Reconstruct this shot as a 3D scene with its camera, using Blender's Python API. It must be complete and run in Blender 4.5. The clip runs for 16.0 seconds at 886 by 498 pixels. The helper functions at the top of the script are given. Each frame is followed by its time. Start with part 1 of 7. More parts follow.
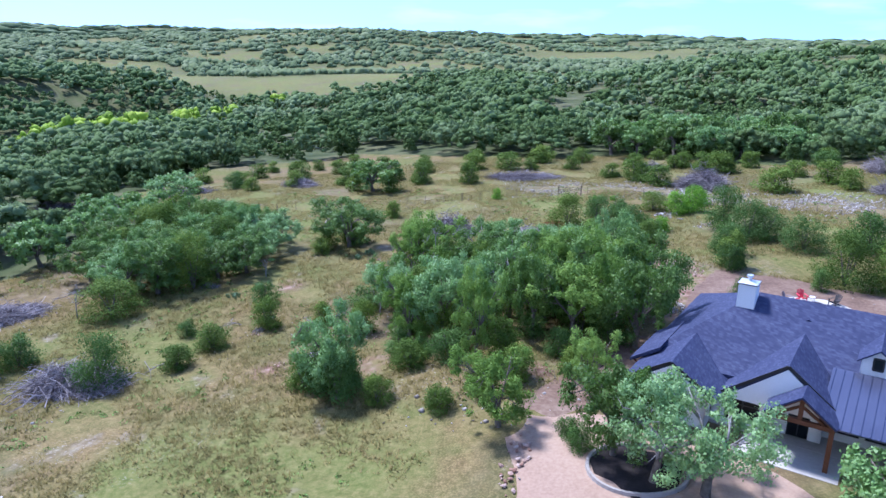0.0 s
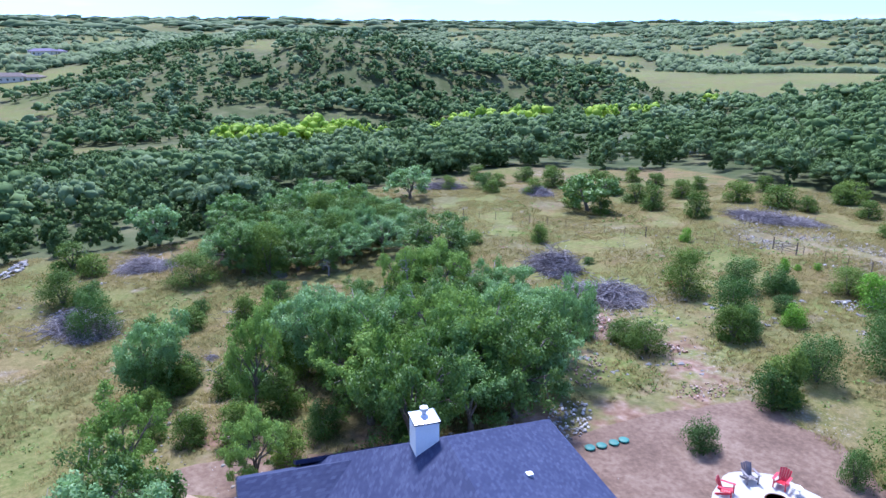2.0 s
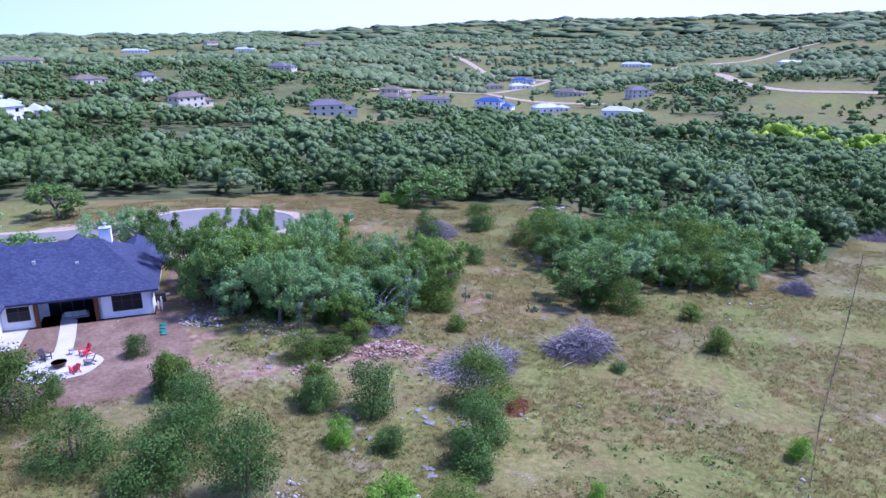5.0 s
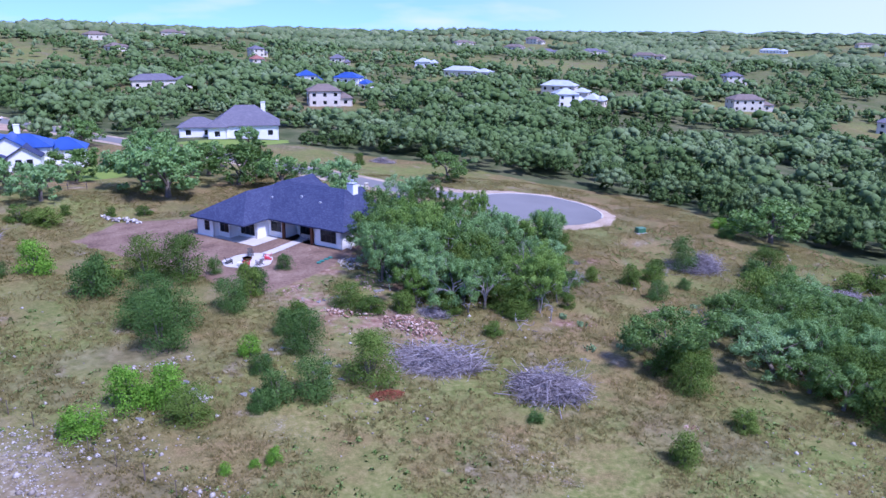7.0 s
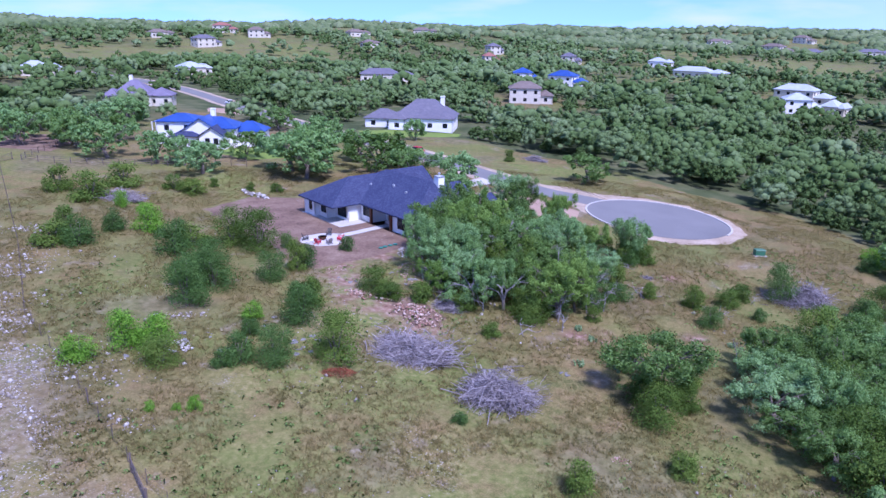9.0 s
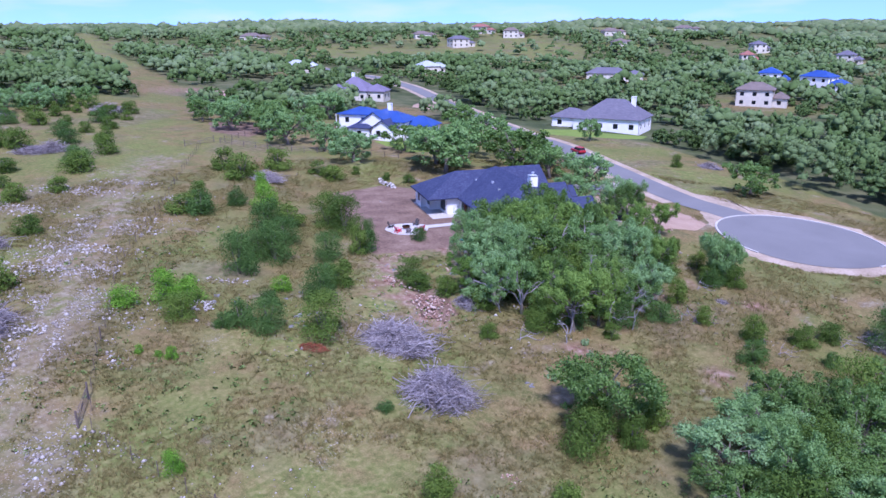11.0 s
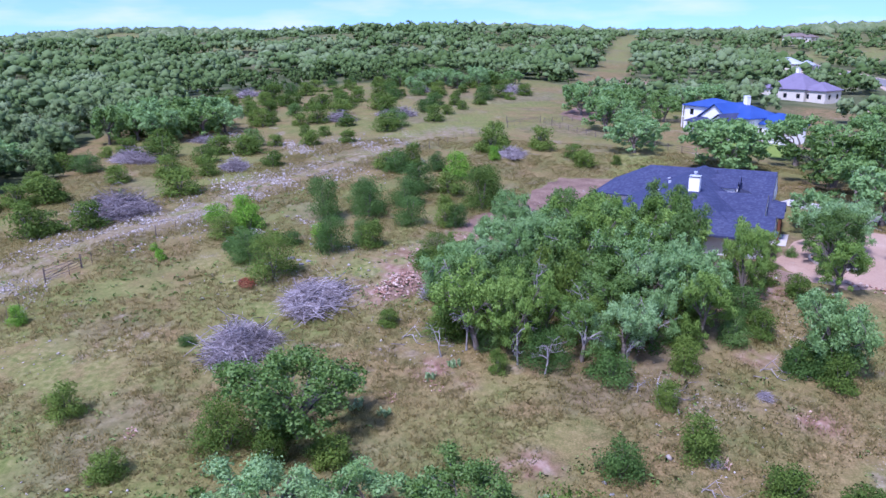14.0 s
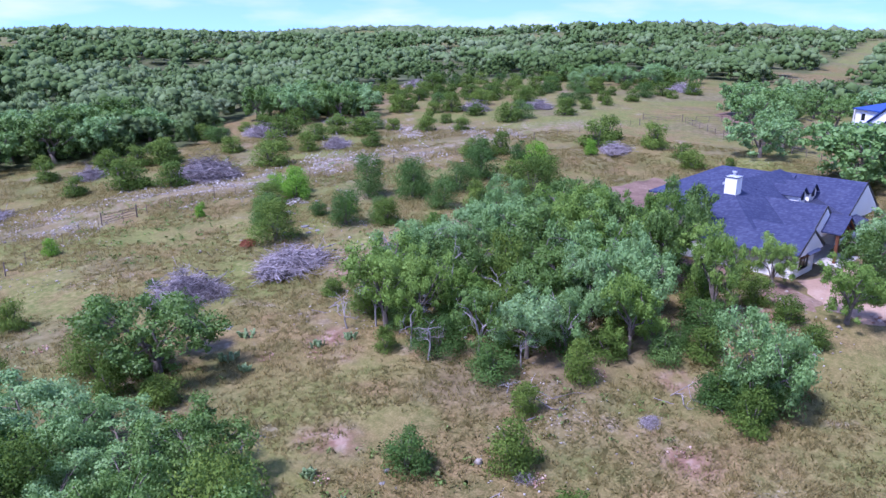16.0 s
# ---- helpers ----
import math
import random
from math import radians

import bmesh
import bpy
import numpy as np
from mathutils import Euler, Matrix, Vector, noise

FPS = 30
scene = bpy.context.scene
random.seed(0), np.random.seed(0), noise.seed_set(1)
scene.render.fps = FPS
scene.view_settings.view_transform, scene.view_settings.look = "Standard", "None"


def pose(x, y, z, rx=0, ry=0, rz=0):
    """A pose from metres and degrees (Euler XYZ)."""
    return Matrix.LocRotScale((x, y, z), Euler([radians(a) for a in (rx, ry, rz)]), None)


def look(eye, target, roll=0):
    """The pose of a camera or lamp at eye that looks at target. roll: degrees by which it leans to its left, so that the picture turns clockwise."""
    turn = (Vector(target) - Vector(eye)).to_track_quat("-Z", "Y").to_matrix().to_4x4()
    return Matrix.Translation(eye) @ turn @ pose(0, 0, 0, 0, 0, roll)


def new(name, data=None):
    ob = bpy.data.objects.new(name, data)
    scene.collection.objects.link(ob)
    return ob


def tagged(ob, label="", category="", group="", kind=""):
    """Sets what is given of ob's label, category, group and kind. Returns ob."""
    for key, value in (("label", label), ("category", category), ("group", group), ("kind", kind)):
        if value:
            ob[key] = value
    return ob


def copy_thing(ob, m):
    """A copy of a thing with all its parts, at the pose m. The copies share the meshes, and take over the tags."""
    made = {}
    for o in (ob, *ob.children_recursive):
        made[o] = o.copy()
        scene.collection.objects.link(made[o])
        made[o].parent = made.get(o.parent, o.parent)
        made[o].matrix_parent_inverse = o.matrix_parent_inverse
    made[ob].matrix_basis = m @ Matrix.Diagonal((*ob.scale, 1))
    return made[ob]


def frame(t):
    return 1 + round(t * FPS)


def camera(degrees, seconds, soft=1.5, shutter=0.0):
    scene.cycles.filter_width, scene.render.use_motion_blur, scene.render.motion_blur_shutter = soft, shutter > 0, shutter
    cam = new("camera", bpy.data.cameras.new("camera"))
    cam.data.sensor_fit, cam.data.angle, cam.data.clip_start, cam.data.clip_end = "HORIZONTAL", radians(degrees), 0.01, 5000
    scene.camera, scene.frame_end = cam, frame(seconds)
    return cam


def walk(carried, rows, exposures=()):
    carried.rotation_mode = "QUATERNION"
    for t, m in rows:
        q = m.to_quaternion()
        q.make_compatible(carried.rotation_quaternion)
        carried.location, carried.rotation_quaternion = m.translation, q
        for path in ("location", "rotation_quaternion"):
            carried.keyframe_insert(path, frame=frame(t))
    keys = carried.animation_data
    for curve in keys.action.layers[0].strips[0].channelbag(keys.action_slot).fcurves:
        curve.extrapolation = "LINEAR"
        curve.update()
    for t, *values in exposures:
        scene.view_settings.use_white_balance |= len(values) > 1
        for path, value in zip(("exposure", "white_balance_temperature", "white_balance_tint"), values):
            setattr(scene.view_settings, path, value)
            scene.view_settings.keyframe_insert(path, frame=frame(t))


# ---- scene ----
cam = camera(64.18, 16.0)
PATH = [
    (0, (5.24, 151.55, 22.24), (6.67, 132.42, 16.59), 0.58),
    (0.5, (-0.29, 149.38, 22.43), (2.82, 130.46, 16.75), 0.58),
    (1, (-9.33, 145.18, 22.84), (-3.47, 126.94, 17.11), 0.50),
    (1.5, (-21.22, 137.19, 23.51), (-11.71, 120.58, 17.69), 0.24),
    (2, (-33.07, 125.36, 23.97), (-19.97, 111.43, 18.11), -0.10),
    (2.5, (-43.08, 110.89, 24.46), (-26.99, 100.59, 18.55), -0.35),
    (3, (-49.41, 94.57, 24.38), (-31.23, 88.67, 18.50), -0.67),
    (3.5, (-52.93, 77.38, 24.52), (-33.84, 76.37, 18.65), -0.60),
    (4, (-53.47, 60.14, 25.09), (-34.73, 63.99, 19.25), -0.44),
    (4.5, (-50.21, 43.58, 25.57), (-33.07, 52.10, 19.76), -0.54),
    (5, (-43.57, 28.19, 26.18), (-29.20, 40.84, 20.39), -0.66),
    (5.5, (-33.58, 16.61, 26.75), (-22.82, 32.44, 20.98), -0.51),
    (6, (-21.49, 8.94, 27.22), (-14.69, 26.83, 21.44), -0.14),
    (6.5, (-8.95, 4.46, 27.59), (-5.95, 23.36, 21.79), 0.29),
    (7, (2.41, 2.45, 27.86), (2.19, 21.58, 22.03), 0.67),
    (7.5, (10.94, 2.19, 28.03), (8.40, 21.14, 22.16), 0.85),
    (8, (16.21, 2.99, 28.10), (12.20, 21.68, 22.20), 0.80),
    (8.5, (21.47, 4.37, 28.12), (16.00, 22.67, 22.19), 0.80),
    (9, (26.63, 5.94, 28.15), (19.75, 23.75, 22.19), 0.73),
    (9.5, (32.02, 7.86, 28.23), (23.70, 25.04, 22.25), 0.56),
    (10, (37.66, 10.49, 28.27), (27.84, 26.85, 22.27), 0.31),
    (10.5, (43.36, 14.23, 28.16), (31.96, 29.53, 22.15), 0.01),
    (11, (48.94, 19.47, 27.78), (35.90, 33.40, 21.80), -0.31),
    (11.5, (54.21, 26.60, 27.03), (39.49, 38.78, 21.11), -0.62),
    (12, (58.81, 35.55, 25.92), (42.52, 45.57, 20.07), -0.84),
    (12.5, (61.95, 44.87, 24.81), (44.46, 52.64, 19.01), -0.78),
    (13, (63.87, 54.56, 23.69), (45.50, 59.98, 17.94), -0.73),
    (13.5, (64.47, 64.46, 22.46), (45.54, 67.45, 16.76), -0.66),
    (14, (64.48, 74.11, 21.37), (45.31, 74.67, 15.71), -0.52),
    (14.5, (63.69, 82.25, 20.47), (44.56, 80.72, 14.83), -0.26),
    (15, (62.65, 87.98, 19.82), (43.70, 84.94, 14.20), 0.07),
    (15.5, (61.51, 92.69, 19.32), (42.80, 88.39, 13.71), 0.27),
    (16, (60.22, 97.33, 18.90), (41.86, 91.74, 13.29), 0.32),
]
walk(cam, [(t, look(eye, target, roll)) for t, eye, target, roll in PATH],
     exposures=[(0, 1.72, 5180, 20), (1.5, 1.78, 5180, 20), (2.5, 1.8, 5150, 21), (3.5, 1.72, 5060, 29), (4.5, 1.58, 5000, 34), (5.2, 1.48, 5000, 36), (7.5, 1.35, 5010, 37), (12, 1.33, 5140, 36), (14, 1.46, 5150, 36), (16, 1.56, 5150, 38)])

# ---- world, sun, exposure ----
scene.view_settings.exposure = 1.42
scene.view_settings.use_white_balance = True
scene.view_settings.white_balance_temperature, scene.view_settings.white_balance_tint = 5320, 25
world = bpy.data.worlds.new("sky")
scene.world = world
world.use_nodes = True
_nt = world.node_tree
_sky = _nt.nodes.new("ShaderNodeTexSky")
_sky.sky_type = "NISHITA"
_sky.sun_disc = False
_sky.sun_elevation, _sky.sun_rotation = radians(58), radians(128)
_sky.dust_density, _sky.air_density, _sky.ozone_density = 0.2, 0.6, 2.2
_sky.altitude = 1500
_nt.nodes["Background"].inputs["Strength"].default_value = 0.18
_dir, _lift = _nt.nodes.new("ShaderNodeTexCoord"), _nt.nodes.new("ShaderNodeVectorMath")
_lift.inputs[1].default_value = (0, 0, 0.22)
_nt.links.new(_dir.outputs["Generated"], _lift.inputs[0])
_nt.links.new(_lift.outputs[0], _sky.inputs[0])
_veil, _amount, _mix = _nt.nodes.new("ShaderNodeTexNoise"), _nt.nodes.new("ShaderNodeMapRange"), _nt.nodes.new("ShaderNodeMix")
_flat = _nt.nodes.new("ShaderNodeVectorMath")
_flat.operation = "MULTIPLY"
_flat.inputs[1].default_value = (5, 5, 26)
_nt.links.new(_dir.outputs["Generated"], _flat.inputs[0])
_nt.links.new(_flat.outputs[0], _veil.inputs["Vector"])
_veil.inputs["Scale"].default_value, _veil.inputs["Detail"].default_value = 1.0, 5
_amount.inputs[1].default_value, _amount.inputs[2].default_value, _amount.inputs[4].default_value = 0.5, 0.72, 0.6
_nt.links.new(_veil.outputs["Fac"], _amount.inputs[0])
_mix.data_type = "RGBA"
_mix.inputs[7].default_value = (2.1, 2.15, 2.3, 1)
_bank, _share, _most = _nt.nodes.new("ShaderNodeVectorMath"), _nt.nodes.new("ShaderNodeMapRange"), _nt.nodes.new("ShaderNodeMath")
_bank.operation, _most.operation = "DOT_PRODUCT", "MAXIMUM"
_bank.inputs[1].default_value = (0.88, 0.47, 0)
_share.inputs[1].default_value, _share.inputs[2].default_value, _share.inputs[4].default_value = 0.45, 1.0, 0.9
_nt.links.new(_dir.outputs["Generated"], _bank.inputs[0])
_nt.links.new(_bank.outputs["Value"], _share.inputs[0])
_nt.links.new(_share.outputs[0], _most.inputs[0])
_nt.links.new(_amount.outputs[0], _most.inputs[1])
_nt.links.new(_most.outputs[0], _mix.inputs[0])
_nt.links.new(_sky.outputs[0], _mix.inputs[6])
_nt.links.new(_mix.outputs[2], _nt.nodes["Background"].inputs[0])
sun = new("sun", bpy.data.lights.new("sun", "SUN"))
sun.data.energy, sun.data.angle, sun.data.color = 2.35, radians(9), (1.0, 0.95, 0.87)
sun.matrix_world = look((math.sin(radians(128)) * 100, math.cos(radians(128)) * 100, 160), (0, 0, 0))


# ---- materials ----
def material(name, colours, scale=1.0, rough=0.85, bump=0.0, metal=0.0, fine=None, island=0.0, obj=0.0, translucent=0.0, tone=0.0):
    """Noise-driven paint: colours blend by a coarse noise (and a fine one), varied per loose piece or per object."""
    m = bpy.data.materials.new(name)
    m.use_nodes = True
    nt = m.node_tree
    bsdf = nt.nodes["Principled BSDF"]
    bsdf.inputs["Roughness"].default_value, bsdf.inputs["Metallic"].default_value = rough, metal
    bsdf.inputs["Specular IOR Level"].default_value = 0.25 if rough > 0.6 else 0.5
    pos = nt.nodes.new("ShaderNodeNewGeometry")
    coarse = nt.nodes.new("ShaderNodeTexNoise")
    coarse.inputs["Scale"].default_value, coarse.inputs["Detail"].default_value = scale, 5
    nt.links.new(pos.outputs["Position"], coarse.inputs["Vector"])
    value = coarse.outputs["Fac"]
    if fine:
        small = nt.nodes.new("ShaderNodeTexNoise")
        small.inputs["Scale"].default_value, small.inputs["Detail"].default_value = fine, 4
        nt.links.new(pos.outputs["Position"], small.inputs["Vector"])
        mix = nt.nodes.new("ShaderNodeMix")
        mix.inputs[0].default_value = 0.45
        nt.links.new(value, mix.inputs[2])
        nt.links.new(small.outputs["Fac"], mix.inputs[3])
        value = mix.outputs[0]
    for amount, out in ((island, ("geo", "Random Per Island")), (obj, ("obj", "Random"))):
        if amount:
            src = pos if out[0] == "geo" else nt.nodes.new("ShaderNodeObjectInfo")
            mix = nt.nodes.new("ShaderNodeMix")
            mix.inputs[0].default_value = amount
            nt.links.new(value, mix.inputs[2])
            nt.links.new(src.outputs[out[1]], mix.inputs[3])
            value = mix.outputs[0]
    if tone:
        src, mix = nt.nodes.new("ShaderNodeAttribute"), nt.nodes.new("ShaderNodeMix")
        src.attribute_name, mix.inputs[0].default_value = "tone", tone
        nt.links.new(value, mix.inputs[2])
        nt.links.new(src.outputs["Fac"], mix.inputs[3])
        value = mix.outputs[0]
    ramp = nt.nodes.new("ShaderNodeValToRGB")
    lo, hi = (0.28, 0.72) if not (island or obj) else (0.2, 0.8)
    for i in range(len(colours) - 2):
        ramp.color_ramp.elements.new(0.5)
    for i, c in enumerate(colours):
        e = ramp.color_ramp.elements[i]
        e.position, e.color = lo + (hi - lo) * i / max(1, len(colours) - 1), (*c, 1)
    nt.links.new(value, ramp.inputs["Fac"])
    nt.links.new(ramp.outputs["Color"], bsdf.inputs["Base Color"])
    if bump:
        b = nt.nodes.new("ShaderNodeBump")
        b.inputs["Strength"].default_value, b.inputs["Distance"].default_value = 0.6, bump
        nt.links.new(value, b.inputs["Height"])
        nt.links.new(b.outputs["Normal"], bsdf.inputs["Normal"])
    if translucent:
        t = nt.nodes.new("ShaderNodeBsdfTranslucent")
        nt.links.new(ramp.outputs["Color"], t.inputs["Color"])
        s = nt.nodes.new("ShaderNodeMixShader")
        s.inputs[0].default_value = translucent
        nt.links.new(bsdf.outputs[0], s.inputs[1])
        nt.links.new(t.outputs[0], s.inputs[2])
        nt.links.new(s.outputs[0], nt.nodes["Material Output"].inputs["Surface"])
    return m


OAK_LEAF = material("oak_leaf", [(0.075, 0.145, 0.018), (0.14, 0.25, 0.048), (0.185, 0.325, 0.095), (0.25, 0.4, 0.155)], 0.5, 0.6, island=0.22, obj=0.55, translucent=0.35)
CEDAR_LEAF = material("cedar_leaf", [(0.05, 0.098, 0.013), (0.1, 0.17, 0.023), (0.185, 0.265, 0.042)], 0.6, 0.75, island=0.4, obj=0.3, translucent=0.35)
ELM_LEAF = material("elm_leaf", [(0.08, 0.16, 0.022), (0.155, 0.265, 0.042), (0.26, 0.39, 0.085)], 0.5, 0.65, island=0.25, obj=0.4, translucent=0.38)
LIME_LEAF = material("lime_leaf", [(0.18, 0.3, 0.025), (0.32, 0.47, 0.035), (0.46, 0.58, 0.06)], 0.6, 0.7, island=0.5, translucent=0.35)
WOODS_LEAF = material("woods_leaf", [(0.05, 0.086, 0.018), (0.077, 0.131, 0.031), (0.106, 0.169, 0.05), (0.144, 0.209, 0.079), (0.194, 0.257, 0.122)], 0.03, 0.9, bump=0.15, fine=2.6, island=0.12, translucent=0.2, tone=0.5)
BUSH_LEAF = material("bush_leaf", [(0.042, 0.095, 0.016), (0.08, 0.16, 0.03), (0.15, 0.25, 0.06)], 0.5, 0.65, island=0.3, obj=0.38, translucent=0.35)
GREEN_LEAF = material("green_leaf", [(0.09, 0.22, 0.015), (0.16, 0.34, 0.025), (0.25, 0.44, 0.05)], 0.6, 0.7, island=0.5, translucent=0.4)
# far crowns: distance haze put into the colour, greyer and bluer than woods_leaf
HAZY_LEAF = material("hazy_leaf", [(0.06, 0.092, 0.032), (0.088, 0.128, 0.046), (0.122, 0.162, 0.066), (0.17, 0.205, 0.1)], 0.012, 0.9, fine=0.5, bump=0.3, tone=0.5)
BARK = material("bark", [(0.09, 0.075, 0.06), (0.19, 0.165, 0.14)], 4, 0.95, bump=0.03)
GREY_BARK = material("grey_bark", [(0.15, 0.14, 0.135), (0.33, 0.31, 0.3)], 3, 0.95, bump=0.02)
DEADWOOD = material("deadwood", [(0.07, 0.058, 0.06), (0.165, 0.142, 0.148), (0.29, 0.258, 0.265), (0.44, 0.4, 0.405)], 0.8, 0.95, island=0.6)
STUCCO = material("stucco", [(0.74, 0.73, 0.7), (0.84, 0.83, 0.81)], 0.7, 0.9, bump=0.004, fine=12)
ASPHALT = material("asphalt", [(0.135, 0.132, 0.13), (0.19, 0.185, 0.18)], 0.15, 0.9, bump=0.01, fine=6)
CONCRETE = material("concrete", [(0.38, 0.355, 0.325), (0.5, 0.475, 0.44)], 0.5, 0.9, fine=5)
YARD_SOIL = material("yard_soil", [(0.083, 0.052, 0.037), (0.172, 0.112, 0.079), (0.281, 0.205, 0.15)], 0.35, 0.95, bump=0.06, fine=3.5)
GRASS_BLADE = material("grass_blade", [(0.1, 0.108, 0.032), (0.2, 0.168, 0.058), (0.345, 0.28, 0.115)], 0.2, 0.9, island=0.45, translucent=0.5)
WEED_LEAF = material("weed_leaf", [(0.09, 0.17, 0.03), (0.16, 0.26, 0.06), (0.25, 0.35, 0.11)], 0.3, 0.8, island=0.4, translucent=0.3)
LIMESTONE = material("limestone", [(0.2, 0.17, 0.14), (0.32, 0.285, 0.25), (0.48, 0.45, 0.41)], 1.0, 0.9, island=0.6)


# ---- the lie of the land ----
CX, CY = 0.0, 75.0
RADII = [0, 60, 120, 200, 300, 450, 700, 1100, 1800, 3000, 4700]
PROFILE = {
    -180: [-1.6, -2.5, -3, -2.5, 0.5, -6, -16, -2, 12, 45, 40],
    -150: [-1.6, -4.5, -8, -13, -21, -26, -12, 4, 22, 55, 50],
    -120: [-1.6, -5.2, -10, -18, -23, 4, 13, 6, 22, 70, 70],
    -90: [-1.6, -5.4, -10, -18, -25, -24, -8, 0, 30, 85, 80],
    -60: [-1.6, -5, -9, -15, -22, -26, -24, -12, 10, 75, 80],
    -30: [-1.6, -4, -8, -12, -12, -10, -2, 10, 20, 30, 30],
    0: [-1.6, -2.6, -3.4, -3.5, -1, 5, 14, 22, 24, 24, 20],
    30: [-1.6, -0.6, -0.5, -1, 3, 8, 19, 25, 25, 24, 20],
    60: [-1.6, 0.8, 2.6, 4, 7, 12, 24, 27, 25, 20, 20],
    90: [-1.6, 1.7, 5, 8.5, 13, 19, 29, 30, 25, 20, 20],
    120: [-1.6, 1, 3, 6, 10, 17, 27, 26, 22, 20, 20],
    150: [-1.6, -0.4, 0.5, 4, 11, 14.5, 10, 4, 12, 22, 25],
}
_ANG = sorted(PROFILE)
_TAB = np.array([PROFILE[a] for a in _ANG])
PAD = (-24.0, 103.0, -0.75)


def mesa(x, y):
    """The flat-topped hill past the creek: 1 on its top, 0 round it."""
    u = np.clip(((x - 268) * 65 + (y + 305) * 100) / (65 ** 2 + 100 ** 2), 0, 1)
    return np.exp(-(np.hypot(x - 268 - 65 * u, y + 305 - 100 * u) / 66) ** 4)


def height(x, y):
    """Height of the ground, for numbers or arrays."""
    x, y = np.asarray(x, float), np.asarray(y, float)
    dx, dy = x - CX, y - CY
    r = np.hypot(dx, dy)
    a = np.degrees(np.arctan2(-dx, dy))
    k = np.floor((a + 180) / 30).astype(int) % 12
    u = ((a + 180) / 30) % 1.0
    u = u * u * (3 - 2 * u)
    j = np.clip(np.searchsorted(RADII, r, side="right") - 1, 0, len(RADII) - 2)
    rr = np.asarray(RADII, float)
    v = np.clip((r - rr[j]) / (rr[j + 1] - rr[j]), 0, 1)
    lo = _TAB[k, j] * (1 - v) + _TAB[k, j + 1] * v
    k2 = (k + 1) % 12
    hi = _TAB[k2, j] * (1 - v) + _TAB[k2, j + 1] * v
    z = lo * (1 - u) + hi * u
    far = np.clip((r - 150) / 600, 0, 1)
    z = z + far * (5 * np.sin(x / 97 + 1.3 * np.sin(y / 140)) + 4 * np.sin(y / 83 + 1.1 * np.sin(x / 120)))
    z = z + 0.18 * np.sin(x / 7.3 + 1) * np.sin(y / 8.9) * np.clip(r / 40, 0, 1)
    z = z + 34 * np.exp(-(((x - 291) / 300) ** 2) - ((y + 1294) / 220) ** 2) + 12 * np.exp(-(((x - 485) / 130) ** 2) - ((y + 205) / 130) ** 2)
    z = z - 1.1 * np.exp(-(((x - 34) / 12) ** 2) - ((y - 97) / 12) ** 2) - 0.6 * np.exp(-(((x - 3) / 9) ** 2) - ((y - 66) / 9) ** 2)
    z = z + 17 * mesa(x, y)
    d = np.hypot((x - PAD[0]) / 30, (y - PAD[1]) / 24)
    w = np.clip((1.35 - d) / 0.45, 0, 1)
    w = w * w * (3 - 2 * w)
    return z * (1 - w) + PAD[2] * w


def mesh_of(name, verts, faces, mat, smooth=False):
    me = bpy.data.meshes.new(name)
    if isinstance(verts, np.ndarray) and isinstance(faces, np.ndarray):
        n = faces.shape[1]
        me.vertices.add(len(verts))
        me.vertices.foreach_set("co", verts.astype(np.float32).ravel())
        me.loops.add(faces.size)
        me.loops.foreach_set("vertex_index", faces.astype(np.int32).ravel())
        me.polygons.add(len(faces))
        me.polygons.foreach_set("loop_start", np.arange(0, faces.size, n, dtype=np.int32))
        me.polygons.foreach_set("loop_total", np.full(len(faces), n, dtype=np.int32))
        me.update(calc_edges=True)
    else:
        me.from_pydata([tuple(v) for v in verts], [], [tuple(q) for q in faces])
    if smooth:
        me.polygons.foreach_set("use_smooth", [True] * len(me.polygons))
    me.materials.append(mat)
    return me


def zg(x, y):
    return float(height(x, y))


def inside(poly, x, y):
    """Whether points lie in a polygon."""
    x, y = np.asarray(x, float), np.asarray(y, float)
    hit = np.zeros(x.shape, bool)
    for (x0, y0), (x1, y1) in zip(poly, poly[1:] + poly[:1]):
        cross = (y0 > y) != (y1 > y)
        with np.errstate(divide="ignore", invalid="ignore"):
            hit ^= cross & (x < (x1 - x0) * (y - y0) / (y1 - y0 + 1e-12) + x0)
    return hit


def near_line(line, x, y):
    """Distance of points from a polyline."""
    x, y = np.asarray(x, float), np.asarray(y, float)
    best = np.full(x.shape, 1e9)
    for (x0, y0), (x1, y1) in zip(line, line[1:]):
        dx, dy = x1 - x0, y1 - y0
        u = np.clip(((x - x0) * dx + (y - y0) * dy) / (dx * dx + dy * dy), 0, 1)
        best = np.minimum(best, np.hypot(x - x0 - u * dx, y - y0 - u * dy))
    return best


def noise2(x, y, s, seed=0.0):
    """A cheap smooth field between 0 and 1."""
    a = np.sin(x / s + seed) + np.sin(y / s * 1.13 + 2.1 * seed + 1.7 * np.sin(x / s * 0.61 + seed))
    b = np.sin((x + y) / s * 1.73 + 3 * seed) + np.sin((x - y) / s * 1.37 + 1.3 * np.sin(y / s * 0.9))
    return np.clip(0.5 + 0.16 * (a + b), 0, 1)


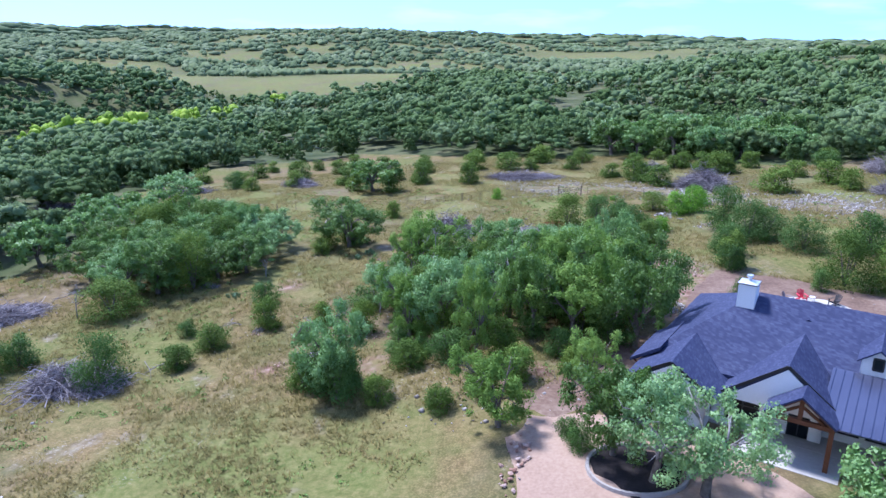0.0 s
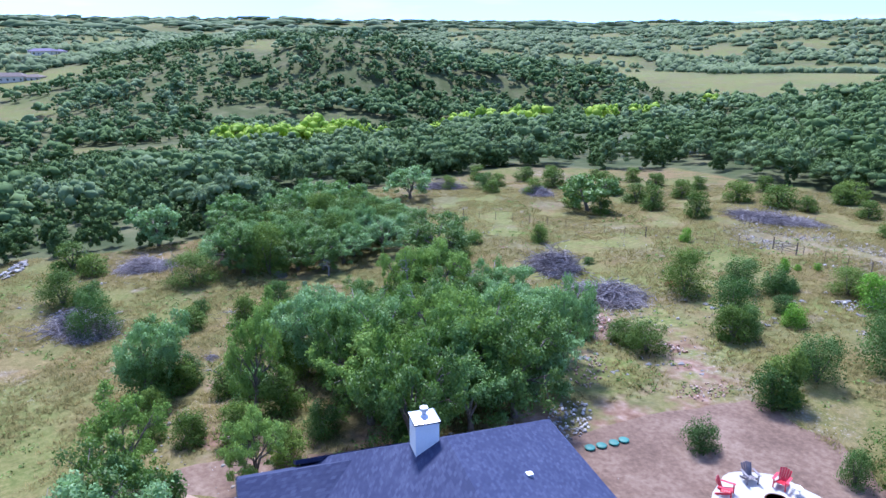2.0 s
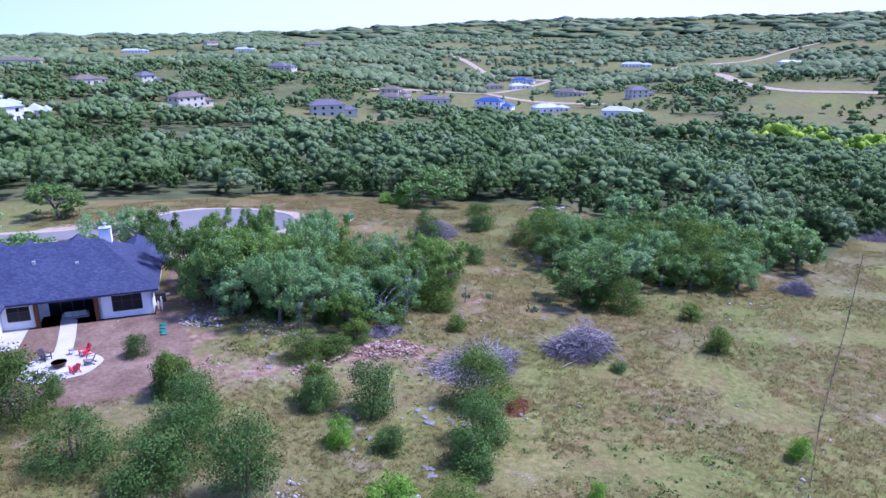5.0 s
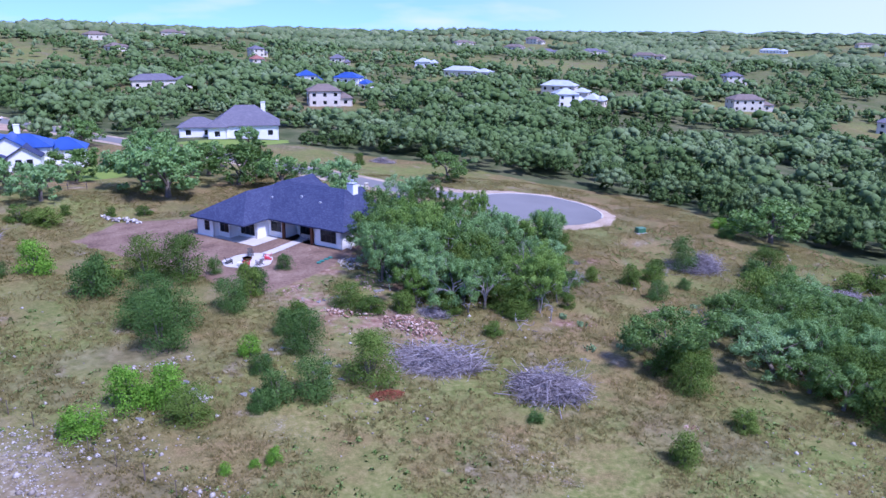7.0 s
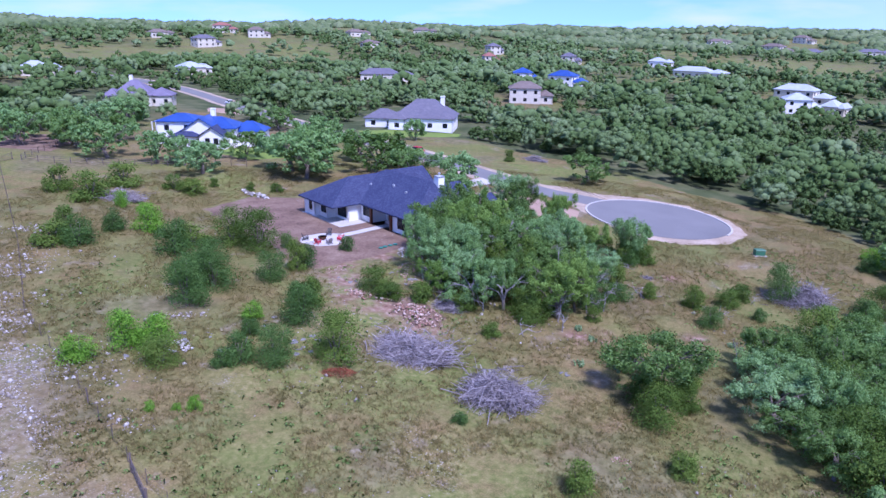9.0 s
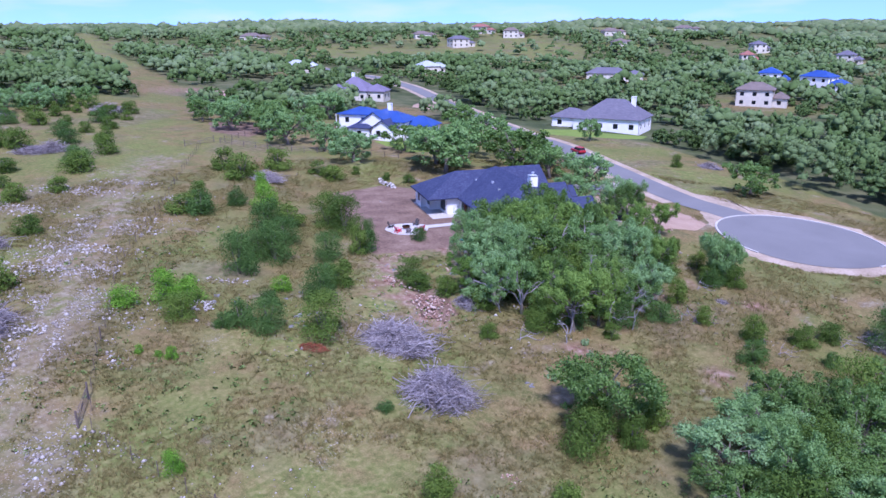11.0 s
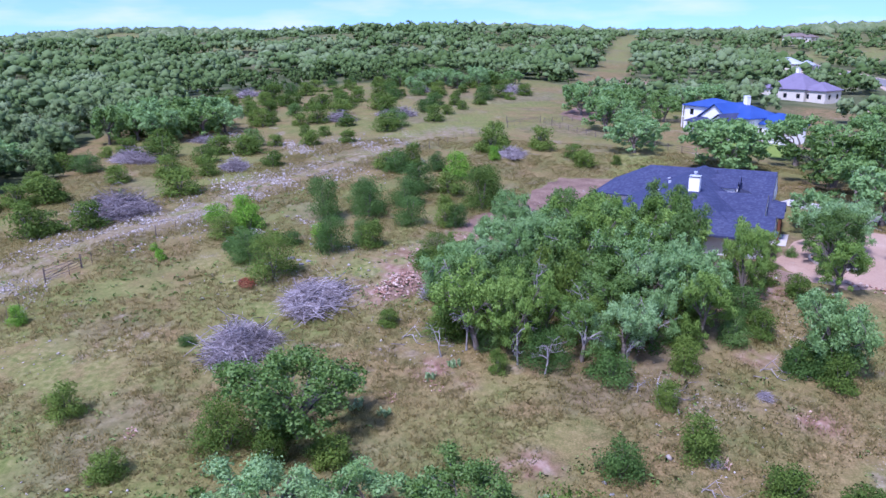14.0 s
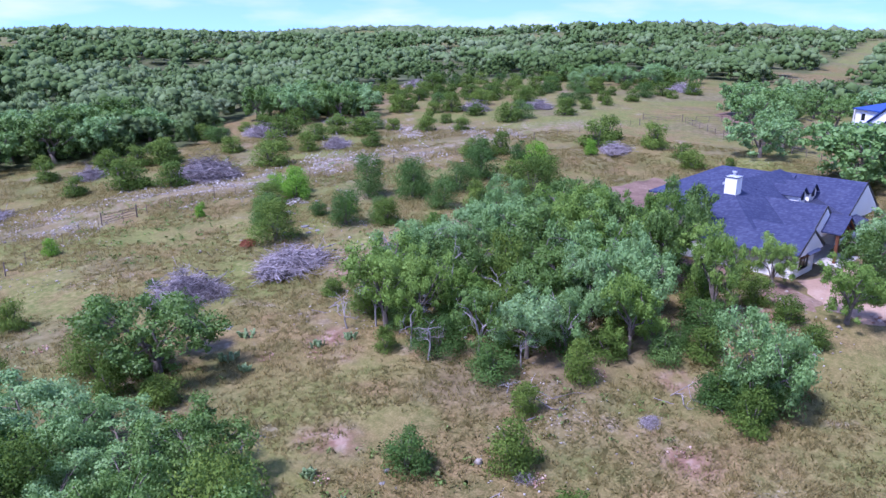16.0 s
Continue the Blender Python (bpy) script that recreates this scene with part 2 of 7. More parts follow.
# Open land, in plan: the meadow with the house, and the savanna with its cut line west of it.
MEADOW = [(-40, 193), (-5, 179), (22, 160), (42, 156), (50, 142), (54, 128), (64, 114), (70, 106), (74, 98), (67, 88), (63, 76), (60, 68), (60, 57), (65, 51), (86, 52), (95, 48), (84, 38), (78, 10), (74, -12),
          (60, -20), (40, -32), (18, -14), (-6, -8), (-26, -2), (-34, 8), (-48, 15), (-60, 12), (-72, 6), (-90, 6), (-120, 12), (-165, 12), (-190, 50), (-196, 84), (-205, 112), (-190, 128), (-150, 124), (-128, 132), (-120, 160), (-100, 175), (-70, 186)]
CUT_LINE = [(-150, 118), (-262, 163), (-350, 187), (-428, 211), (-620, 275)]
ROAD = [(18, 133), (-4, 141), (-22, 150), (-41, 162), (-86, 187), (-128, 212), (-165, 233), (-206, 250), (-290, 268), (-380, 300)]
FENCE = [(70, 47), (34, 41.5), (11, 38.2), (-3, 35.6), (-9, 38), (-16, 41.5), (-22, 45), (-36, 52), (-54, 66), (-97, 97), (-150, 121)]
CREEK = [(310, 135), (292, 95), (240, 64), (214, -25), (192, -56), (182, -105), (170, -152), (172, -200), (176, -236), (152, -262), (156, -340)]


def build_ground():
    rings = np.concatenate([np.linspace(0.5, 120, 110), np.geomspace(121.5, 4700, 95)])
    n = 420
    ang = np.linspace(0, 2 * math.pi, n, endpoint=False)
    x = CX + rings[:, None] * np.sin(ang)
    y = CY + rings[:, None] * np.cos(ang)
    v = np.stack([x, y, height(x, y)], -1).reshape(-1, 3)
    i = np.arange(len(rings) - 1)[:, None] * n + np.arange(n)
    j = np.arange(len(rings) - 1)[:, None] * n + (np.arange(n) + 1) % n
    f = np.stack([i, i + n, j + n, j], -1).reshape(-1, 4)[:, ::-1]
    m = bpy.data.materials.new("meadow_ground")
    m.use_nodes = True
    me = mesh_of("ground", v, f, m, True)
    X, Y = v[:, 0], v[:, 1]
    R = np.hypot(X - CX, Y - CY)
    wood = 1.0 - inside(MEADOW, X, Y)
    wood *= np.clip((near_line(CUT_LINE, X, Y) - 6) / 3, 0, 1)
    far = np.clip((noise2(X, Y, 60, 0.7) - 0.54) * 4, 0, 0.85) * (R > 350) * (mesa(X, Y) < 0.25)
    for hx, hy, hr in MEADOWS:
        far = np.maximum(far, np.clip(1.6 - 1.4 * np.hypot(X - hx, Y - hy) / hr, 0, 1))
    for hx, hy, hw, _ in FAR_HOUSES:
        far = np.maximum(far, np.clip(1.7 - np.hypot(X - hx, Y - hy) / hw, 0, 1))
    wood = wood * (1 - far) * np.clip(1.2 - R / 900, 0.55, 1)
    lane = np.clip(1 - (near_line(LANE, X, Y) - 1.4) / 4.5, 0, 1)
    soil = np.clip(1.15 - near_line(SOIL, X, Y) / 4.0, 0, 1)
    herbs = 0.35 * np.clip((R - 200) / 150, 0, 1)
    for hx, hy, hw, hd, amount in ((-9, 73, 13, 15, 0.9), (-4, 60, 18, 15, 0.75), (-12.5, 84, 2.6, 2.6, 0.9), (52, 42, 26, 18, 0.7), (42, 102, 16, 13, 0.35), (20, 114, 16, 14, 0.3), (22, 80, 9, 6, 0.5), (10, 16, 34, 13, 0.5), (-24, 55, 12, 9, 0.5), (-60, 110, 22, 14, 0.7), (20, 42, 36, 20, 0.65), (-33, 61, 14, 8, 0.6), (-40, 32, 32, 18, 0.5), (-120, 80, 70, 45, 0.5), (-22, 165, 30, 9, 0.85), (-52, 186, 24, 8, 0.8), (0, 155, 30, 10, 0.6)):
        herbs = np.maximum(herbs, amount * np.exp(-(((X - hx) / hw) ** 2 + ((Y - hy) / hd) ** 2)))
    herbs = np.maximum(herbs, 0.75 * (R > 330))
    red = np.clip(1.3 - near_line(RED_SOIL, X, Y) / 3.0, 0, 1)
    for sx, sy, sr in SOIL_SPOTS:
        red = np.maximum(red, np.clip(1.5 - np.hypot(X - sx, Y - sy) / sr, 0, 1))
    for name, values in (("herbs", np.clip(herbs, 0, 0.9)), ("wood", wood), ("redsoil", red), ("lane", np.maximum(lane * (0.5 + 0.4 * noise2(X, Y, 5.0, 0.9)), soil * 0.6))):
        me.attributes.new(name, "FLOAT", "POINT").data.foreach_set("value", values.astype(np.float32))
    nt = m.node_tree
    b = nt.nodes["Principled BSDF"]
    b.inputs["Roughness"].default_value, b.inputs["Specular IOR Level"].default_value = 0.95, 0.1
    pos = nt.nodes.new("ShaderNodeNewGeometry")

    def tex(scale, detail=6):
        t = nt.nodes.new("ShaderNodeTexNoise")
        t.inputs["Scale"].default_value, t.inputs["Detail"].default_value = scale, detail
        nt.links.new(pos.outputs["Position"], t.inputs["Vector"])
        return t.outputs["Fac"]

    def ramp(src, stops):
        r = nt.nodes.new("ShaderNodeValToRGB")
        for _ in stops[2:]:
            r.color_ramp.elements.new(0.5)
        for e, (p, c) in zip(r.color_ramp.elements, stops):
            e.position, e.color = p, (*c, 1)
        nt.links.new(src, r.inputs[0])
        return r.outputs[0]

    def blend(fac, a, c):
        k = nt.nodes.new("ShaderNodeMix")
        k.data_type = "RGBA"
        nt.links.new(fac, k.inputs[0])
        nt.links.new(a, k.inputs[6])
        nt.links.new(c, k.inputs[7])
        return k.outputs[2]

    def maths(op, a, c):
        k = nt.nodes.new("ShaderNodeMath")
        k.operation, k.use_clamp = op, True
        for socket, val in zip(k.inputs, (a, c)):
            if isinstance(val, float):
                socket.default_value = val
            else:
                nt.links.new(val, socket)
        return k.outputs[0]

    grass = ramp(tex(0.3, 8), [(0.36, (0.0578, 0.0772, 0.0149)), (0.44, (0.123, 0.107, 0.0335)), (0.53, (0.207, 0.136, 0.0613)), (0.63, (0.228, 0.146, 0.07))])
    grain = ramp(tex(1.7, 7), [(0.32, (0.058, 0.0618, 0.0208)), (0.5, (0.12, 0.0948, 0.0415)), (0.68, (0.262, 0.206, 0.096))])
    half = nt.nodes.new("ShaderNodeValue")
    half.outputs[0].default_value = 0.5
    col = blend(half.outputs[0], grass, grain)
    straw = ramp(tex(7.5, 5), [(0.36, (0.0578, 0.0544, 0.0204)), (0.5, (0.159, 0.112, 0.0539)), (0.64, (0.345, 0.26, 0.125))])
    part_of = nt.nodes.new("ShaderNodeValue")
    part_of.outputs[0].default_value = 0.34
    col = blend(part_of.outputs[0], col, straw)
    herb = ramp(tex(1.9, 7), [(0.3, (0.07, 0.11, 0.02)), (0.5, (0.15, 0.18, 0.046)), (0.7, (0.27, 0.255, 0.1))])
    lush = ramp(tex(2.4, 7), [(0.3, (0.056, 0.09, 0.0165)), (0.5, (0.115, 0.143, 0.035)), (0.7, (0.2, 0.19, 0.068))])
    col = blend(maths("MULTIPLY", ramp(tex(0.045, 5), [(0.46, (0, 0, 0)), (0.58, (1, 1, 1))]), 0.6), col, lush)
    green = nt.nodes.new("ShaderNodeAttribute")
    green.attribute_name = "herbs"
    col = blend(maths("MULTIPLY", green.outputs["Fac"], ramp(tex(0.35, 6), [(0.38, (0.2, 0.2, 0.2)), (0.56, (1, 1, 1))])), col, herb)
    bare = ramp(tex(1.6, 8), [(0.3, (0.11, 0.086, 0.054)), (0.5, (0.2, 0.16, 0.104)), (0.68, (0.31, 0.27, 0.2))])
    pink = ramp(tex(0.9, 7), [(0.3, (0.08, 0.062, 0.037)), (0.52, (0.152, 0.12, 0.073)), (0.7, (0.24, 0.2, 0.125))])
    col = blend(maths("MULTIPLY", ramp(tex(0.06, 6), [(0.52, (0, 0, 0)), (0.64, (1, 1, 1))]), 0.6), col, pink)
    patch = maths("SUBTRACT", ramp(tex(0.22, 7), [(0.61, (0, 0, 0)), (0.7, (1, 1, 1))]), 0.25)
    col = blend(patch, col, bare)
    att = nt.nodes.new("ShaderNodeAttribute")
    att.attribute_name = "lane"
    col = blend(maths("MULTIPLY", att.outputs["Fac"], ramp(tex(0.6, 8), [(0.38, (0, 0, 0)), (0.6, (1, 1, 1))])), col, bare)
    att = nt.nodes.new("ShaderNodeAttribute")
    att.attribute_name = "wood"
    chips = ramp(tex(5.5, 3), [(0.6, (0, 0, 0)), (0.65, (1, 1, 1))])
    chalk = ramp(tex(14, 2), [(0.3, (0.3, 0.27, 0.24)), (0.7, (0.5, 0.47, 0.43))])
    stony = nt.nodes.new("ShaderNodeAttribute")
    stony.attribute_name = "lane"
    few = maths("ADD", maths("MULTIPLY", stony.outputs["Fac"], 0.6), ramp(tex(0.11, 5), [(0.56, (0, 0, 0)), (0.68, (0.6, 0.6, 0.6))]))
    col = blend(maths("MULTIPLY", chips, few), col, chalk)
    red = nt.nodes.new("ShaderNodeAttribute")
    red.attribute_name = "redsoil"
    clay = ramp(tex(1.3, 7), [(0.3, (0.13, 0.07, 0.05)), (0.5, (0.23, 0.14, 0.1)), (0.7, (0.34, 0.25, 0.2))])
    col = blend(maths("MULTIPLY", red.outputs["Fac"], ramp(tex(0.5, 7), [(0.4, (0.15, 0.15, 0.15)), (0.56, (0.95, 0.95, 0.95))])), col, clay)
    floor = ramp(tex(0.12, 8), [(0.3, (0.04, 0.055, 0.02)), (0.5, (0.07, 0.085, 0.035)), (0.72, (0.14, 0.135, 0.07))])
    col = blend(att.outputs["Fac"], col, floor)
    nt.links.new(col, b.inputs["Base Color"])
    bump = nt.nodes.new("ShaderNodeBump")
    bump.inputs["Strength"].default_value, bump.inputs["Distance"].default_value = 0.5, 0.12
    nt.links.new(tex(3.0, 6), bump.inputs["Height"])
    nt.links.new(bump.outputs[0], b.inputs["Normal"])
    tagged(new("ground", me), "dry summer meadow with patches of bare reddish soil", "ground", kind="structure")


# Stony lane along the outside of the fence, and strips of turned soil near the yard.
LANE = [(-1, 29), (-6, 30), (-14, 34), (-25, 40), (-40, 49), (-58, 61), (-88, 82)]
RED_SOIL = [(-10, 95), (-9.5, 91), (-12, 88), (-15.5, 81), (-15, 78), (-11.5, 74), (-8.5, 71.5), (-5, 72), (-2.5, 71.5), (0, 70)]
SOIL_SPOTS = [(-208, 152, 12), (-188, 158, 9), (15.4, 74.6, 1.6), (17.4, 76.4, 1.3), (27.5, 80.3, 1.8), (21.6, 99.4, 1.7), (23, 100.4, 1.5), (14.6, 100.2, 1.4), (-4.8, 80.7, 2.2), (4.5, 106, 2.5), (0.5, 104, 2.2), (-4, 100.5, 2.2)]
SOIL = [(-22, 78), (-12, 76), (-4, 73), (-2, 69)]


def draped(name, line, width, mat, lift=0.05, step=2.0):
    """A strip that follows a polyline over the ground."""
    pts = []
    for (x0, y0), (x1, y1) in zip(line, line[1:]):
        k = max(2, int(math.hypot(x1 - x0, y1 - y0) / step))
        pts += [(x0 + (x1 - x0) * i / k, y0 + (y1 - y0) * i / k) for i in range(k)]
    pts.append(line[-1])
    p = np.array(pts)
    for _ in range(6):
        p[1:-1] = 0.25 * p[:-2] + 0.5 * p[1:-1] + 0.25 * p[2:]
    d = np.gradient(p, axis=0)
    d /= np.linalg.norm(d, axis=1)[:, None]
    side = np.stack([-d[:, 1], d[:, 0]], 1)
    rows = [p + side * width * s for s in (-0.5, -0.25, 0, 0.25, 0.5)]
    v = np.concatenate([np.c_[r, height(r[:, 0], r[:, 1]) + lift] for r in rows])
    n = len(p)
    f = np.array([[k * n + i, k * n + i + 1, (k + 1) * n + i + 1, (k + 1) * n + i] for k in range(4) for i in range(n - 1)])
    return mesh_of(name, v, f, mat, True)


def disc(name, cx, cy, radius, mat, lift, rings=10, n=64, wob=0.0):
    a = np.linspace(0, 2 * math.pi, n, endpoint=False)
    rad = radius * (1 + wob * np.sin(3 * a + 1) + wob * 0.6 * np.sin(7 * a))
    v = [(cx, cy, zg(cx, cy) + lift)]
    for k in range(1, rings + 1):
        x, y = cx + np.sin(a) * rad * k / rings, cy + np.cos(a) * rad * k / rings
        v += list(zip(x, y, height(x, y) + lift))
    f = [(0, 1 + (i + 1) % n, 1 + i) for i in range(n)]
    for k in range(rings - 1):
        f += [(1 + k * n + i, 1 + k * n + (i + 1) % n, 1 + (k + 1) * n + (i + 1) % n, 1 + (k + 1) * n + i) for i in range(n)]
    return mesh_of(name, v, f, mat, True)




# ---- trees, bushes and brush ----
def part(name, me, parent, label=""):
    ob = new(name, me)
    ob.parent = parent
    return tagged(ob, label) if label else ob


def tube(v, f, pts, radii, sides=6):
    """Adds a tapering tube along points to the lists v and f."""
    base = len(v)
    for k, (p, r) in enumerate(zip(pts, radii)):
        p = Vector(p)
        q = Vector(pts[min(k + 1, len(pts) - 1)]) - Vector(pts[max(k - 1, 0)])
        q = q.normalized() if q.length > 1e-6 else Vector((0, 0, 1))
        a = q.orthogonal().normalized()
        b = q.cross(a)
        for s in range(sides):
            t = 2 * math.pi * s / sides
            v.append(tuple(p + (a * math.cos(t) + b * math.sin(t)) * r))
    for k in range(len(pts) - 1):
        for s in range(sides):
            f.append((base + k * sides + s, base + k * sides + (s + 1) % sides, base + (k + 1) * sides + (s + 1) % sides, base + (k + 1) * sides + s))
    f.append(tuple(base + (len(pts) - 1) * sides + s for s in range(sides)))


def leaf_cloud(rng, lobes, count, size, up=0.3, stretch=1.0, inner=0.55, loose=0.38):
    """Folded leaf sprays on the shells of many small lobes (x, y, z, radius)."""
    lob = np.array(lobes)
    w = lob[:, 3] ** 2
    pick = rng.choice(len(lob), count, p=w / w.sum())
    d = rng.normal(size=(count, 3))
    d[:, 2] = d[:, 2] * 0.9 + up
    d /= np.linalg.norm(d, axis=1)[:, None]
    rad = lob[pick, 3] * (inner + (1.08 - inner) * rng.random(count) ** 0.6)
    squash = rng.uniform(0.7, 1.3, (len(lob), 3))[pick] * np.array([1, 1, 0.8])
    c = lob[pick, :3] + d * rad[:, None] * squash + rng.normal(size=(count, 3)) * lob[pick, 3:4] * 0.16
    n = d + loose * rng.normal(size=(count, 3))
    n /= np.linalg.norm(n, axis=1)[:, None]
    a = np.cross(n, rng.normal(size=(count, 3)))
    a /= np.linalg.norm(a, axis=1)[:, None]
    b = np.cross(n, a)
    s = size * (0.6 + 0.8 * rng.random(count))[:, None]
    fold = n * s * 0.28
    v = np.stack([c - a * s * 0.5 - b * s * 0.4 * stretch, c + a * s * 0.62 - b * s * 0.05, c - a * s * 0.2 + b * s * 0.55 * stretch - fold], 1)
    soft = 0.36 * d + 0.64 * n + np.array([0, 0, 0.12])
    return v.reshape(-1, 3), np.arange(count * 3).reshape(-1, 3), np.repeat(soft / np.linalg.norm(soft, axis=1)[:, None], 3, 0)


def leafy(name, cloud, mat):
    """A crown from leaf sprays, shaded softly round its lobes."""
    me = mesh_of(name, cloud[0], cloud[1], mat, True)
    me.normals_split_custom_set_from_vertices(cloud[2])
    return me


def oak_meshes(seed, tall=6.5, wide=7.0, count=1700, size=0.42, leaf=None, bare=0.0):
    """A live oak: short leaning trunk, spreading crooked limbs, a broken crown of leafy lobes."""
    rng = np.random.default_rng(seed)
    v, f = [], []
    lean = rng.normal(size=2) * 0.25
    fork = tall * rng.uniform(0.2, 0.3)
    tube(v, f, [(0, 0, -0.3), (lean[0] * 0.4, lean[1] * 0.4, fork * 0.5), (lean[0], lean[1], fork)], [0.34, 0.25, 0.21], 7)
    lobes = []
    tv, tf = [], []
    limbs = rng.integers(6, 9)
    for k in range(limbs):
        a = 2 * math.pi * (k + rng.uniform(-0.3, 0.3)) / limbs
        reach = wide * 0.5 * rng.uniform(0.5, 0.92)
        top = tall * rng.uniform(0.46, 0.88)
        mid = (lean[0] + math.cos(a) * reach * 0.45 + rng.normal() * 0.25, lean[1] + math.sin(a) * reach * 0.45 + rng.normal() * 0.25, fork + (top - fork) * 0.55)
        tip = (lean[0] + math.cos(a) * reach, lean[1] + math.sin(a) * reach, top)
        root = fork * rng.uniform(0.7, 1.0)
        bend = (lean[0] + math.cos(a + rng.normal() * 0.5) * reach * 0.2, lean[1] + math.sin(a + rng.normal() * 0.5) * reach * 0.2, root + (mid[2] - root) * rng.uniform(0.4, 0.8))
        tube(tv, tf, [(lean[0] * root / fork, lean[1] * root / fork, root - 0.05), bend, mid, tip], [0.12, 0.1, 0.075, 0.03], 5)
        for j in range(6):
            b = a + rng.normal() * 0.7
            c = (tip[0] + math.cos(b) * rng.uniform(0.1, 1.5), tip[1] + math.sin(b) * rng.uniform(0.1, 1.5), tip[2] + rng.uniform(-1.6, 0.7))
            if j < 4:
                w0 = rng.random()
                from_ = np.array(mid) * (1 - w0) + np.array(tip) * w0
                tube(tv, tf, [tuple(from_), tuple(from_ * 0.4 + np.array(c) * 0.6 + rng.normal(size=3) * 0.2), c], [0.045, 0.03, 0.012], 4)
            if rng.random() > bare:
                lobes.append((*c, rng.uniform(0.32, 0.8) * wide / 7))
    for j in range(int(24 * (1 - bare))):
        a, r = rng.uniform(0, 2 * math.pi), wide * 0.36 * math.sqrt(rng.random())
        lobes.append((lean[0] + math.cos(a) * r, lean[1] + math.sin(a) * r, tall * (0.92 - 0.25 * (r / (wide * 0.36)) ** 2) - rng.uniform(-0.3, 1.1), rng.uniform(0.4, 0.85) * wide / 7))
    for j in range(int(15 * (1 - bare))):
        a, r = rng.uniform(0, 2 * math.pi), wide * rng.uniform(0.2, 0.42)
        lobes.append((lean[0] + math.cos(a) * r, lean[1] + math.sin(a) * r, tall * rng.uniform(0.16, 0.48), rng.uniform(0.36, 0.74) * wide / 7))
    cloud = leaf_cloud(rng, lobes, count, size, inner=0.25, loose=0.6)
    return mesh_of("trunk", v, f, BARK, True), leafy("crown", cloud, leaf or OAK_LEAF), mesh_of("branchwork", tv, tf, BARK, True)


def cedar_meshes(seed, tall=3.0, wide=3.0, count=950, size=0.27, leaf=None):
    """A juniper: dense and leafy to the ground, with upright pointed sprays."""
    rng = np.random.default_rng(seed)
    v, f = [], []
    lobes = []
    for k in range(5):
        a = 2 * math.pi * k / 5 + rng.uniform(-0.4, 0.4)
        r = wide * rng.uniform(0.08, 0.25)
        tip = (math.cos(a) * r, math.sin(a) * r, tall * rng.uniform(0.6, 0.9))
        tube(v, f, [(0, 0, -0.2), (tip[0] * 0.4, tip[1] * 0.4, tip[2] * 0.4), tip], [0.1, 0.06, 0.02], 5)
    for k in range(26):
        u = rng.random() ** 0.8
        z = tall * (0.12 + 0.8 * u)
        a, r = rng.uniform(0, 2 * math.pi), wide * 0.5 * (1 - 0.5 * u ** 2.5) * rng.uniform(0.35, 0.85)
        lobes.append((math.cos(a) * r, math.sin(a) * r, z, rng.uniform(0.2, 0.3) * wide * (1 - 0.3 * u)))
    for k in range(8):
        a, r = rng.uniform(0, 2 * math.pi), wide * rng.uniform(0.22, 0.4)
        lobes.append((math.cos(a) * r, math.sin(a) * r, tall * rng.uniform(0.06, 0.2), rng.uniform(0.16, 0.24) * wide))
    cloud = leaf_cloud(rng, lobes, count, size, up=0.5, stretch=0.75)
    return mesh_of("trunk", v, f, BARK, True), leafy("crown", cloud, leaf or CEDAR_LEAF)


KINDS = {
    "live_oak": [oak_meshes(s, 6.5, 7.0, 13500, 0.155) for s in range(6)],
    "elm_tree": [oak_meshes(30 + s, 6.5, 6.4, 11500, 0.16, ELM_LEAF) for s in range(3)],
    "far_oak": [oak_meshes(20 + s, 6.5, 7.0, 4200, 0.29) for s in range(4)],
    "bare_oak": [oak_meshes(40 + s, 6.5, 7.0, 7600, 0.15, bare=0.3) for s in range(3)],
    "juniper": [cedar_meshes(60 + s, count=5200, size=0.125) for s in range(4)],
    "far_juniper": [cedar_meshes(70 + s, count=3000, size=0.155) for s in range(4)],
    "oak_bush": [cedar_meshes(80 + s, 3.0, 3.4, 4800, 0.13, BUSH_LEAF) for s in range(3)],
    "green_bush": [cedar_meshes(90 + s, 3.0, 3.4, 4200, 0.14, GREEN_LEAF) for s in range(2)],
}


def dead_meshes(seed):
    """A leafless tree: a leaning trunk that forks again and again into thin crooked twigs."""
    rng = np.random.default_rng(seed)
    tv, tf, bv, bf = [], [], [], []

    def grow(p, d, length, r, level):
        d = d / np.linalg.norm(d)
        q = p + d * length * 0.5 + rng.normal(size=3) * length * 0.09
        e = q + (d + rng.normal(size=3) * 0.22) * length * 0.5
        tube(*((tv, tf) if level == 0 else (bv, bf)), [tuple(p), tuple(q), tuple(e)], [r, r * 0.8, r * 0.55], 6 if level < 2 else 3)
        if level == 4:
            return
        for _ in range(3 if level < 3 else 2):
            start = q + (e - q) * rng.random()
            grow(start, d * 0.8 + rng.normal(size=3) * np.array([0.75, 0.75, 0.45]) + np.array([0, 0, 0.1]), length * rng.uniform(0.5, 0.75), r * 0.55, level + 1)

    grow(np.array([0, 0, -0.2]), np.array([rng.normal() * 0.2, rng.normal() * 0.2, 1]), 2.0, 0.11, 0)
    return mesh_of("trunk", tv, tf, GREY_BARK, True), mesh_of("branchwork", bv, bf, GREY_BARK, True)


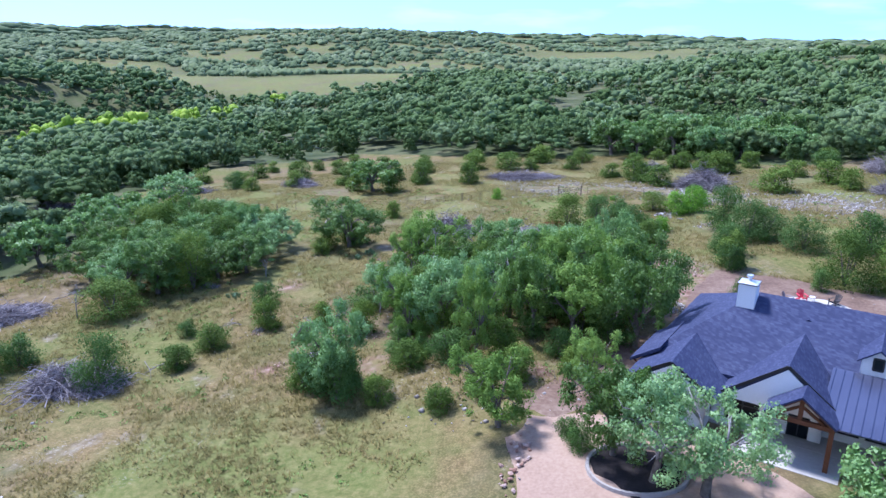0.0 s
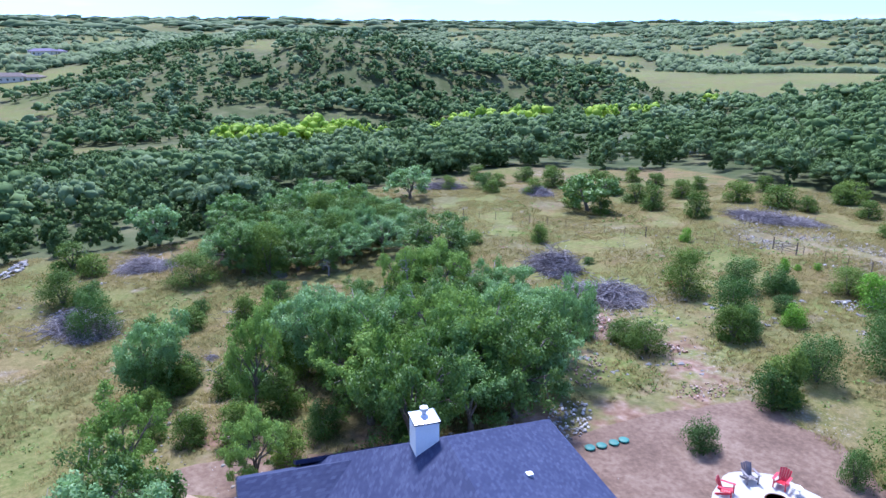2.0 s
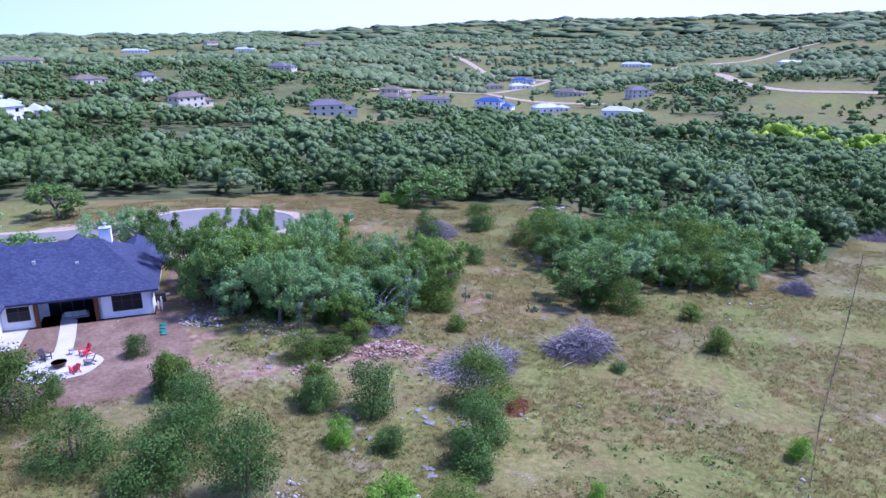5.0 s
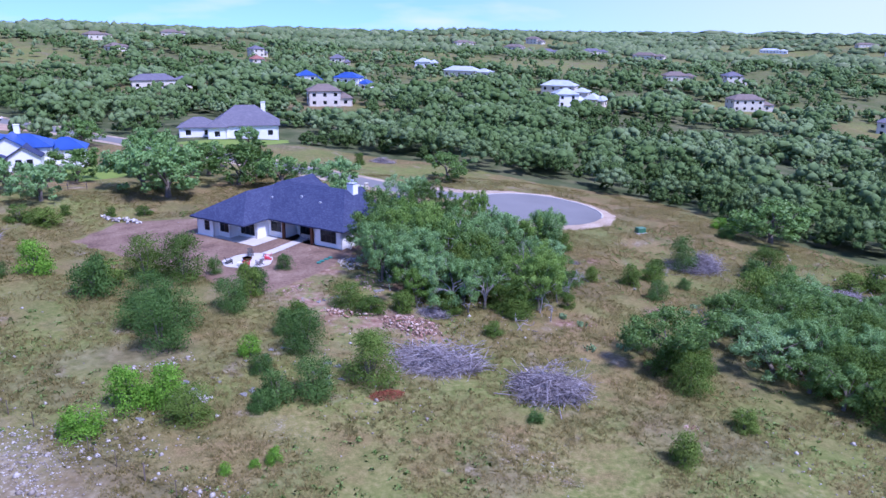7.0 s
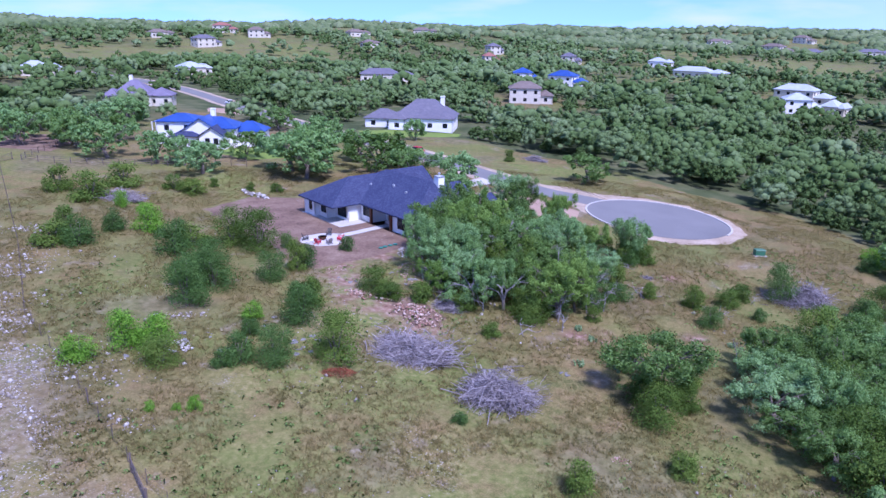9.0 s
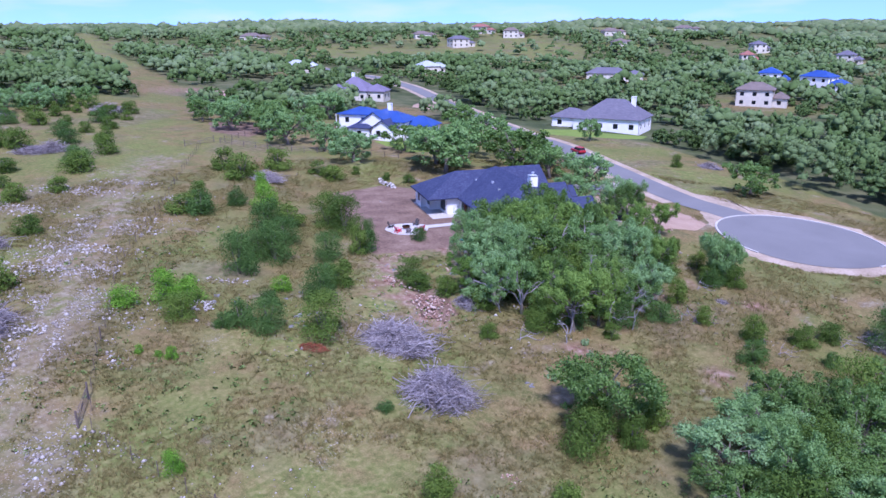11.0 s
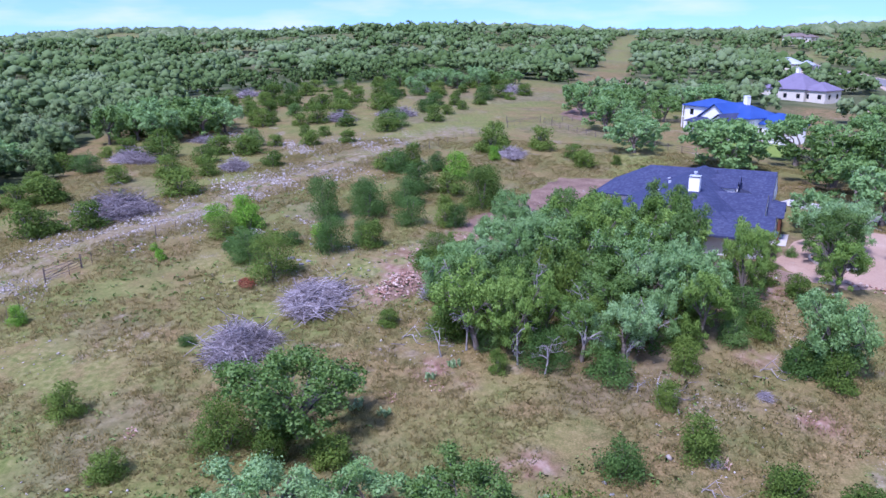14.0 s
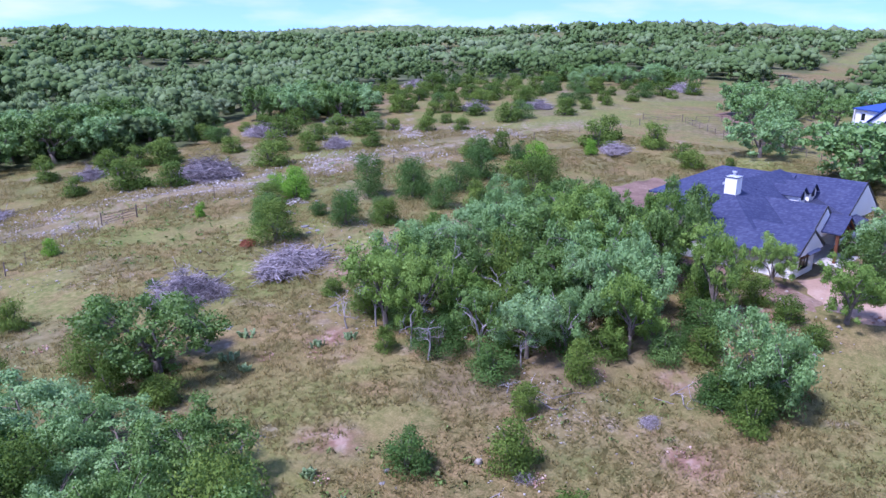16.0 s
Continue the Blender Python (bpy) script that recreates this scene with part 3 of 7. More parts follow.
KINDS["dead_tree"] = [dead_meshes(120 + s) for s in range(4)]
for _t, _c, _b in KINDS["bare_oak"]:
    _b.materials[0] = GREY_BARK
KINDS["big_juniper"] = [cedar_meshes(160 + s, 5.0, 5.2, 8200, 0.14) for s in range(3)]
KINDS["big_oak_bush"] = [cedar_meshes(170 + s, 5.0, 5.4, 8200, 0.145, BUSH_LEAF) for s in range(3)]
BASE_SIZE = {"dead_tree": (4.8, 4.0), "elm_tree": (6.8, 6.6), "live_oak": (7.4, 6.6), "bare_oak": (7.4, 6.6), "juniper": (3.2, 3.0), "oak_bush": (3.6, 3.0), "green_bush": (3.6, 3.0)}
TREE_LABEL = {
    "dead_tree": ("leafless dead tree with bleached grey branches", "dead tree"),
    "elm_tree": ("leafy elm with fresh bright green crown", "tree"),
    "live_oak": ("live oak with spreading grey limbs and dull green crown", "tree"),
    "bare_oak": ("thin live oak with bare grey branches and sparse leaves", "tree"),
    "juniper": ("dense olive-green juniper bush standing in dry grass", "bush"),
    "oak_bush": ("rounded blue-green oak bush standing in dry grass", "bush"),
    "green_bush": ("bright yellow-green leafy bush standing in the grass", "bush"),
}
_plant_rng = random.Random(7)


def plant(kind, x, y, wide, tall, group=""):
    """One tree or bush with its trunk and crown."""
    near = math.hypot(x - 10, y - 82) < 46
    trunk, *crowns = _plant_rng.choice(KINDS[kind if near or kind not in ("live_oak", "juniper") else {"live_oak": "far_oak", "juniper": "far_juniper"}[kind]])
    ob = new(kind)
    bw, bh = BASE_SIZE[kind]
    if near and wide > 3.9 and "big_" + kind in KINDS:
        trunk, *crowns = _plant_rng.choice(KINDS["big_" + kind])
        bw, bh = bw * 1.65, bh * 1.65
    sx = wide / bw
    ob.matrix_world = pose(x, y, zg(x, y) - 0.05, 0, 0, _plant_rng.uniform(0, 360)) @ Matrix.Diagonal((sx, sx, tall / bh, 1))
    part("trunk", trunk, ob)
    for me in crowns:
        if me.name.startswith("crown"):
            part("crown", me, ob)
        else:
            tagged(part("branchwork", me, ob), kind="stuff")
    label, cat = TREE_LABEL[kind]
    return tagged(ob, label, cat, group or kind.replace("_", " ") + "s")


def plants(kind, rows, group=""):
    for x, y, w, h in rows:
        plant(kind, x, y, w, h, group)


# junipers of the meadow: x, y, width, height
plants("juniper", [(-4.5, 58.8, 5.3, 4.6), (-29.6, 82.3, 6, 5.5), (-34.5, 82.9, 5.5, 5), (23.3, 64.6, 3.3, 3), (24.8, 61.6, 4.4, 3.6), (26.8, 64.6, 2.5, 2.8), (20.4, 49.4, 2.6, 2.5),
                   (26.3, 91.1, 2.9, 2.9), (30.1, 94.9, 3.2, 2.3), (31.8, 98.6, 3.2, 2.1), (48.4, 100.7, 5.6, 3.8), (-64.4, 87.2, 6.6, 4.4), (-67, 96.5, 6, 4.2)])
plants("juniper", [(-57.4, 102.6, 4.6, 2.8), (-60.5, 101.3, 4, 2.6), (-20.2, 77, 3, 3.8), (7, 71, 2.2, 1.5), (16.2, 79.6, 1.8, 1.8), (-6.3, 74.2, 3.6, 1.8), (-2.8, 75.2, 3, 2.4), (-9, 75.5, 4, 2.6),
                   (-17.4, 50.5, 4.2, 2.7), (-19.6, 169, 3, 2.7), (-51.9, 111.1, 1.9, 1.6), (-47.3, 112.7, 3.1, 1.6), (-57.5, 108.2, 2.1, 1.6), (21.1, 90.8, 2, 2.1), (27.2, 55, 2.5, 1.9)])
plants("juniper", [(-19, 26.6, 4.9, 4.2), (-22, 32.5, 5.2, 3.2), (-38.5, 38.6, 6.4, 4), (-49.4, 39.6, 3.9, 3.4), (-56.2, 48.7, 4, 2.6), (-66.3, 41.7, 6, 3.2), (-63.7, 27.4, 7, 4), (-100.4, 50.3, 6, 4.2),
                   (-114, 66, 6, 4.4), (-119, 63, 6, 4), (-95, 57.7, 5, 2.6), (-146.7, 31.4, 8, 5), (-123.5, 53.5, 8, 3.8), (-53.4, 72.6, 3.8, 3.6), (-51.4, 69, 6, 2.8), (-72.4, 88.3, 5, 4.2)])
plants("juniper", [(-37.1, 78, 4.9, 3.2), (43.4, 87.7, 6.4, 3.6),
                   (26.6, 68.3, 2.9, 2), (19.5, 18.9, 5, 4), (10.2, 23.1, 4.4, 4), (2.8, 9.7, 6.4, 3.4), (-4.8, -1, 6, 3.6), (-15.6, 21.8, 4, 2.6), (-20.6, 28, 5, 2.6), (-13.1, 68.2, 3.4, 3)])
plants("oak_bush", [(-11.3, 64, 4.6, 4.2), (-8.8, 55.4, 4.4, 3.6), (-11.7, 54, 3.8, 2.8), (-24, 61.5, 5.2, 5.6), (-25, 67.2, 5.2, 4.8), (-21, 72.6, 4.6, 3.6), (-36.1, 73.4, 5, 4.4), (-48.4, 70.1, 5.2, 3.6),
                    (-49.1, 76.5, 3.6, 3), (-13.8, 67.2, 2.6, 2.9), (-19.8, 78.1, 3.2, 3.2), (-27.3, 66.7, 5.4, 4), (-29.7, 72, 5.4, 3.6), (-26.5, 84.2, 1.8, 2.4), (28.4, 85.6, 2.9, 2.5)])
plants("oak_bush", [(-12.6, 52.5, 2.1, 1.5), (-14.3, 59, 2.4, 1.8), (45.9, 98.7, 3.6, 2.8), (33.8, 92, 2, 1.6), (36.6, 101.9, 4.8, 4.6), (-18.45, 86.6, 2.3, 2.1), (49.1, 119.1, 3.2, 2.4), (10.9, 99.9, 2, 2), (17, 102, 3, 2.6), (9.6, 54.3, 1.6, 0.9), (56.7, 17.9, 4.4, 3.4)])
plants("green_bush", [(-22.7, 51.6, 3.8, 3.6), (-20.2, 52.8, 4, 3.2), (-24.5, 47.8, 3.6, 2.1), (-9.8, 45.6, 1.3, 1.4), (-12.7, 43.9, 1, 0.9), (-11, 44.9, 0.9, 0.7), (-57.8, 86.6, 2.6, 2.6), (-46, 79.7, 4.6, 4),
                      (5, 38, 1.8, 1.8), (50.6, 125.6, 3.3, 2), (52, 123, 3.6, 2.6), (-16, 62, 2.4, 2)])
plants("live_oak", [(1.7, 156.2, 9, 6.6), (56.8, 118.6, 12, 7.5), (-47.4, 123.3, 14, 9.5), (-39, 136.2, 12.5, 8.6), (-64.1, 113.2, 9, 6.6), (-67.3, 130.7, 8.7, 6.4), (-71.9, 117.6, 7.6, 6.2),
                    (-88.9, 114.6, 11, 8), (-115.2, 147.6, 12, 8), (-37.6, 144.4, 7.6, 6.2), (-87.6, 173.5, 9, 6.6), (-77.6, 116.3, 7.6, 7), (-55, 138.8, 12, 9), (-18.9, 131, 9.6, 7.5)])
plants("live_oak", [(-2, 115, 5.4, 6.2), (-29.7, 134.5, 8.3, 7), (-52.4, 126, 12, 8.6), (-112.5, 114.2, 10, 8), (-102.1, 119.2, 9, 8),
                    (-47.9, 146, 10, 7.4), (-63.4, 155, 9.4, 8), (-49.2, 181, 7, 6), (-15.5, 120.5, 6, 5)])

plants("elm_tree", [(6.4, 102.4, 3.4, 7.4), (4.6, 111.8, 4.6, 5.2), (12, 96.5, 4.4, 6.4)])
plants("dead_tree", [(0.4, 84.8, 4.2, 6.6), (11.6, 87.6, 4.2, 6.2), (10.7, 83.1, 3.8, 6.6), (16.7, 83, 3.6, 4.4), (0.8, 89.5, 4, 6.8), (13.6, 75.4, 3.2, 3.4), (12.6, 77.4, 4.0, 5.2), (15.2, 81.2, 3.8, 5.0), (4.5, 76.2, 3.6, 3.2), (31, 77, 3.4, 3), (46.6, 88.6, 3.6, 3.4), (-4.6, 80.4, 3.2, 3.6), (15.8, 89.5, 3, 3), (19.2, 89.2, 2.2, 1.6), (80, 62, 4, 4.4)])
plants("live_oak", [(17.0, 104.8, 5.2, 7.0)])
plants("oak_bush", [(16.4, 105.6, 3.8, 4.6), (17.8, 104.2, 3.2, 3.4)])
plants("juniper", [(19.2, 104, 2.8, 2.8), (16.4, 102.8, 3, 2.4)])
plants("live_oak", [(61.5, 34, 9, 6.4), (58, 52.5, 8, 6.2), (62, 56, 8, 6.6), (55.5, 58, 7, 5.8), (58, 64, 7.6, 6.2), (62, 71, 8, 6.4), (64.5, 82, 8, 6.4)], "oaks at the woods' edge")
plants("juniper", [(-33, 18, 5, 3.2), (-36, 21.5, 4.6, 3), (-30, 15, 4.4, 3), (61, 95, 5, 3.6), (57, 94, 4, 2.6)])
plants("live_oak", [(23.6, 65.8, 8.6, 6.6), (-6, 99.6, 6.4, 8.2), (-4.1, 92.9, 6, 7)])
plants("elm_tree", [(-1.5, 107.5, 3.2, 4.6)])
plants("juniper", [(3.4, 105.5, 2.8, 2.6), (5.8, 107.6, 2.6, 2.2), (-1, 104.8, 2.6, 2.4), (8.6, 109, 2.4, 1.8), (13.2, 106.6, 2.4, 2.2)])
plants("oak_bush", [(-0.2, 114.4, 1.8, 1.5), (0.4, 113, 1.6, 1.3), (-5.2, 112.6, 1.5, 1.2)])
plants("bare_oak", [(-6.3, 118.4, 7.2, 6.4), (-3.8, 117.4, 6.4, 6.5)])


def filled(poly, count, gap, seed):
    """Scattered places in a polygon, no two nearer than gap."""
    rng = random.Random(seed)
    xs, ys = [p[0] for p in poly], [p[1] for p in poly]
    out = []
    for _ in range(count * 60):
        x, y = rng.uniform(min(xs), max(xs)), rng.uniform(min(ys), max(ys))
        if inside(poly, x, y) and all((x - a) ** 2 + (y - b) ** 2 > gap * gap for a, b in out):
            out.append((x, y))
            if len(out) == count:
                break
    return out


GROVE = [(-8, 93), (-9, 85), (-3, 78), (4, 76), (12.5, 77), (15.5, 84), (14.5, 92), (9, 97), (2, 99.5), (-5, 98)]
THICKET = [(33.5, 75), (33, 63), (36, 58.5), (44, 53), (50, 57), (53, 68), (52, 78), (44, 84), (37, 81)]
for _i, (_x, _y) in enumerate(filled(GROVE, 40, 2.8, 3)):
    _kind = ("live_oak", "elm_tree", "bare_oak", "live_oak", "juniper", "live_oak", "bare_oak", "live_oak", "elm_tree")[_i % 9]
    _w = _plant_rng.uniform(4.0, 7.4)
    plant(_kind, _x, _y, _w * (0.7 if _kind == "juniper" else 1), _plant_rng.uniform(4.4, 7.6) * (0.75 if _kind == "juniper" else 1) + (0.6 if _x < 2 and _y > 86 else 0), "trees of the grove")
for _i, (_x, _y) in enumerate(filled(THICKET, 40, 2.9, 4)):
    plant("live_oak" if _i % 4 else "juniper", _x, _y, _plant_rng.uniform(4.6, 7), _plant_rng.uniform(4.2, 6.2), "trees of the thicket")

# low growth under the grove's edge
for _x, _y in filled([(-7, 84), (3, 74.5), (13, 74.5), (18, 84), (17, 94), (12, 103), (-4, 104)], 34, 3.0, 5):
    plant(_plant_rng.choice(["juniper", "oak_bush"]), _x, _y, _plant_rng.uniform(2.4, 4.2), _plant_rng.uniform(1.8, 3.2), "undergrowth of the grove")
# scattered junipers of the savanna past the lane, clear of the brush piles
SAVANNA_BRUSH = [(-64, 22), (-61, 27), (-30, 33), (-25, 35), (-54, 43), (-50, 44), (-162, 20), (-154, 23), (-105, 54), (-98, 56), (-110, 69), (-103, 70), (-156, 75), (-156, 103), (-81, 31), (-76, 33)]
for _x, _y in filled([(-46, 36), (-58, 10), (-110, 16), (-163, 18), (-188, 55), (-192, 100), (-150, 106), (-104, 84), (-66, 56)], 140, 4.4, 6):
    if any(math.hypot(_x - a, _y - b) < 6.5 for a, b in SAVANNA_BRUSH):
        continue
    _s = _plant_rng.uniform(2.4, 5.0)
    plant("juniper" if _plant_rng.random() < 0.8 else "oak_bush", _x, _y, _s * 1.2, _s * 0.78, "junipers of the savanna")
for _x, _y in filled([(-150, 122), (-112, 108), (-100, 128), (-120, 156), (-135, 140)], 12, 7, 8):
    plant("live_oak", _x, _y, _plant_rng.uniform(6, 9), _plant_rng.uniform(5, 7), "oaks behind the house")
for _x, _y in filled([(-52, 30), (-40, 4), (10, -4), (50, -10), (74, 10), (60, 26), (20, 12), (-10, 10)], 30, 8, 10):
    _s = _plant_rng.uniform(2.2, 4.5)
    plant("juniper", _x, _y, _s * 1.3, _s * 0.85, "junipers of the south field")

# tall oaks at the savanna's south edge and before the south woods
for _x, _y in filled([(-76, 8), (-98, 12), (-104, 26), (-94, 32), (-80, 26)], 16, 4.2, 12):
    plant("live_oak", _x, _y, _plant_rng.uniform(7, 10), _plant_rng.uniform(6, 8.4), "oaks of the savanna")
for _x, _y in filled([(-18, -8), (-24, 0), (-36, 6), (-54, 6), (-60, -6), (-40, -14), (-20, -14)], 24, 5, 13):
    plant("live_oak", _x, _y, _plant_rng.uniform(7.5, 11), _plant_rng.uniform(6, 8.8), "oaks before the south woods")
for _x, _y in filled([(-160, 70), (-190, 60), (-196, 90), (-185, 110), (-160, 96)], 16, 7, 14):
    plant("live_oak", _x, _y, _plant_rng.uniform(6, 9), _plant_rng.uniform(4.6, 6.4), "oaks of the savanna")
plants("live_oak", [(27.6, 25.8, 10, 6.4)])
plants("juniper", [(24.2, 27.4, 3.8, 3.2), (31.4, 24.6, 3.6, 2.8)])


# ---- where the neighbours' houses stand: x, y, width, look ----
FAR_HOUSES = [(367, 439, 24, "brown"), (374, 404, 28, "slate"), (399, 363, 32, "blue"), (408, 318, 30, "white"), (396, 254, 29, "white"), (515, 366, 32, "brown"), (566, 490, 22, "brown"), (584, 470, 24, "white"),
              (629, 497, 28, "blue"), (495, 290, 24, "slate"), (599, 5, 28, "grey"), (568, -50, 44, "beige"), (802, 447, 40, "white"), (986, 317, 38, "white")]
FAR_HOUSES += [(1137, 212, 36, "beige"), (1101, 114, 34, "beige"), (666, 69, 32, "white"), (694, 40, 22, "white"), (717, 8, 22, "white"), (762, -19, 20, "brown"), (785, -148, 40, "purple"), (163, 393, 26, "beige"),
               (58, 348, 16, "white"), (212, 332, 28, "slate"), (341, 413, 24, "brown"), (160, 512, 24, "brown"), (196, 505, 17, "slate"), (459, 1056, 40, "white")]
FAR_HOUSES += [(581, 963, 34, "white"), (620, 1109, 38, "beige"), (359, 575, 26, "slate"), (757, 1016, 40, "beige"), (-134, 340, 30, "slate"), (-73, 384, 15, "blue"), (-50, 382, 20, "blue"), (-49, 302, 20, "brown"),
               (12, 472, 34, "tin"), (62, 386, 27, "tin"), (73, 361, 10, "tin"), (-18, 548, 17, "white"), (68, 759, 30, "beige"), (151, 777, 30, "slate")]
FAR_HOUSES += [(-135, 517, 13, "red"), (-155, 590, 15, "slate"), (-83, 551, 16, "slate"), (-254, 559, 18, "beige"), (-297, 618, 24, "brown"), (-258, 685, 24, "brown"), (16, 904, 30, "beige"), (103, 913, 24, "beige"),
               (98, 732, 23, "slate"), (-219, 297, 17, "tin"), (196, 731, 34, "beige"), (-252, 238, 18, "tin"), (-485, 362, 25, "beige"), (-349, 468, 24, "slate")]
FAR_HOUSES += [(-408, 485, 22, "brown"), (-399, 556, 22, "red"), (-358, 549, 21, "beige"), (-589, -1373, 40, "white")]
FAR_ROADS = [[(1027, 1054), (838, 827), (798, 750), (655, 567), (654, 479), (694, 440), (783, 402), (965, 405), (1162, 390), (1290, 350)], [(673, 300), (561, 233), (526, 189), (546, 117)], [(654, 479), (508, 454), (468, 494), (380, 480)], [(508, 454), (463, 368), (455, 300)]]
MEADOWS = [(357, 194, 22), (513, 11, 45), (194, -438, 75), (110, -470, 80), (288, -470, 70), (20, -600, 80), (195, -700, 70), (320, -525, 60), (-170, -1092, 160), (545, 170, 40), (270, 18, 14), (240, -4, 12), (443, 12, 34), (495, 168, 38), (384, 205, 24), (900, 380, 60), (1060, 400, 60), (-100, -107, 9), (-198, 158, 12), (-214, 150, 18), (-246, 142, 12), (-288, 62, 11), (-286, 97, 9), (-280, 36, 9), (980, 390, 50), (-120, 180, 14), (430, 335, 26), (480, 420, 40), (545, 445, 30), (605, 485, 32)]

build_ground()


# ---- the woods, past the meadow and over the hills ----
def open_land(x, y):
    """Places kept free of woods."""
    free = inside(MEADOW, x, y) | (near_line(CUT_LINE, x, y) < 8) | (near_line(ROAD, x, y) < 9)
    for hx, hy, hr in [(-84, 146, 20), (-60, 206, 24), (-151, 190, 25)] + MEADOWS:
        free |= np.hypot(x - hx, y - hy) < hr * (0.8 + 0.4 * noise2(x, y, hr * 0.5, hx))
    for hx, hy, hw, _ in FAR_HOUSES:
        d = math.hypot(hx, hy - 75)
        cx, cy = hx - hx / d * hw * 0.4, hy - (hy - 75) / d * hw * 0.4
        free |= np.hypot(x - cx, y - cy) < hw * (1.15 if hx > 150 else 0.8)
    for line in FAR_ROADS:
        free |= near_line(line, x, y) < 10
    return free


def mounds(rng, cen, rad, sides, core=1.0, up=0.1):
    """Uneven domes with closed tops, one for each centre and pair of radii; points, triangles and normals."""
    m = len(cen)
    a = np.arange(sides) * 2 * math.pi / sides
    ring = np.concatenate([np.stack([np.cos(a), np.sin(a), 0 * a - 0.42], 1), np.stack([0.86 * np.cos(a + 0.5), 0.86 * np.sin(a + 0.5), 0 * a + 0.42], 1), [[0, 0, 0.98]]])
    k = len(ring)
    v = ring[None] * rng.uniform(0.66, 1.3, (m, k, 1))
    turn = rng.uniform(0, 6.28, m)
    c, s = np.cos(turn)[:, None], np.sin(turn)[:, None]
    v = np.stack([v[:, :, 0] * c - v[:, :, 1] * s, v[:, :, 0] * s + v[:, :, 1] * c, v[:, :, 2]], -1)
    n = v / np.linalg.norm(v, axis=2)[:, :, None] + 0.24 * rng.normal(size=v.shape) + np.array([0, 0, up])
    n /= np.linalg.norm(n, axis=2)[:, :, None]
    v = v * np.stack([rad[:, 0], rad[:, 0], rad[:, 1]], 1)[:, None] * core + cen[:, None]
    i = np.arange(sides)
    j = (i + 1) % sides
    tri = np.concatenate([np.stack([i, j, i + sides], 1), np.stack([j, j + sides, i + sides], 1), np.stack([i + sides, j + sides, 0 * i + 2 * sides], 1)])
    f = (tri[None] + (np.arange(m) * k)[:, None, None]).reshape(-1, 3)
    return v.reshape(-1, 3), f, n.reshape(-1, 3), k


def stand(rng, tag, mat, x, y, lobes, sides, cards, size, grow):
    """Many trees in one mesh: crowns heaped up from uneven leafy lobes, with loose sprays over them."""
    m = len(x)
    oak = noise2(x, y, 21, 1.1) + rng.normal(0, 0.2, m) > 0.46
    wide = np.where(oak, 4.2 + 7.2 * rng.random(m) ** 1.8, 2.6 + 2.8 * rng.random(m)) * grow
    tall = np.where(oak, rng.uniform(4.6, 7.4, m), rng.uniform(3.2, 5.2, m)) * grow * (0.8 + 0.25 * wide / 8)
    base = height(x, y)
    u = np.linspace(0.12, 1, lobes)[None] * np.ones((m, 1))
    a = rng.uniform(0, 6.28, (m, 1)) + np.arange(lobes)[None] * 2.4 + rng.normal(0, 0.35, (m, lobes))
    r = np.sqrt(u) * wide[:, None] * 0.4 * rng.uniform(0.75, 1.1, (m, lobes))
    lift = np.where(oak[:, None], 0.8 - 0.36 * u ** 2, 0.78 - 0.55 * u) + rng.normal(0, 0.07, (m, lobes))
    cen = np.stack([x[:, None] + r * np.cos(a), y[:, None] + r * np.sin(a), base[:, None] + tall[:, None] * lift], -1)
    big = rng.uniform(0.75, 1.25, (m, lobes)) * 0.5 / lobes ** 0.5
    rad = np.stack([wide[:, None] * big, tall[:, None] * big * rng.uniform(0.85, 1.2, (m, lobes))], -1)
    v, f, n, k = mounds(rng, cen.reshape(-1, 3), rad.reshape(-1, 2), sides, 0.84 if cards > 50 else 0.95)
    pick = rng.integers(0, lobes, (m, cards))
    c0 = np.take_along_axis(cen, pick[:, :, None], 1)
    r0 = np.take_along_axis(rad, pick[:, :, None], 1)
    e = rng.normal(size=(m, cards, 3))
    e[:, :, 2] += 0.35
    e /= np.linalg.norm(e, axis=2)[:, :, None]
    p = c0 + e * np.stack([r0[:, :, 0], r0[:, :, 0], r0[:, :, 1]], -1) * rng.uniform(0.82, 1.2, (m, cards, 1))
    nrm = e + 0.8 * rng.normal(size=e.shape)
    nrm /= np.linalg.norm(nrm, axis=2)[:, :, None]
    t = np.cross(nrm, rng.normal(size=nrm.shape))
    t /= np.linalg.norm(t, axis=2)[:, :, None]
    w = np.cross(nrm, t)
    s = size * (0.6 + 0.8 * rng.random((m, cards, 1)))
    q = np.stack([p - t * s * 0.5 - w * s * 0.3, p + t * s * 0.5 - w * s * 0.2, p + w * s * 0.5], 2)
    soft = 0.5 * e + 0.5 * nrm
    soft /= np.linalg.norm(soft, axis=2)[:, :, None]
    tone = np.clip(np.where(oak, 0.58, 0.2) + 0.5 * (noise2(x, y, 37, 4.1) - 0.5) + rng.normal(0, 0.2, m), 0, 1)
    tone = np.concatenate([np.repeat(tone, lobes * k), np.repeat(np.repeat(tone, cards) + rng.normal(0, 0.1, m * cards), 3)])
    faces = np.concatenate([f, len(v) + np.arange(m * cards * 3).reshape(-1, 3)])
    finish_stand(tag, mat, np.concatenate([v, q.reshape(-1, 3)]), faces, tone, np.concatenate([n, np.repeat(soft.reshape(-1, 3), 3, 0)]))


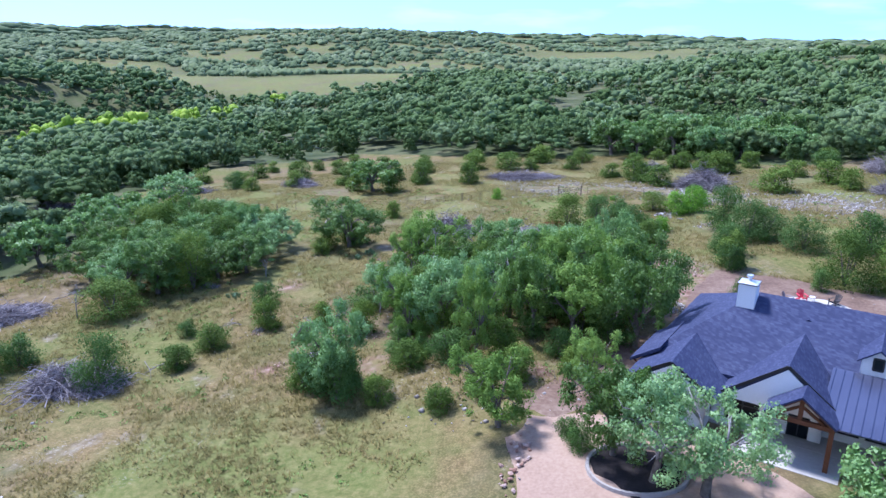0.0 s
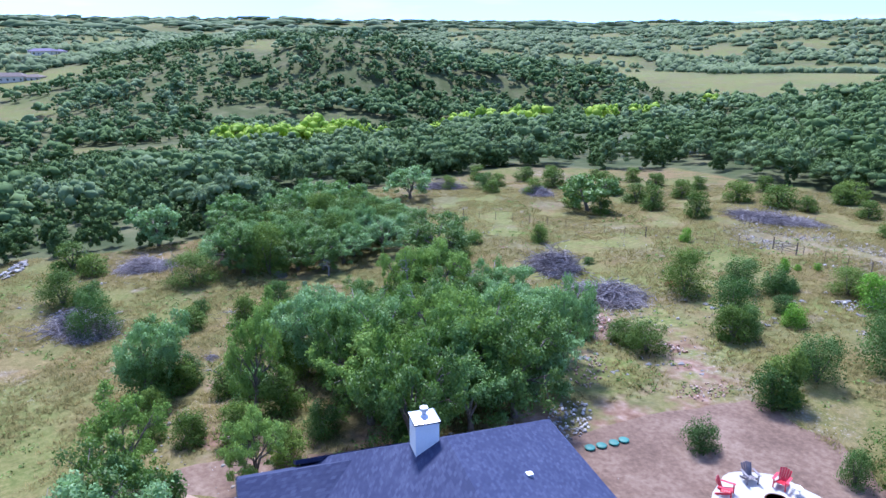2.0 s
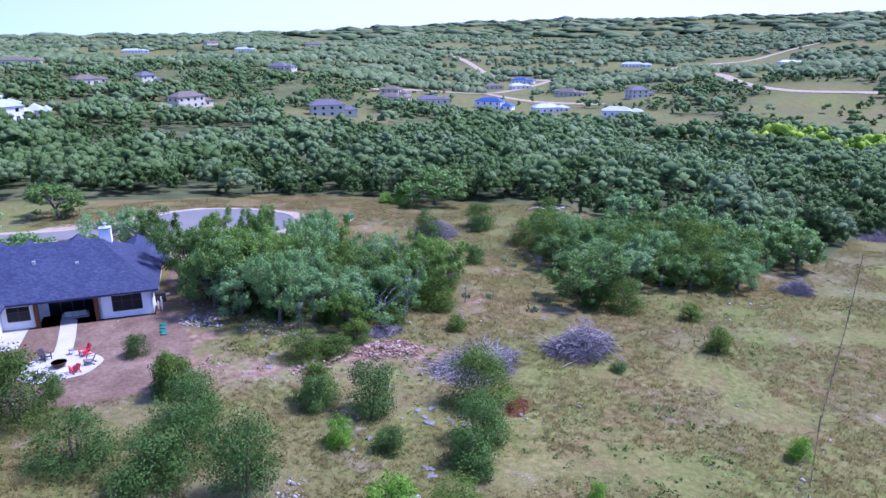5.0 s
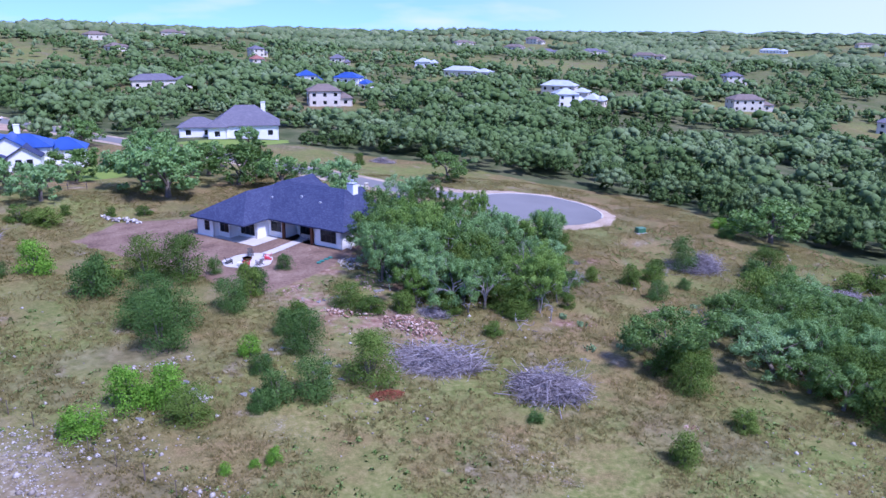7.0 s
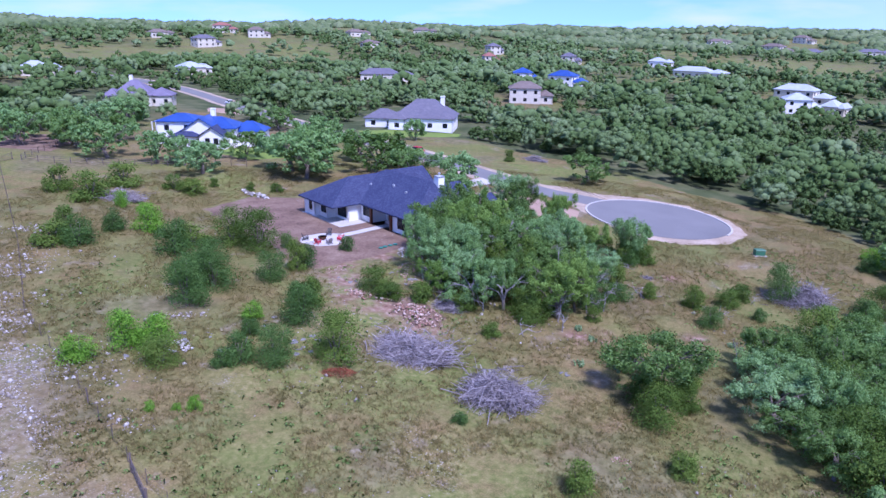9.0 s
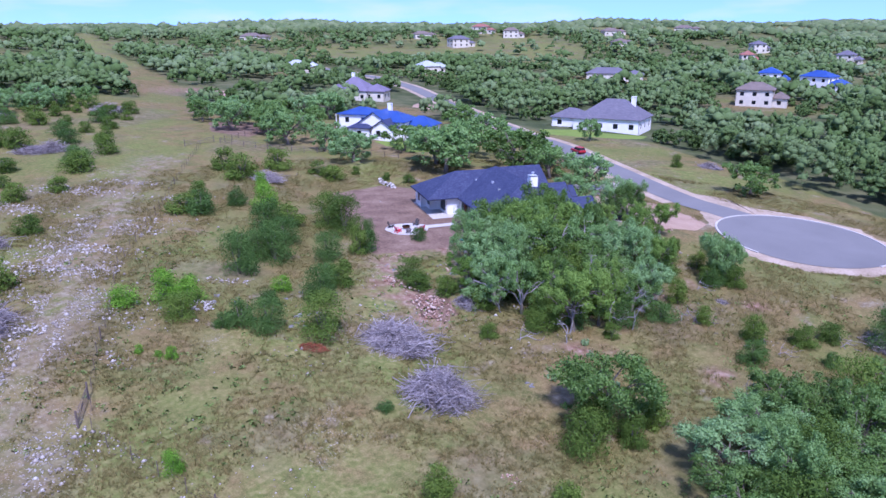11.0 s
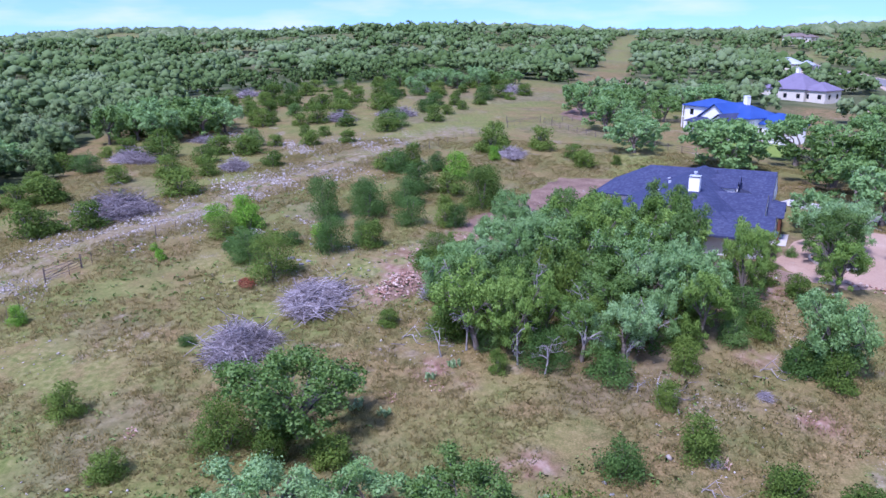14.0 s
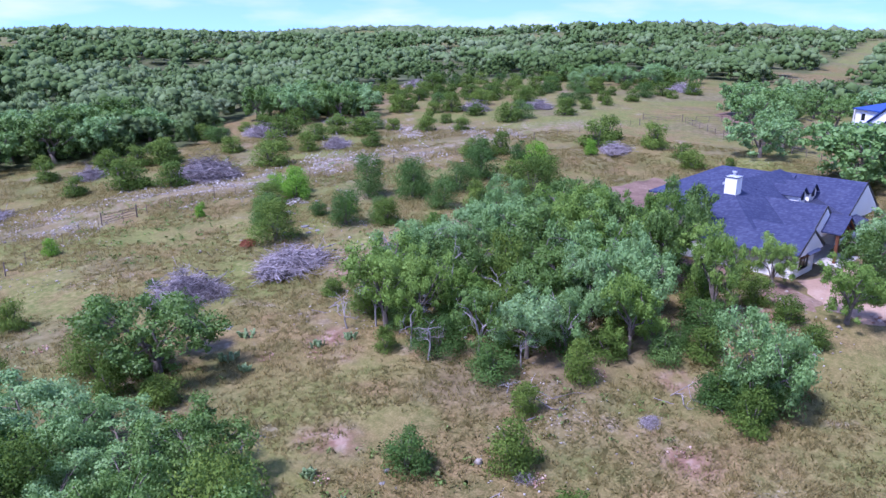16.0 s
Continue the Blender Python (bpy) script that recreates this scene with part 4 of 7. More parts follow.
def canopy(rng, tag, mat, x, y, sides, wide, tall):
    """Trees too far off to show their sprays: uneven crowns, some wide and pale, some low and dark."""
    m = len(x)
    oak = noise2(x, y, 33, 0.4) + rng.normal(0, 0.22, m) > 0.5
    w = wide * np.where(oak, rng.uniform(0.8, 1.5, m), rng.uniform(0.5, 0.95, m)) / 2
    h = tall * np.where(oak, rng.uniform(0.8, 1.35, m), rng.uniform(0.55, 0.95, m))
    v, f, n, k = mounds(rng, np.stack([x, y, height(x, y) + h * 0.4], 1), np.stack([w, h * 0.6], 1), sides, up=0.35)
    tone = np.clip(np.where(oak, 0.6, 0.25) + rng.normal(0, 0.17, m), 0, 1)
    finish_stand(tag, mat, v, f, np.repeat(tone, k), n)


def finish_stand(tag, mat, v, f, tone, normals):
    me = mesh_of(tag, v, f, mat, True)
    me.normals_split_custom_set_from_vertices(normals)
    me.attributes.new("tone", "FLOAT", "POINT").data.foreach_set("value", tone.astype(np.float32))
    tagged(new(tag, me), "dense mixed woods of live oak and juniper" if mat != LIME_LEAF else "bright yellow-green trees along the creek", "woods", kind="stuff")


def woods():
    """Every tree past the open land, one object a belt."""
    rng = np.random.default_rng(11)
    belts = [("woods_edge", 0, 135, 4.4, 10, 5, 130, 0.5), ("woods_near", 135, 235, 4.7, 9, 5, 90, 0.5), ("woods_slope", 235, 420, 5.8, 5, 5, 18, 0.85),
             ("woods_foot", 420, 620, 7.2, 4, 5, 8, 1.3), ("woods_valley", 620, 950, 7.6, 1, 6, 8.6, 6.0), ("woods_hills", 950, 1900, 12.5, 1, 5, 12.5, 6.5), ("woods_horizon", 1900, 4500, 48, 1, 5, 52, 12)]
    for name, r0, r1, gap, lobes, sides, cards, size in belts:
        n = int(math.pi * (r1 ** 2 - r0 ** 2) / gap ** 2)
        r = np.sqrt(rng.uniform(r0 ** 2, r1 ** 2, n))
        a = rng.uniform(0, 2 * math.pi, n)
        x, y = CX + r * np.sin(a), CY + r * np.cos(a)
        thin = np.clip((noise2(x, y, 60, 0.7) - 0.53) * 5, 0, 0.85) * (r > 350) * (mesa(x, y) < 0.25)
        keep = ~open_land(x, y) & (rng.random(n) > thin) & ((r < 150) | (mesa(x, y) > 0.25) | (noise2(x, y, 24, 3.3) + 0.1 * rng.random(n) < 0.76))
        creek = (near_line(CREEK, x, y) < 11) & (noise2(x, y, 16, 2.0) > 0.6)
        if lobes == 1:
            canopy(rng, name, HAZY_LEAF, x[keep], y[keep], sides, cards, size)
            continue
        front = (near_line(MEADOW + MEADOW[:1], x, y) < 15) & keep & ~creek & (r < 135)
        if front.any():
            stand(rng, "woods_front", WOODS_LEAF, x[front], y[front], 22, 5, 1300, 0.27, 1)
        keep &= ~front
        stand(rng, name, WOODS_LEAF, x[keep & ~creek], y[keep & ~creek], lobes, sides, cards, size, 1)
        if (keep & creek).any():
            stand(rng, "creek_trees", LIME_LEAF, x[keep & creek], y[keep & creek], lobes, sides, 2 * cards, size, 1.25)


woods()


# ---- building blocks ----
class Solid:
    """Collects boxes, prisms and roofs into one mesh."""

    def __init__(self):
        self.v, self.f = [], []

    def hull(self, low, high):
        """A block between two rings of as many corners."""
        b, n = len(self.v), len(low)
        self.v += [tuple(p) for p in low] + [tuple(p) for p in high]
        self.f.append(tuple(b + i for i in reversed(range(n))))
        self.f.append(tuple(b + n + i for i in range(n)))
        self.f += [(b + i, b + (i + 1) % n, b + n + (i + 1) % n, b + n + i) for i in range(n)]
        return self

    def box(self, x0, x1, y0, y1, z0, z1):
        return self.hull([(x0, y0, z0), (x1, y0, z0), (x1, y1, z0), (x0, y1, z0)], [(x0, y0, z1), (x1, y0, z1), (x1, y1, z1), (x0, y1, z1)])

    def beam(self, p, q, w, h=None):
        """A square bar from p to q."""
        p, q = Vector(p), Vector(q)
        d = (q - p).normalized()
        a = d.cross(Vector((0, 0, 1)))
        a = a.normalized() if a.length > 1e-3 else Vector((1, 0, 0))
        b = a.cross(d)
        h = h or w
        ring = [a * w / 2 + b * h / 2, -a * w / 2 + b * h / 2, -a * w / 2 - b * h / 2, a * w / 2 - b * h / 2]
        return self.hull([p + r for r in ring], [q + r for r in ring])

    def wall(self, p, q, z0, z1, thick, holes=()):
        """A wall from p to q, its thickness to the left, with holes (from, to, low, high) cut through."""
        p, q = Vector((*p, 0)), Vector((*q, 0))
        length = (q - p).length
        d = (q - p) / length
        n = Vector((-d.y, d.x, 0)) * thick

        cuts = sorted({0.0, length, *(e for hole in holes for e in hole[:2])})
        rows = sorted({z0, z1, *(e for hole in holes for e in hole[2:])})

        def solid(i, j):
            if not (0 <= i < len(cuts) - 1 and 0 <= j < len(rows) - 1):
                return False
            s, z = (cuts[i] + cuts[i + 1]) / 2, (rows[j] + rows[j + 1]) / 2
            return not any(a < s < b and lo < z < hi for a, b, lo, hi in holes)
        base, nc = len(self.v), len(cuts)
        for side in (0, 1):
            self.v += [tuple(p + d * s + n * side + Vector((0, 0, z))) for z in rows for s in cuts]
        far = nc * len(rows)
        for i in range(nc - 1):
            for j in range(len(rows) - 1):
                if not solid(i, j):
                    continue
                a, b, c, e = (base + j * nc + i, base + j * nc + i + 1, base + (j + 1) * nc + i + 1, base + (j + 1) * nc + i)
                self.f += [(a, b, c, e), (a + far, e + far, c + far, b + far)]
                for ok, u, v in ((solid(i, j - 1), a, b), (solid(i + 1, j), b, c), (solid(i, j + 1), c, e), (solid(i - 1, j), e, a)):
                    if not ok:
                        self.f.append((v, u, u + far, v + far))
        return self

    def hip(self, x0, x1, y0, y1, z, r0, r1, zr, fascia=0.2):
        """A hip or gable roof over a rectangle, its ridge from r0 to r1."""
        b = len(self.v)
        self.v += [(x0, y0, z - fascia), (x1, y0, z - fascia), (x1, y1, z - fascia), (x0, y1, z - fascia), (x0, y0, z), (x1, y0, z), (x1, y1, z), (x0, y1, z), (*r0, zr), (*r1, zr)]
        along_x = abs(r1[0] - r0[0]) > abs(r1[1] - r0[1])
        if along_x:
            top = [(4, 5, 9, 8), (5, 6, 9), (6, 7, 8, 9), (7, 4, 8)]
        else:
            top = [(4, 5, 8), (5, 6, 9, 8), (6, 7, 9), (7, 4, 8, 9)]
        self.f += [tuple(b + i for i in q) for q in [(3, 2, 1, 0), (0, 1, 5, 4), (1, 2, 6, 5), (2, 3, 7, 6), (3, 0, 4, 7)] + top]
        return self

    def pitched(self, x0, x1, y0, y1, z, zr, thick=0.14):
        """Two sloping slabs that meet in a ridge along y, open at the ends."""
        xc = (x0 + x1) / 2
        for e in (x0, x1):
            low = [(e, y0, z - thick), (xc, y0, zr - thick), (xc, y1, zr - thick), (e, y1, z - thick)]
            self.hull(low if e == x0 else low[::-1], [(x, y, w + thick) for x, y, w in (low if e == x0 else low[::-1])])
        return self

    def made(self, name, mat, smooth=False):
        return mesh_of(name, self.v, self.f, mat, smooth)


def brick_like(name, dark, mid, light, w, h):
    """Shingles: short courses of uneven tabs."""
    m = material(name, [dark, mid, light], 0.4, 0.8, bump=0.01, fine=3)
    nt = m.node_tree
    tc = nt.nodes.new("ShaderNodeTexCoord")
    sep = nt.nodes.new("ShaderNodeSeparateXYZ")
    nt.links.new(tc.outputs["Object"], sep.inputs[0])
    add = nt.nodes.new("ShaderNodeMath")
    nt.links.new(sep.outputs["X"], add.inputs[0])
    nt.links.new(sep.outputs["Y"], add.inputs[1])
    com = nt.nodes.new("ShaderNodeCombineXYZ")
    nt.links.new(add.outputs[0], com.inputs["X"])
    nt.links.new(sep.outputs["Z"], com.inputs["Y"])
    br = nt.nodes.new("ShaderNodeTexBrick")
    br.inputs["Scale"].default_value = 1.0
    br.inputs["Brick Width"].default_value, br.inputs["Row Height"].default_value = w, h
    br.inputs["Mortar Size"].default_value = 0.004
    br.inputs["Color1"].default_value, br.inputs["Color2"].default_value, br.inputs["Mortar"].default_value = (*dark, 1), (*light, 1), (*dark, 1)
    nt.links.new(com.outputs[0], br.inputs["Vector"])
    mix = nt.nodes.new("ShaderNodeMix")
    mix.data_type = "RGBA"
    mix.inputs[0].default_value = 0.6
    br.inputs["Bias"].default_value = -0.35
    bsdf = nt.nodes["Principled BSDF"]
    old = bsdf.inputs["Base Color"].links[0].from_socket
    nt.links.new(old, mix.inputs[6])
    nt.links.new(br.outputs["Color"], mix.inputs[7])
    nt.links.new(mix.outputs[2], bsdf.inputs["Base Color"])
    return m


ROOF = brick_like("slate_blue_shingle", (0.024, 0.03, 0.07), (0.04, 0.048, 0.105), (0.085, 0.098, 0.165), 0.24, 0.09)
ROOF_GREY = brick_like("grey_shingle", (0.1, 0.095, 0.12), (0.14, 0.13, 0.16), (0.19, 0.18, 0.21), 0.5, 0.14)
BLACK_TRIM = material("black_trim", [(0.012, 0.012, 0.014), (0.03, 0.03, 0.033)], 2, 0.5)
TIMBER = material("timber", [(0.09, 0.035, 0.015), (0.17, 0.07, 0.035)], 2, 0.65, fine=14)
GLASS = material("window_glass", [(0.01, 0.013, 0.016), (0.018, 0.022, 0.026)], 0.3, 0.05)
GLASS.node_tree.nodes["Principled BSDF"].inputs["Specular IOR Level"].default_value = 0.22
METAL_ROOF = material("seamed_metal", [(0.1, 0.11, 0.17), (0.14, 0.15, 0.22)], 0.5, 0.35, metal=0.7)
CAP_METAL = material("cap_metal", [(0.6, 0.62, 0.64), (0.75, 0.76, 0.78)], 2, 0.4, metal=0.6)
RED_PAINT = material("red_plastic", [(0.5, 0.02, 0.04), (0.65, 0.04, 0.07)], 3, 0.45)
DARK_PAINT = material("dark_plastic", [(0.02, 0.018, 0.018), (0.05, 0.045, 0.045)], 3, 0.5)
GREY_PAINT = material("weathered_wood", [(0.16, 0.14, 0.15), (0.28, 0.25, 0.26)], 3, 0.8)
RUST = material("rusted_steel", [(0.06, 0.025, 0.014), (0.14, 0.06, 0.03)], 4, 0.8, bump=0.01, metal=0.3)
TEAL = material("teal_plastic", [(0.015, 0.13, 0.1), (0.03, 0.19, 0.15)], 1.0, 0.5)
CUSHION = material("grey_cushion", [(0.3, 0.3, 0.3), (0.45, 0.44, 0.43)], 3, 0.9)
DRIVE_SOIL = material("drive_gravel", [(0.25, 0.165, 0.114), (0.333, 0.23, 0.163), (0.416, 0.31, 0.229)], 0.3, 0.95, bump=0.03, fine=5)
SHOULDER = material("road_shoulder", [(0.17, 0.15, 0.085), (0.31, 0.24, 0.17), (0.4, 0.32, 0.24), (0.47, 0.38, 0.3)], 0.35, 0.95, bump=0.03, fine=3)
MULCH = material("mulch", [(0.012, 0.01, 0.01), (0.035, 0.028, 0.026)], 2, 0.95, bump=0.05, fine=9)


def window(parent, p, q, z0, z1, bars=1, cross=False, name="window"):
    """A black-framed window from p to q in plan: frame, glazing bars and panes."""
    p, q = Vector((*p, 0)), Vector((*q, 0))
    d = q - p
    f = Solid()
    w = 0.09
    at = lambda s, z: p + d * s + Vector((0, 0, z))  # noqa: E731
    for a, b in (((0, z0), (1, z0)), ((0, z1), (1, z1)), ((0, z0), (0, z1)), ((1, z0), (1, z1))):
        f.beam(at(*a), at(*b), w)
    frame_ob = part(name, f.made(name, BLACK_TRIM), parent)
    for k in range(1, bars):
        part("mullion", Solid().beam(at(k / bars, z0), at(k / bars, z1), 0.08).made("mullion", BLACK_TRIM), frame_ob)
    if cross:
        part("mullion", Solid().beam(at(0, z0 + (z1 - z0) * 0.62), at(1, z0 + (z1 - z0) * 0.62), 0.06).made("mullion", BLACK_TRIM), frame_ob)
    for k in range(bars):
        s0, s1 = k / bars + 0.01, (k + 1) / bars - 0.01
        n = Vector((-d.y, d.x, 0)).normalized() * 0.012
        ring = [at(s0, z0), at(s1, z0), at(s1, z1), at(s0, z1)]
        part("pane", Solid().hull([r - n for r in ring], [r + n for r in ring]).made("pane", GLASS), frame_ob)
    return frame_ob


# ---- the house with the blue-grey roof ----
def main_house():
    """In its own frame: x runs from the west wing (-23) to the east wall (0), y from the back (0) to the front (15)."""
    ob = new("house")
    ob.matrix_world = pose(-12.5, 95.0, -0.82, 0, 0, -30)
    tagged(ob, "white stucco house with slate-blue hip roof and chimney", "house")
    t, h = 0.25, 2.85
    part("slab", Solid().box(-23.3, 0.15, -0.4, 15.3, -0.6, 0.12).box(-23.3, -11.4, -5.2, 0, -0.6, 0.121).box(-11.4, -5, -2.0, 0, -0.6, 0.1).made("slab", CONCRETE), ob)

    def run(name, p, q, holes=(), bars=(), top=h):
        part(name, Solid().wall(p, q, 0.1, top, t, holes).made(name, STUCCO), ob)
        pv, qv = Vector(p), Vector(q)
        d = (qv - pv).normalized()
        n = Vector((-d.y, d.x)) * 0.1
        for k, (a, b, lo, hi) in enumerate(holes):
            window(ob, pv + d * a + n, pv + d * b + n, lo, hi, bars[k] if k < len(bars) else 1, True)

    # back wall: east bedroom, covered terrace, living room, west wing
    run("wall", (0, 0), (0, 16.6), [(2.5, 4.2, 0.9, 2.3), (8.8, 10.4, 0.9, 2.3)], (2, 2))
    run("wall", (-5, 0), (0, 0), [(1.2, 4.0, 0.75, 2.45)], (3,))
    run("wall", (-5, 2.7), (-5, 0))
    run("wall", (-10.6, 2.7), (-5, 2.7), [(0.6, 4.9, 0.12, 2.4)], (4,))
    run("wall", (-10.6, 0), (-10.6, 2.7))
    run("wall", (-13.6, 0), (-10.6, 0), [(0.5, 2.5, 0.9, 2.4)], (2,))
    run("wall", (-13.6, -2.4), (-13.6, 0))
    run("wall", (-17.2, -2.4), (-13.6, -2.4), [(0.4, 3.2, 0.5, 2.5)], (3,))
    run("wall", (-17.2, -4.0), (-17.2, -2.4))
    run("wall", (-19.6, -4.0), (-17.2, -4.0), [(0.3, 2.1, 0.8, 2.5)], (2,))
    run("wall", (-19.6, -4.9), (-19.6, -4.0))
    run("wall", (-23, -4.9), (-19.6, -4.9), [(1.5, 2.6, 0.9, 2.4)], (1,))
    run("wall", (-23, 15), (-23, -4.9), [(3, 4.5, 0.9, 2.3), (10, 11.5, 0.9, 2.3)], (1, 1))
    # front wall: garage wing, entry, east gable
    run("wall", (-14.4, 15), (-23, 15), [(1.0, 3.6, 0.5, 2.5), (5, 7.6, 0.5, 2.5)], (3, 3))
    run("wall", (-14.4, 13.2), (-14.4, 15))
    run("wall", (-10.6, 13.2), (-14.4, 13.2), [(0.6, 1.9, 0.6, 2.4), (2.2, 3.3, 0.6, 2.4)], (2, 2))
    run("wall", (-10.6, 14.2), (-10.6, 13.2))
    run("wall", (-8.0, 14.2), (-10.6, 14.2), [(0.7, 1.9, 0.12, 2.4)], (2,))
    run("wall", (-8.0, 15), (-8.0, 14.2))
    run("wall", (-4.4, 15), (-8.0, 15), [(0.8, 2.8, 0.5, 2.3)], (2,), top=2.5)
    run("wall", (-4.4, 16.6), (-4.4, 15.25), top=2.4)
    run("wall", (0, 16.6), (-4.4, 16.6), [(1.0, 3.2, 0.6, 2.2)], (3,), top=2.5)

    roof = part("roof", Solid().hip(-23.7, 0.7, -0.7, 13.9, h + 0.05, (-17.4, 7.5), (-5.2, 7.5), 6.65).made("roof", ROOF), ob, "slate-blue shingle hip roof")
    part("wing_roof", Solid().hip(-23.72, -12.9, -5.6, 9, h + 0.04, (-18.2, 0.6), (-18.2, 9), 6.1).made("wing_roof", ROOF), ob)
    part("terrace_roof", Solid().hip(-13.4, -3.6, -0.72, 9, h + 0.03, (-8.5, 6.0), (-8.5, 9), 5.9).made("terrace_roof", ROOF), ob)

    def gable(name, xc, half, y0, y1, z, zr, wall_mat=STUCCO, wall_y=None):
        part(name, Solid().hip(xc - half, xc + half, y0, y1, z, (xc, y0), (xc, y1), zr, 0.18).made(name, ROOF), ob)
        wy = (wall_y or y1) - 0.35
        run_ = (half - 0.35) / half
        s = Solid()
        s.hull([(xc - half * run_, wy, z - 0.2), (xc + half * run_, wy, z - 0.2), (xc, wy, zr - 0.25)], [(xc - half * run_, wy + 0.4, z - 0.2), (xc + half * run_, wy + 0.4, z - 0.2), (xc, wy + 0.4, zr - 0.25)])
        part("gable_wall", s.made("gable_wall", wall_mat), ob)
        # black rake boards
        for sx in (-1, 1):
            part("rake_board", Solid().beam((xc + sx * half, y1 + 0.03, z - 0.08), (xc, y1 + 0.03, zr - 0.06), 0.06, 0.2).made("rake_board", BLACK_TRIM), ob)

    gable("gable_roof", -2.2, 2.9, 8.5, 17.1, 2.55, 4.3)
    gable("gable_roof", -8.5, 3.6, 8.5, 15.75, 2.55, 5.25)
    gable("gable_roof", -18.7, 5.0, 7.5, 15.9, h + 0.06, 6.2)
    # porch gable on timber posts
    part("porch_roof", Solid().pitched(-11.5, -7.7, 12.5, 17.65, 2.985, 4.41).made("porch_roof", ROOF), ob)
    for x in (-11.25, -7.95):
        part("post", Solid().box(x - 0.13, x + 0.13, 17.1, 17.36, 0.1, h).made("post", TIMBER), ob, "dark stained timber post")
    part("tie_beam", Solid().box(-11.4, -7.8, 17.12, 17.34, h - 0.25, h + 0.02).made("tie_beam", TIMBER), ob)
    part("king_post", Solid().box(-9.72, -9.48, 17.14, 17.32, h, 4.15).made("king_post", TIMBER), ob)
    for sx in (-1, 1):
        part("brace", Solid().beam((-9.6 + sx * 1.2, 17.23, h + 0.05), (-9.6, 17.23, 3.7), 0.14).made("brace", TIMBER), ob)
        part("rafter", Solid().beam((-9.6 + sx * 1.8, 17.5, h + 0.05), (-9.6, 17.5, 4.28), 0.12, 0.2).made("rafter", TIMBER), ob)
    part("porch_floor", Solid().box(-12, -6.6, 13, 18.2, -0.5, 0.1).box(-11, -7.6, 18.2, 20.5, -0.5, -0.02).made("porch_floor", CONCRETE), ob)
    # seamed metal shed roof beside the porch
    s = Solid().hull([(-16.5, 12.2, 4.25), (-10.5, 12.2, 4.25), (-10.5, 17.2, 2.75), (-16.5, 17.2, 2.75)], [(-16.5, 12.2, 4.34), (-10.5, 12.2, 4.34), (-10.5, 17.2, 2.84), (-16.5, 17.2, 2.84)])
    shed = part("shed_roof", s.made("shed_roof", METAL_ROOF), ob, "dark standing-seam metal roof")
    for k in range(13):
        x = -16.4 + k * 0.48
        part("seam", Solid().beam((x, 12.25, 4.36), (x, 17.18, 2.88), 0.035, 0.05).made("seam", METAL_ROOF), shed)
    part("post", Solid().box(-16.3, -16.05, 16.8, 17.05, 0, 2.8).made("post", TIMBER), ob)
    # dormer
    for x in (-12.75, -15.5):
        dorm = part("dormer", Solid().box(x - 0.88, x + 0.88, 9.4, 11.9, 4.0, 5.1).hull([(x - 0.88, 11.6, 5.09), (x + 0.88, 11.6, 5.09), (x, 11.6, 5.8)], [(x - 0.88, 11.9, 5.09), (x + 0.88, 11.9, 5.09), (x, 11.9, 5.8)]).made("dormer", STUCCO), ob)
        part("dormer_roof", Solid().pitched(x - 1.12, x + 1.12, 8.0, 12.15, 5.1, 5.96, 0.1).made("dormer_roof", ROOF), dorm)
        window(dorm, (x - 0.27, 11.93), (x + 0.27, 11.93), 4.62, 5.36, 1, False, "dormer_window")
    # eave stepped out over the side entry
    part("side_roof", Solid().hull([(-0.6, 8.6, 3.5), (1.35, 8.6, 2.3), (1.35, 14.2, 2.3), (-0.6, 14.2, 3.5)], [(-0.6, 8.6, 3.78), (1.35, 8.6, 2.52), (1.35, 14.2, 2.52), (-0.6, 14.2, 3.78)]).made("side_roof", ROOF), ob)
    for y in (8.8, 14.0):
        part("bracket", Solid().beam((0.05, y, 1.7), (1.1, y, 2.4), 0.1).made("bracket", TIMBER), ob)
    # bracketed metal awnings over the gable windows
    for x0, x1, y in ((-3.5, -0.9, 16.6), (-20.2, -17.2, 15.0)):
        awning = part("awning", Solid().hull([(x0, y, 2.62), (x1, y, 2.62), (x1, y + 0.85, 2.3), (x0, y + 0.85, 2.3)], [(x0, y, 2.68), (x1, y, 2.68), (x1, y + 0.85, 2.36), (x0, y + 0.85, 2.36)]).made("awning", METAL_ROOF), ob)
        for x in (x0 + 0.15, x1 - 0.15):
            part("bracket", Solid().beam((x, y + 0.02, 1.8), (x, y + 0.75, 2.3), 0.08).made("bracket", TIMBER), awning)
    # chimney
    ch = part("chimney", Solid().hull([(-5.1, 7.8, 3.5), (-3.95, 7.8, 3.5), (-3.95, 8.95, 3.5), (-5.1, 8.95, 3.5)], [(-5.1, 7.8, 7.45), (-3.95, 7.8, 7.45), (-3.95, 8.95, 7.45), (-5.1, 8.95, 7.45)]).made("chimney", STUCCO), ob, "white stucco chimney")
    part("chimney_cap", Solid().box(-5.17, -3.88, 7.73, 9.02, 7.45, 7.52).made("chimney_cap", BLACK_TRIM), ch)
    part("chimney_hood", Solid().hull([(-5.15, 7.75, 7.52), (-3.9, 7.75, 7.52), (-3.9, 9.0, 7.52), (-5.15, 9.0, 7.52)], [(-4.7, 8.2, 7.64), (-4.35, 8.2, 7.64), (-4.35, 8.55, 7.64), (-4.7, 8.55, 7.64)]).made("chimney_hood", CAP_METAL), ch)
    v, f = [], []
    tube(v, f, [(-4.52, 8.38, 7.55), (-4.52, 8.38, 7.88), (-4.52, 8.38, 7.89), (-4.52, 8.38, 8.02)], [0.12, 0.12, 0.22, 0.2], 10)
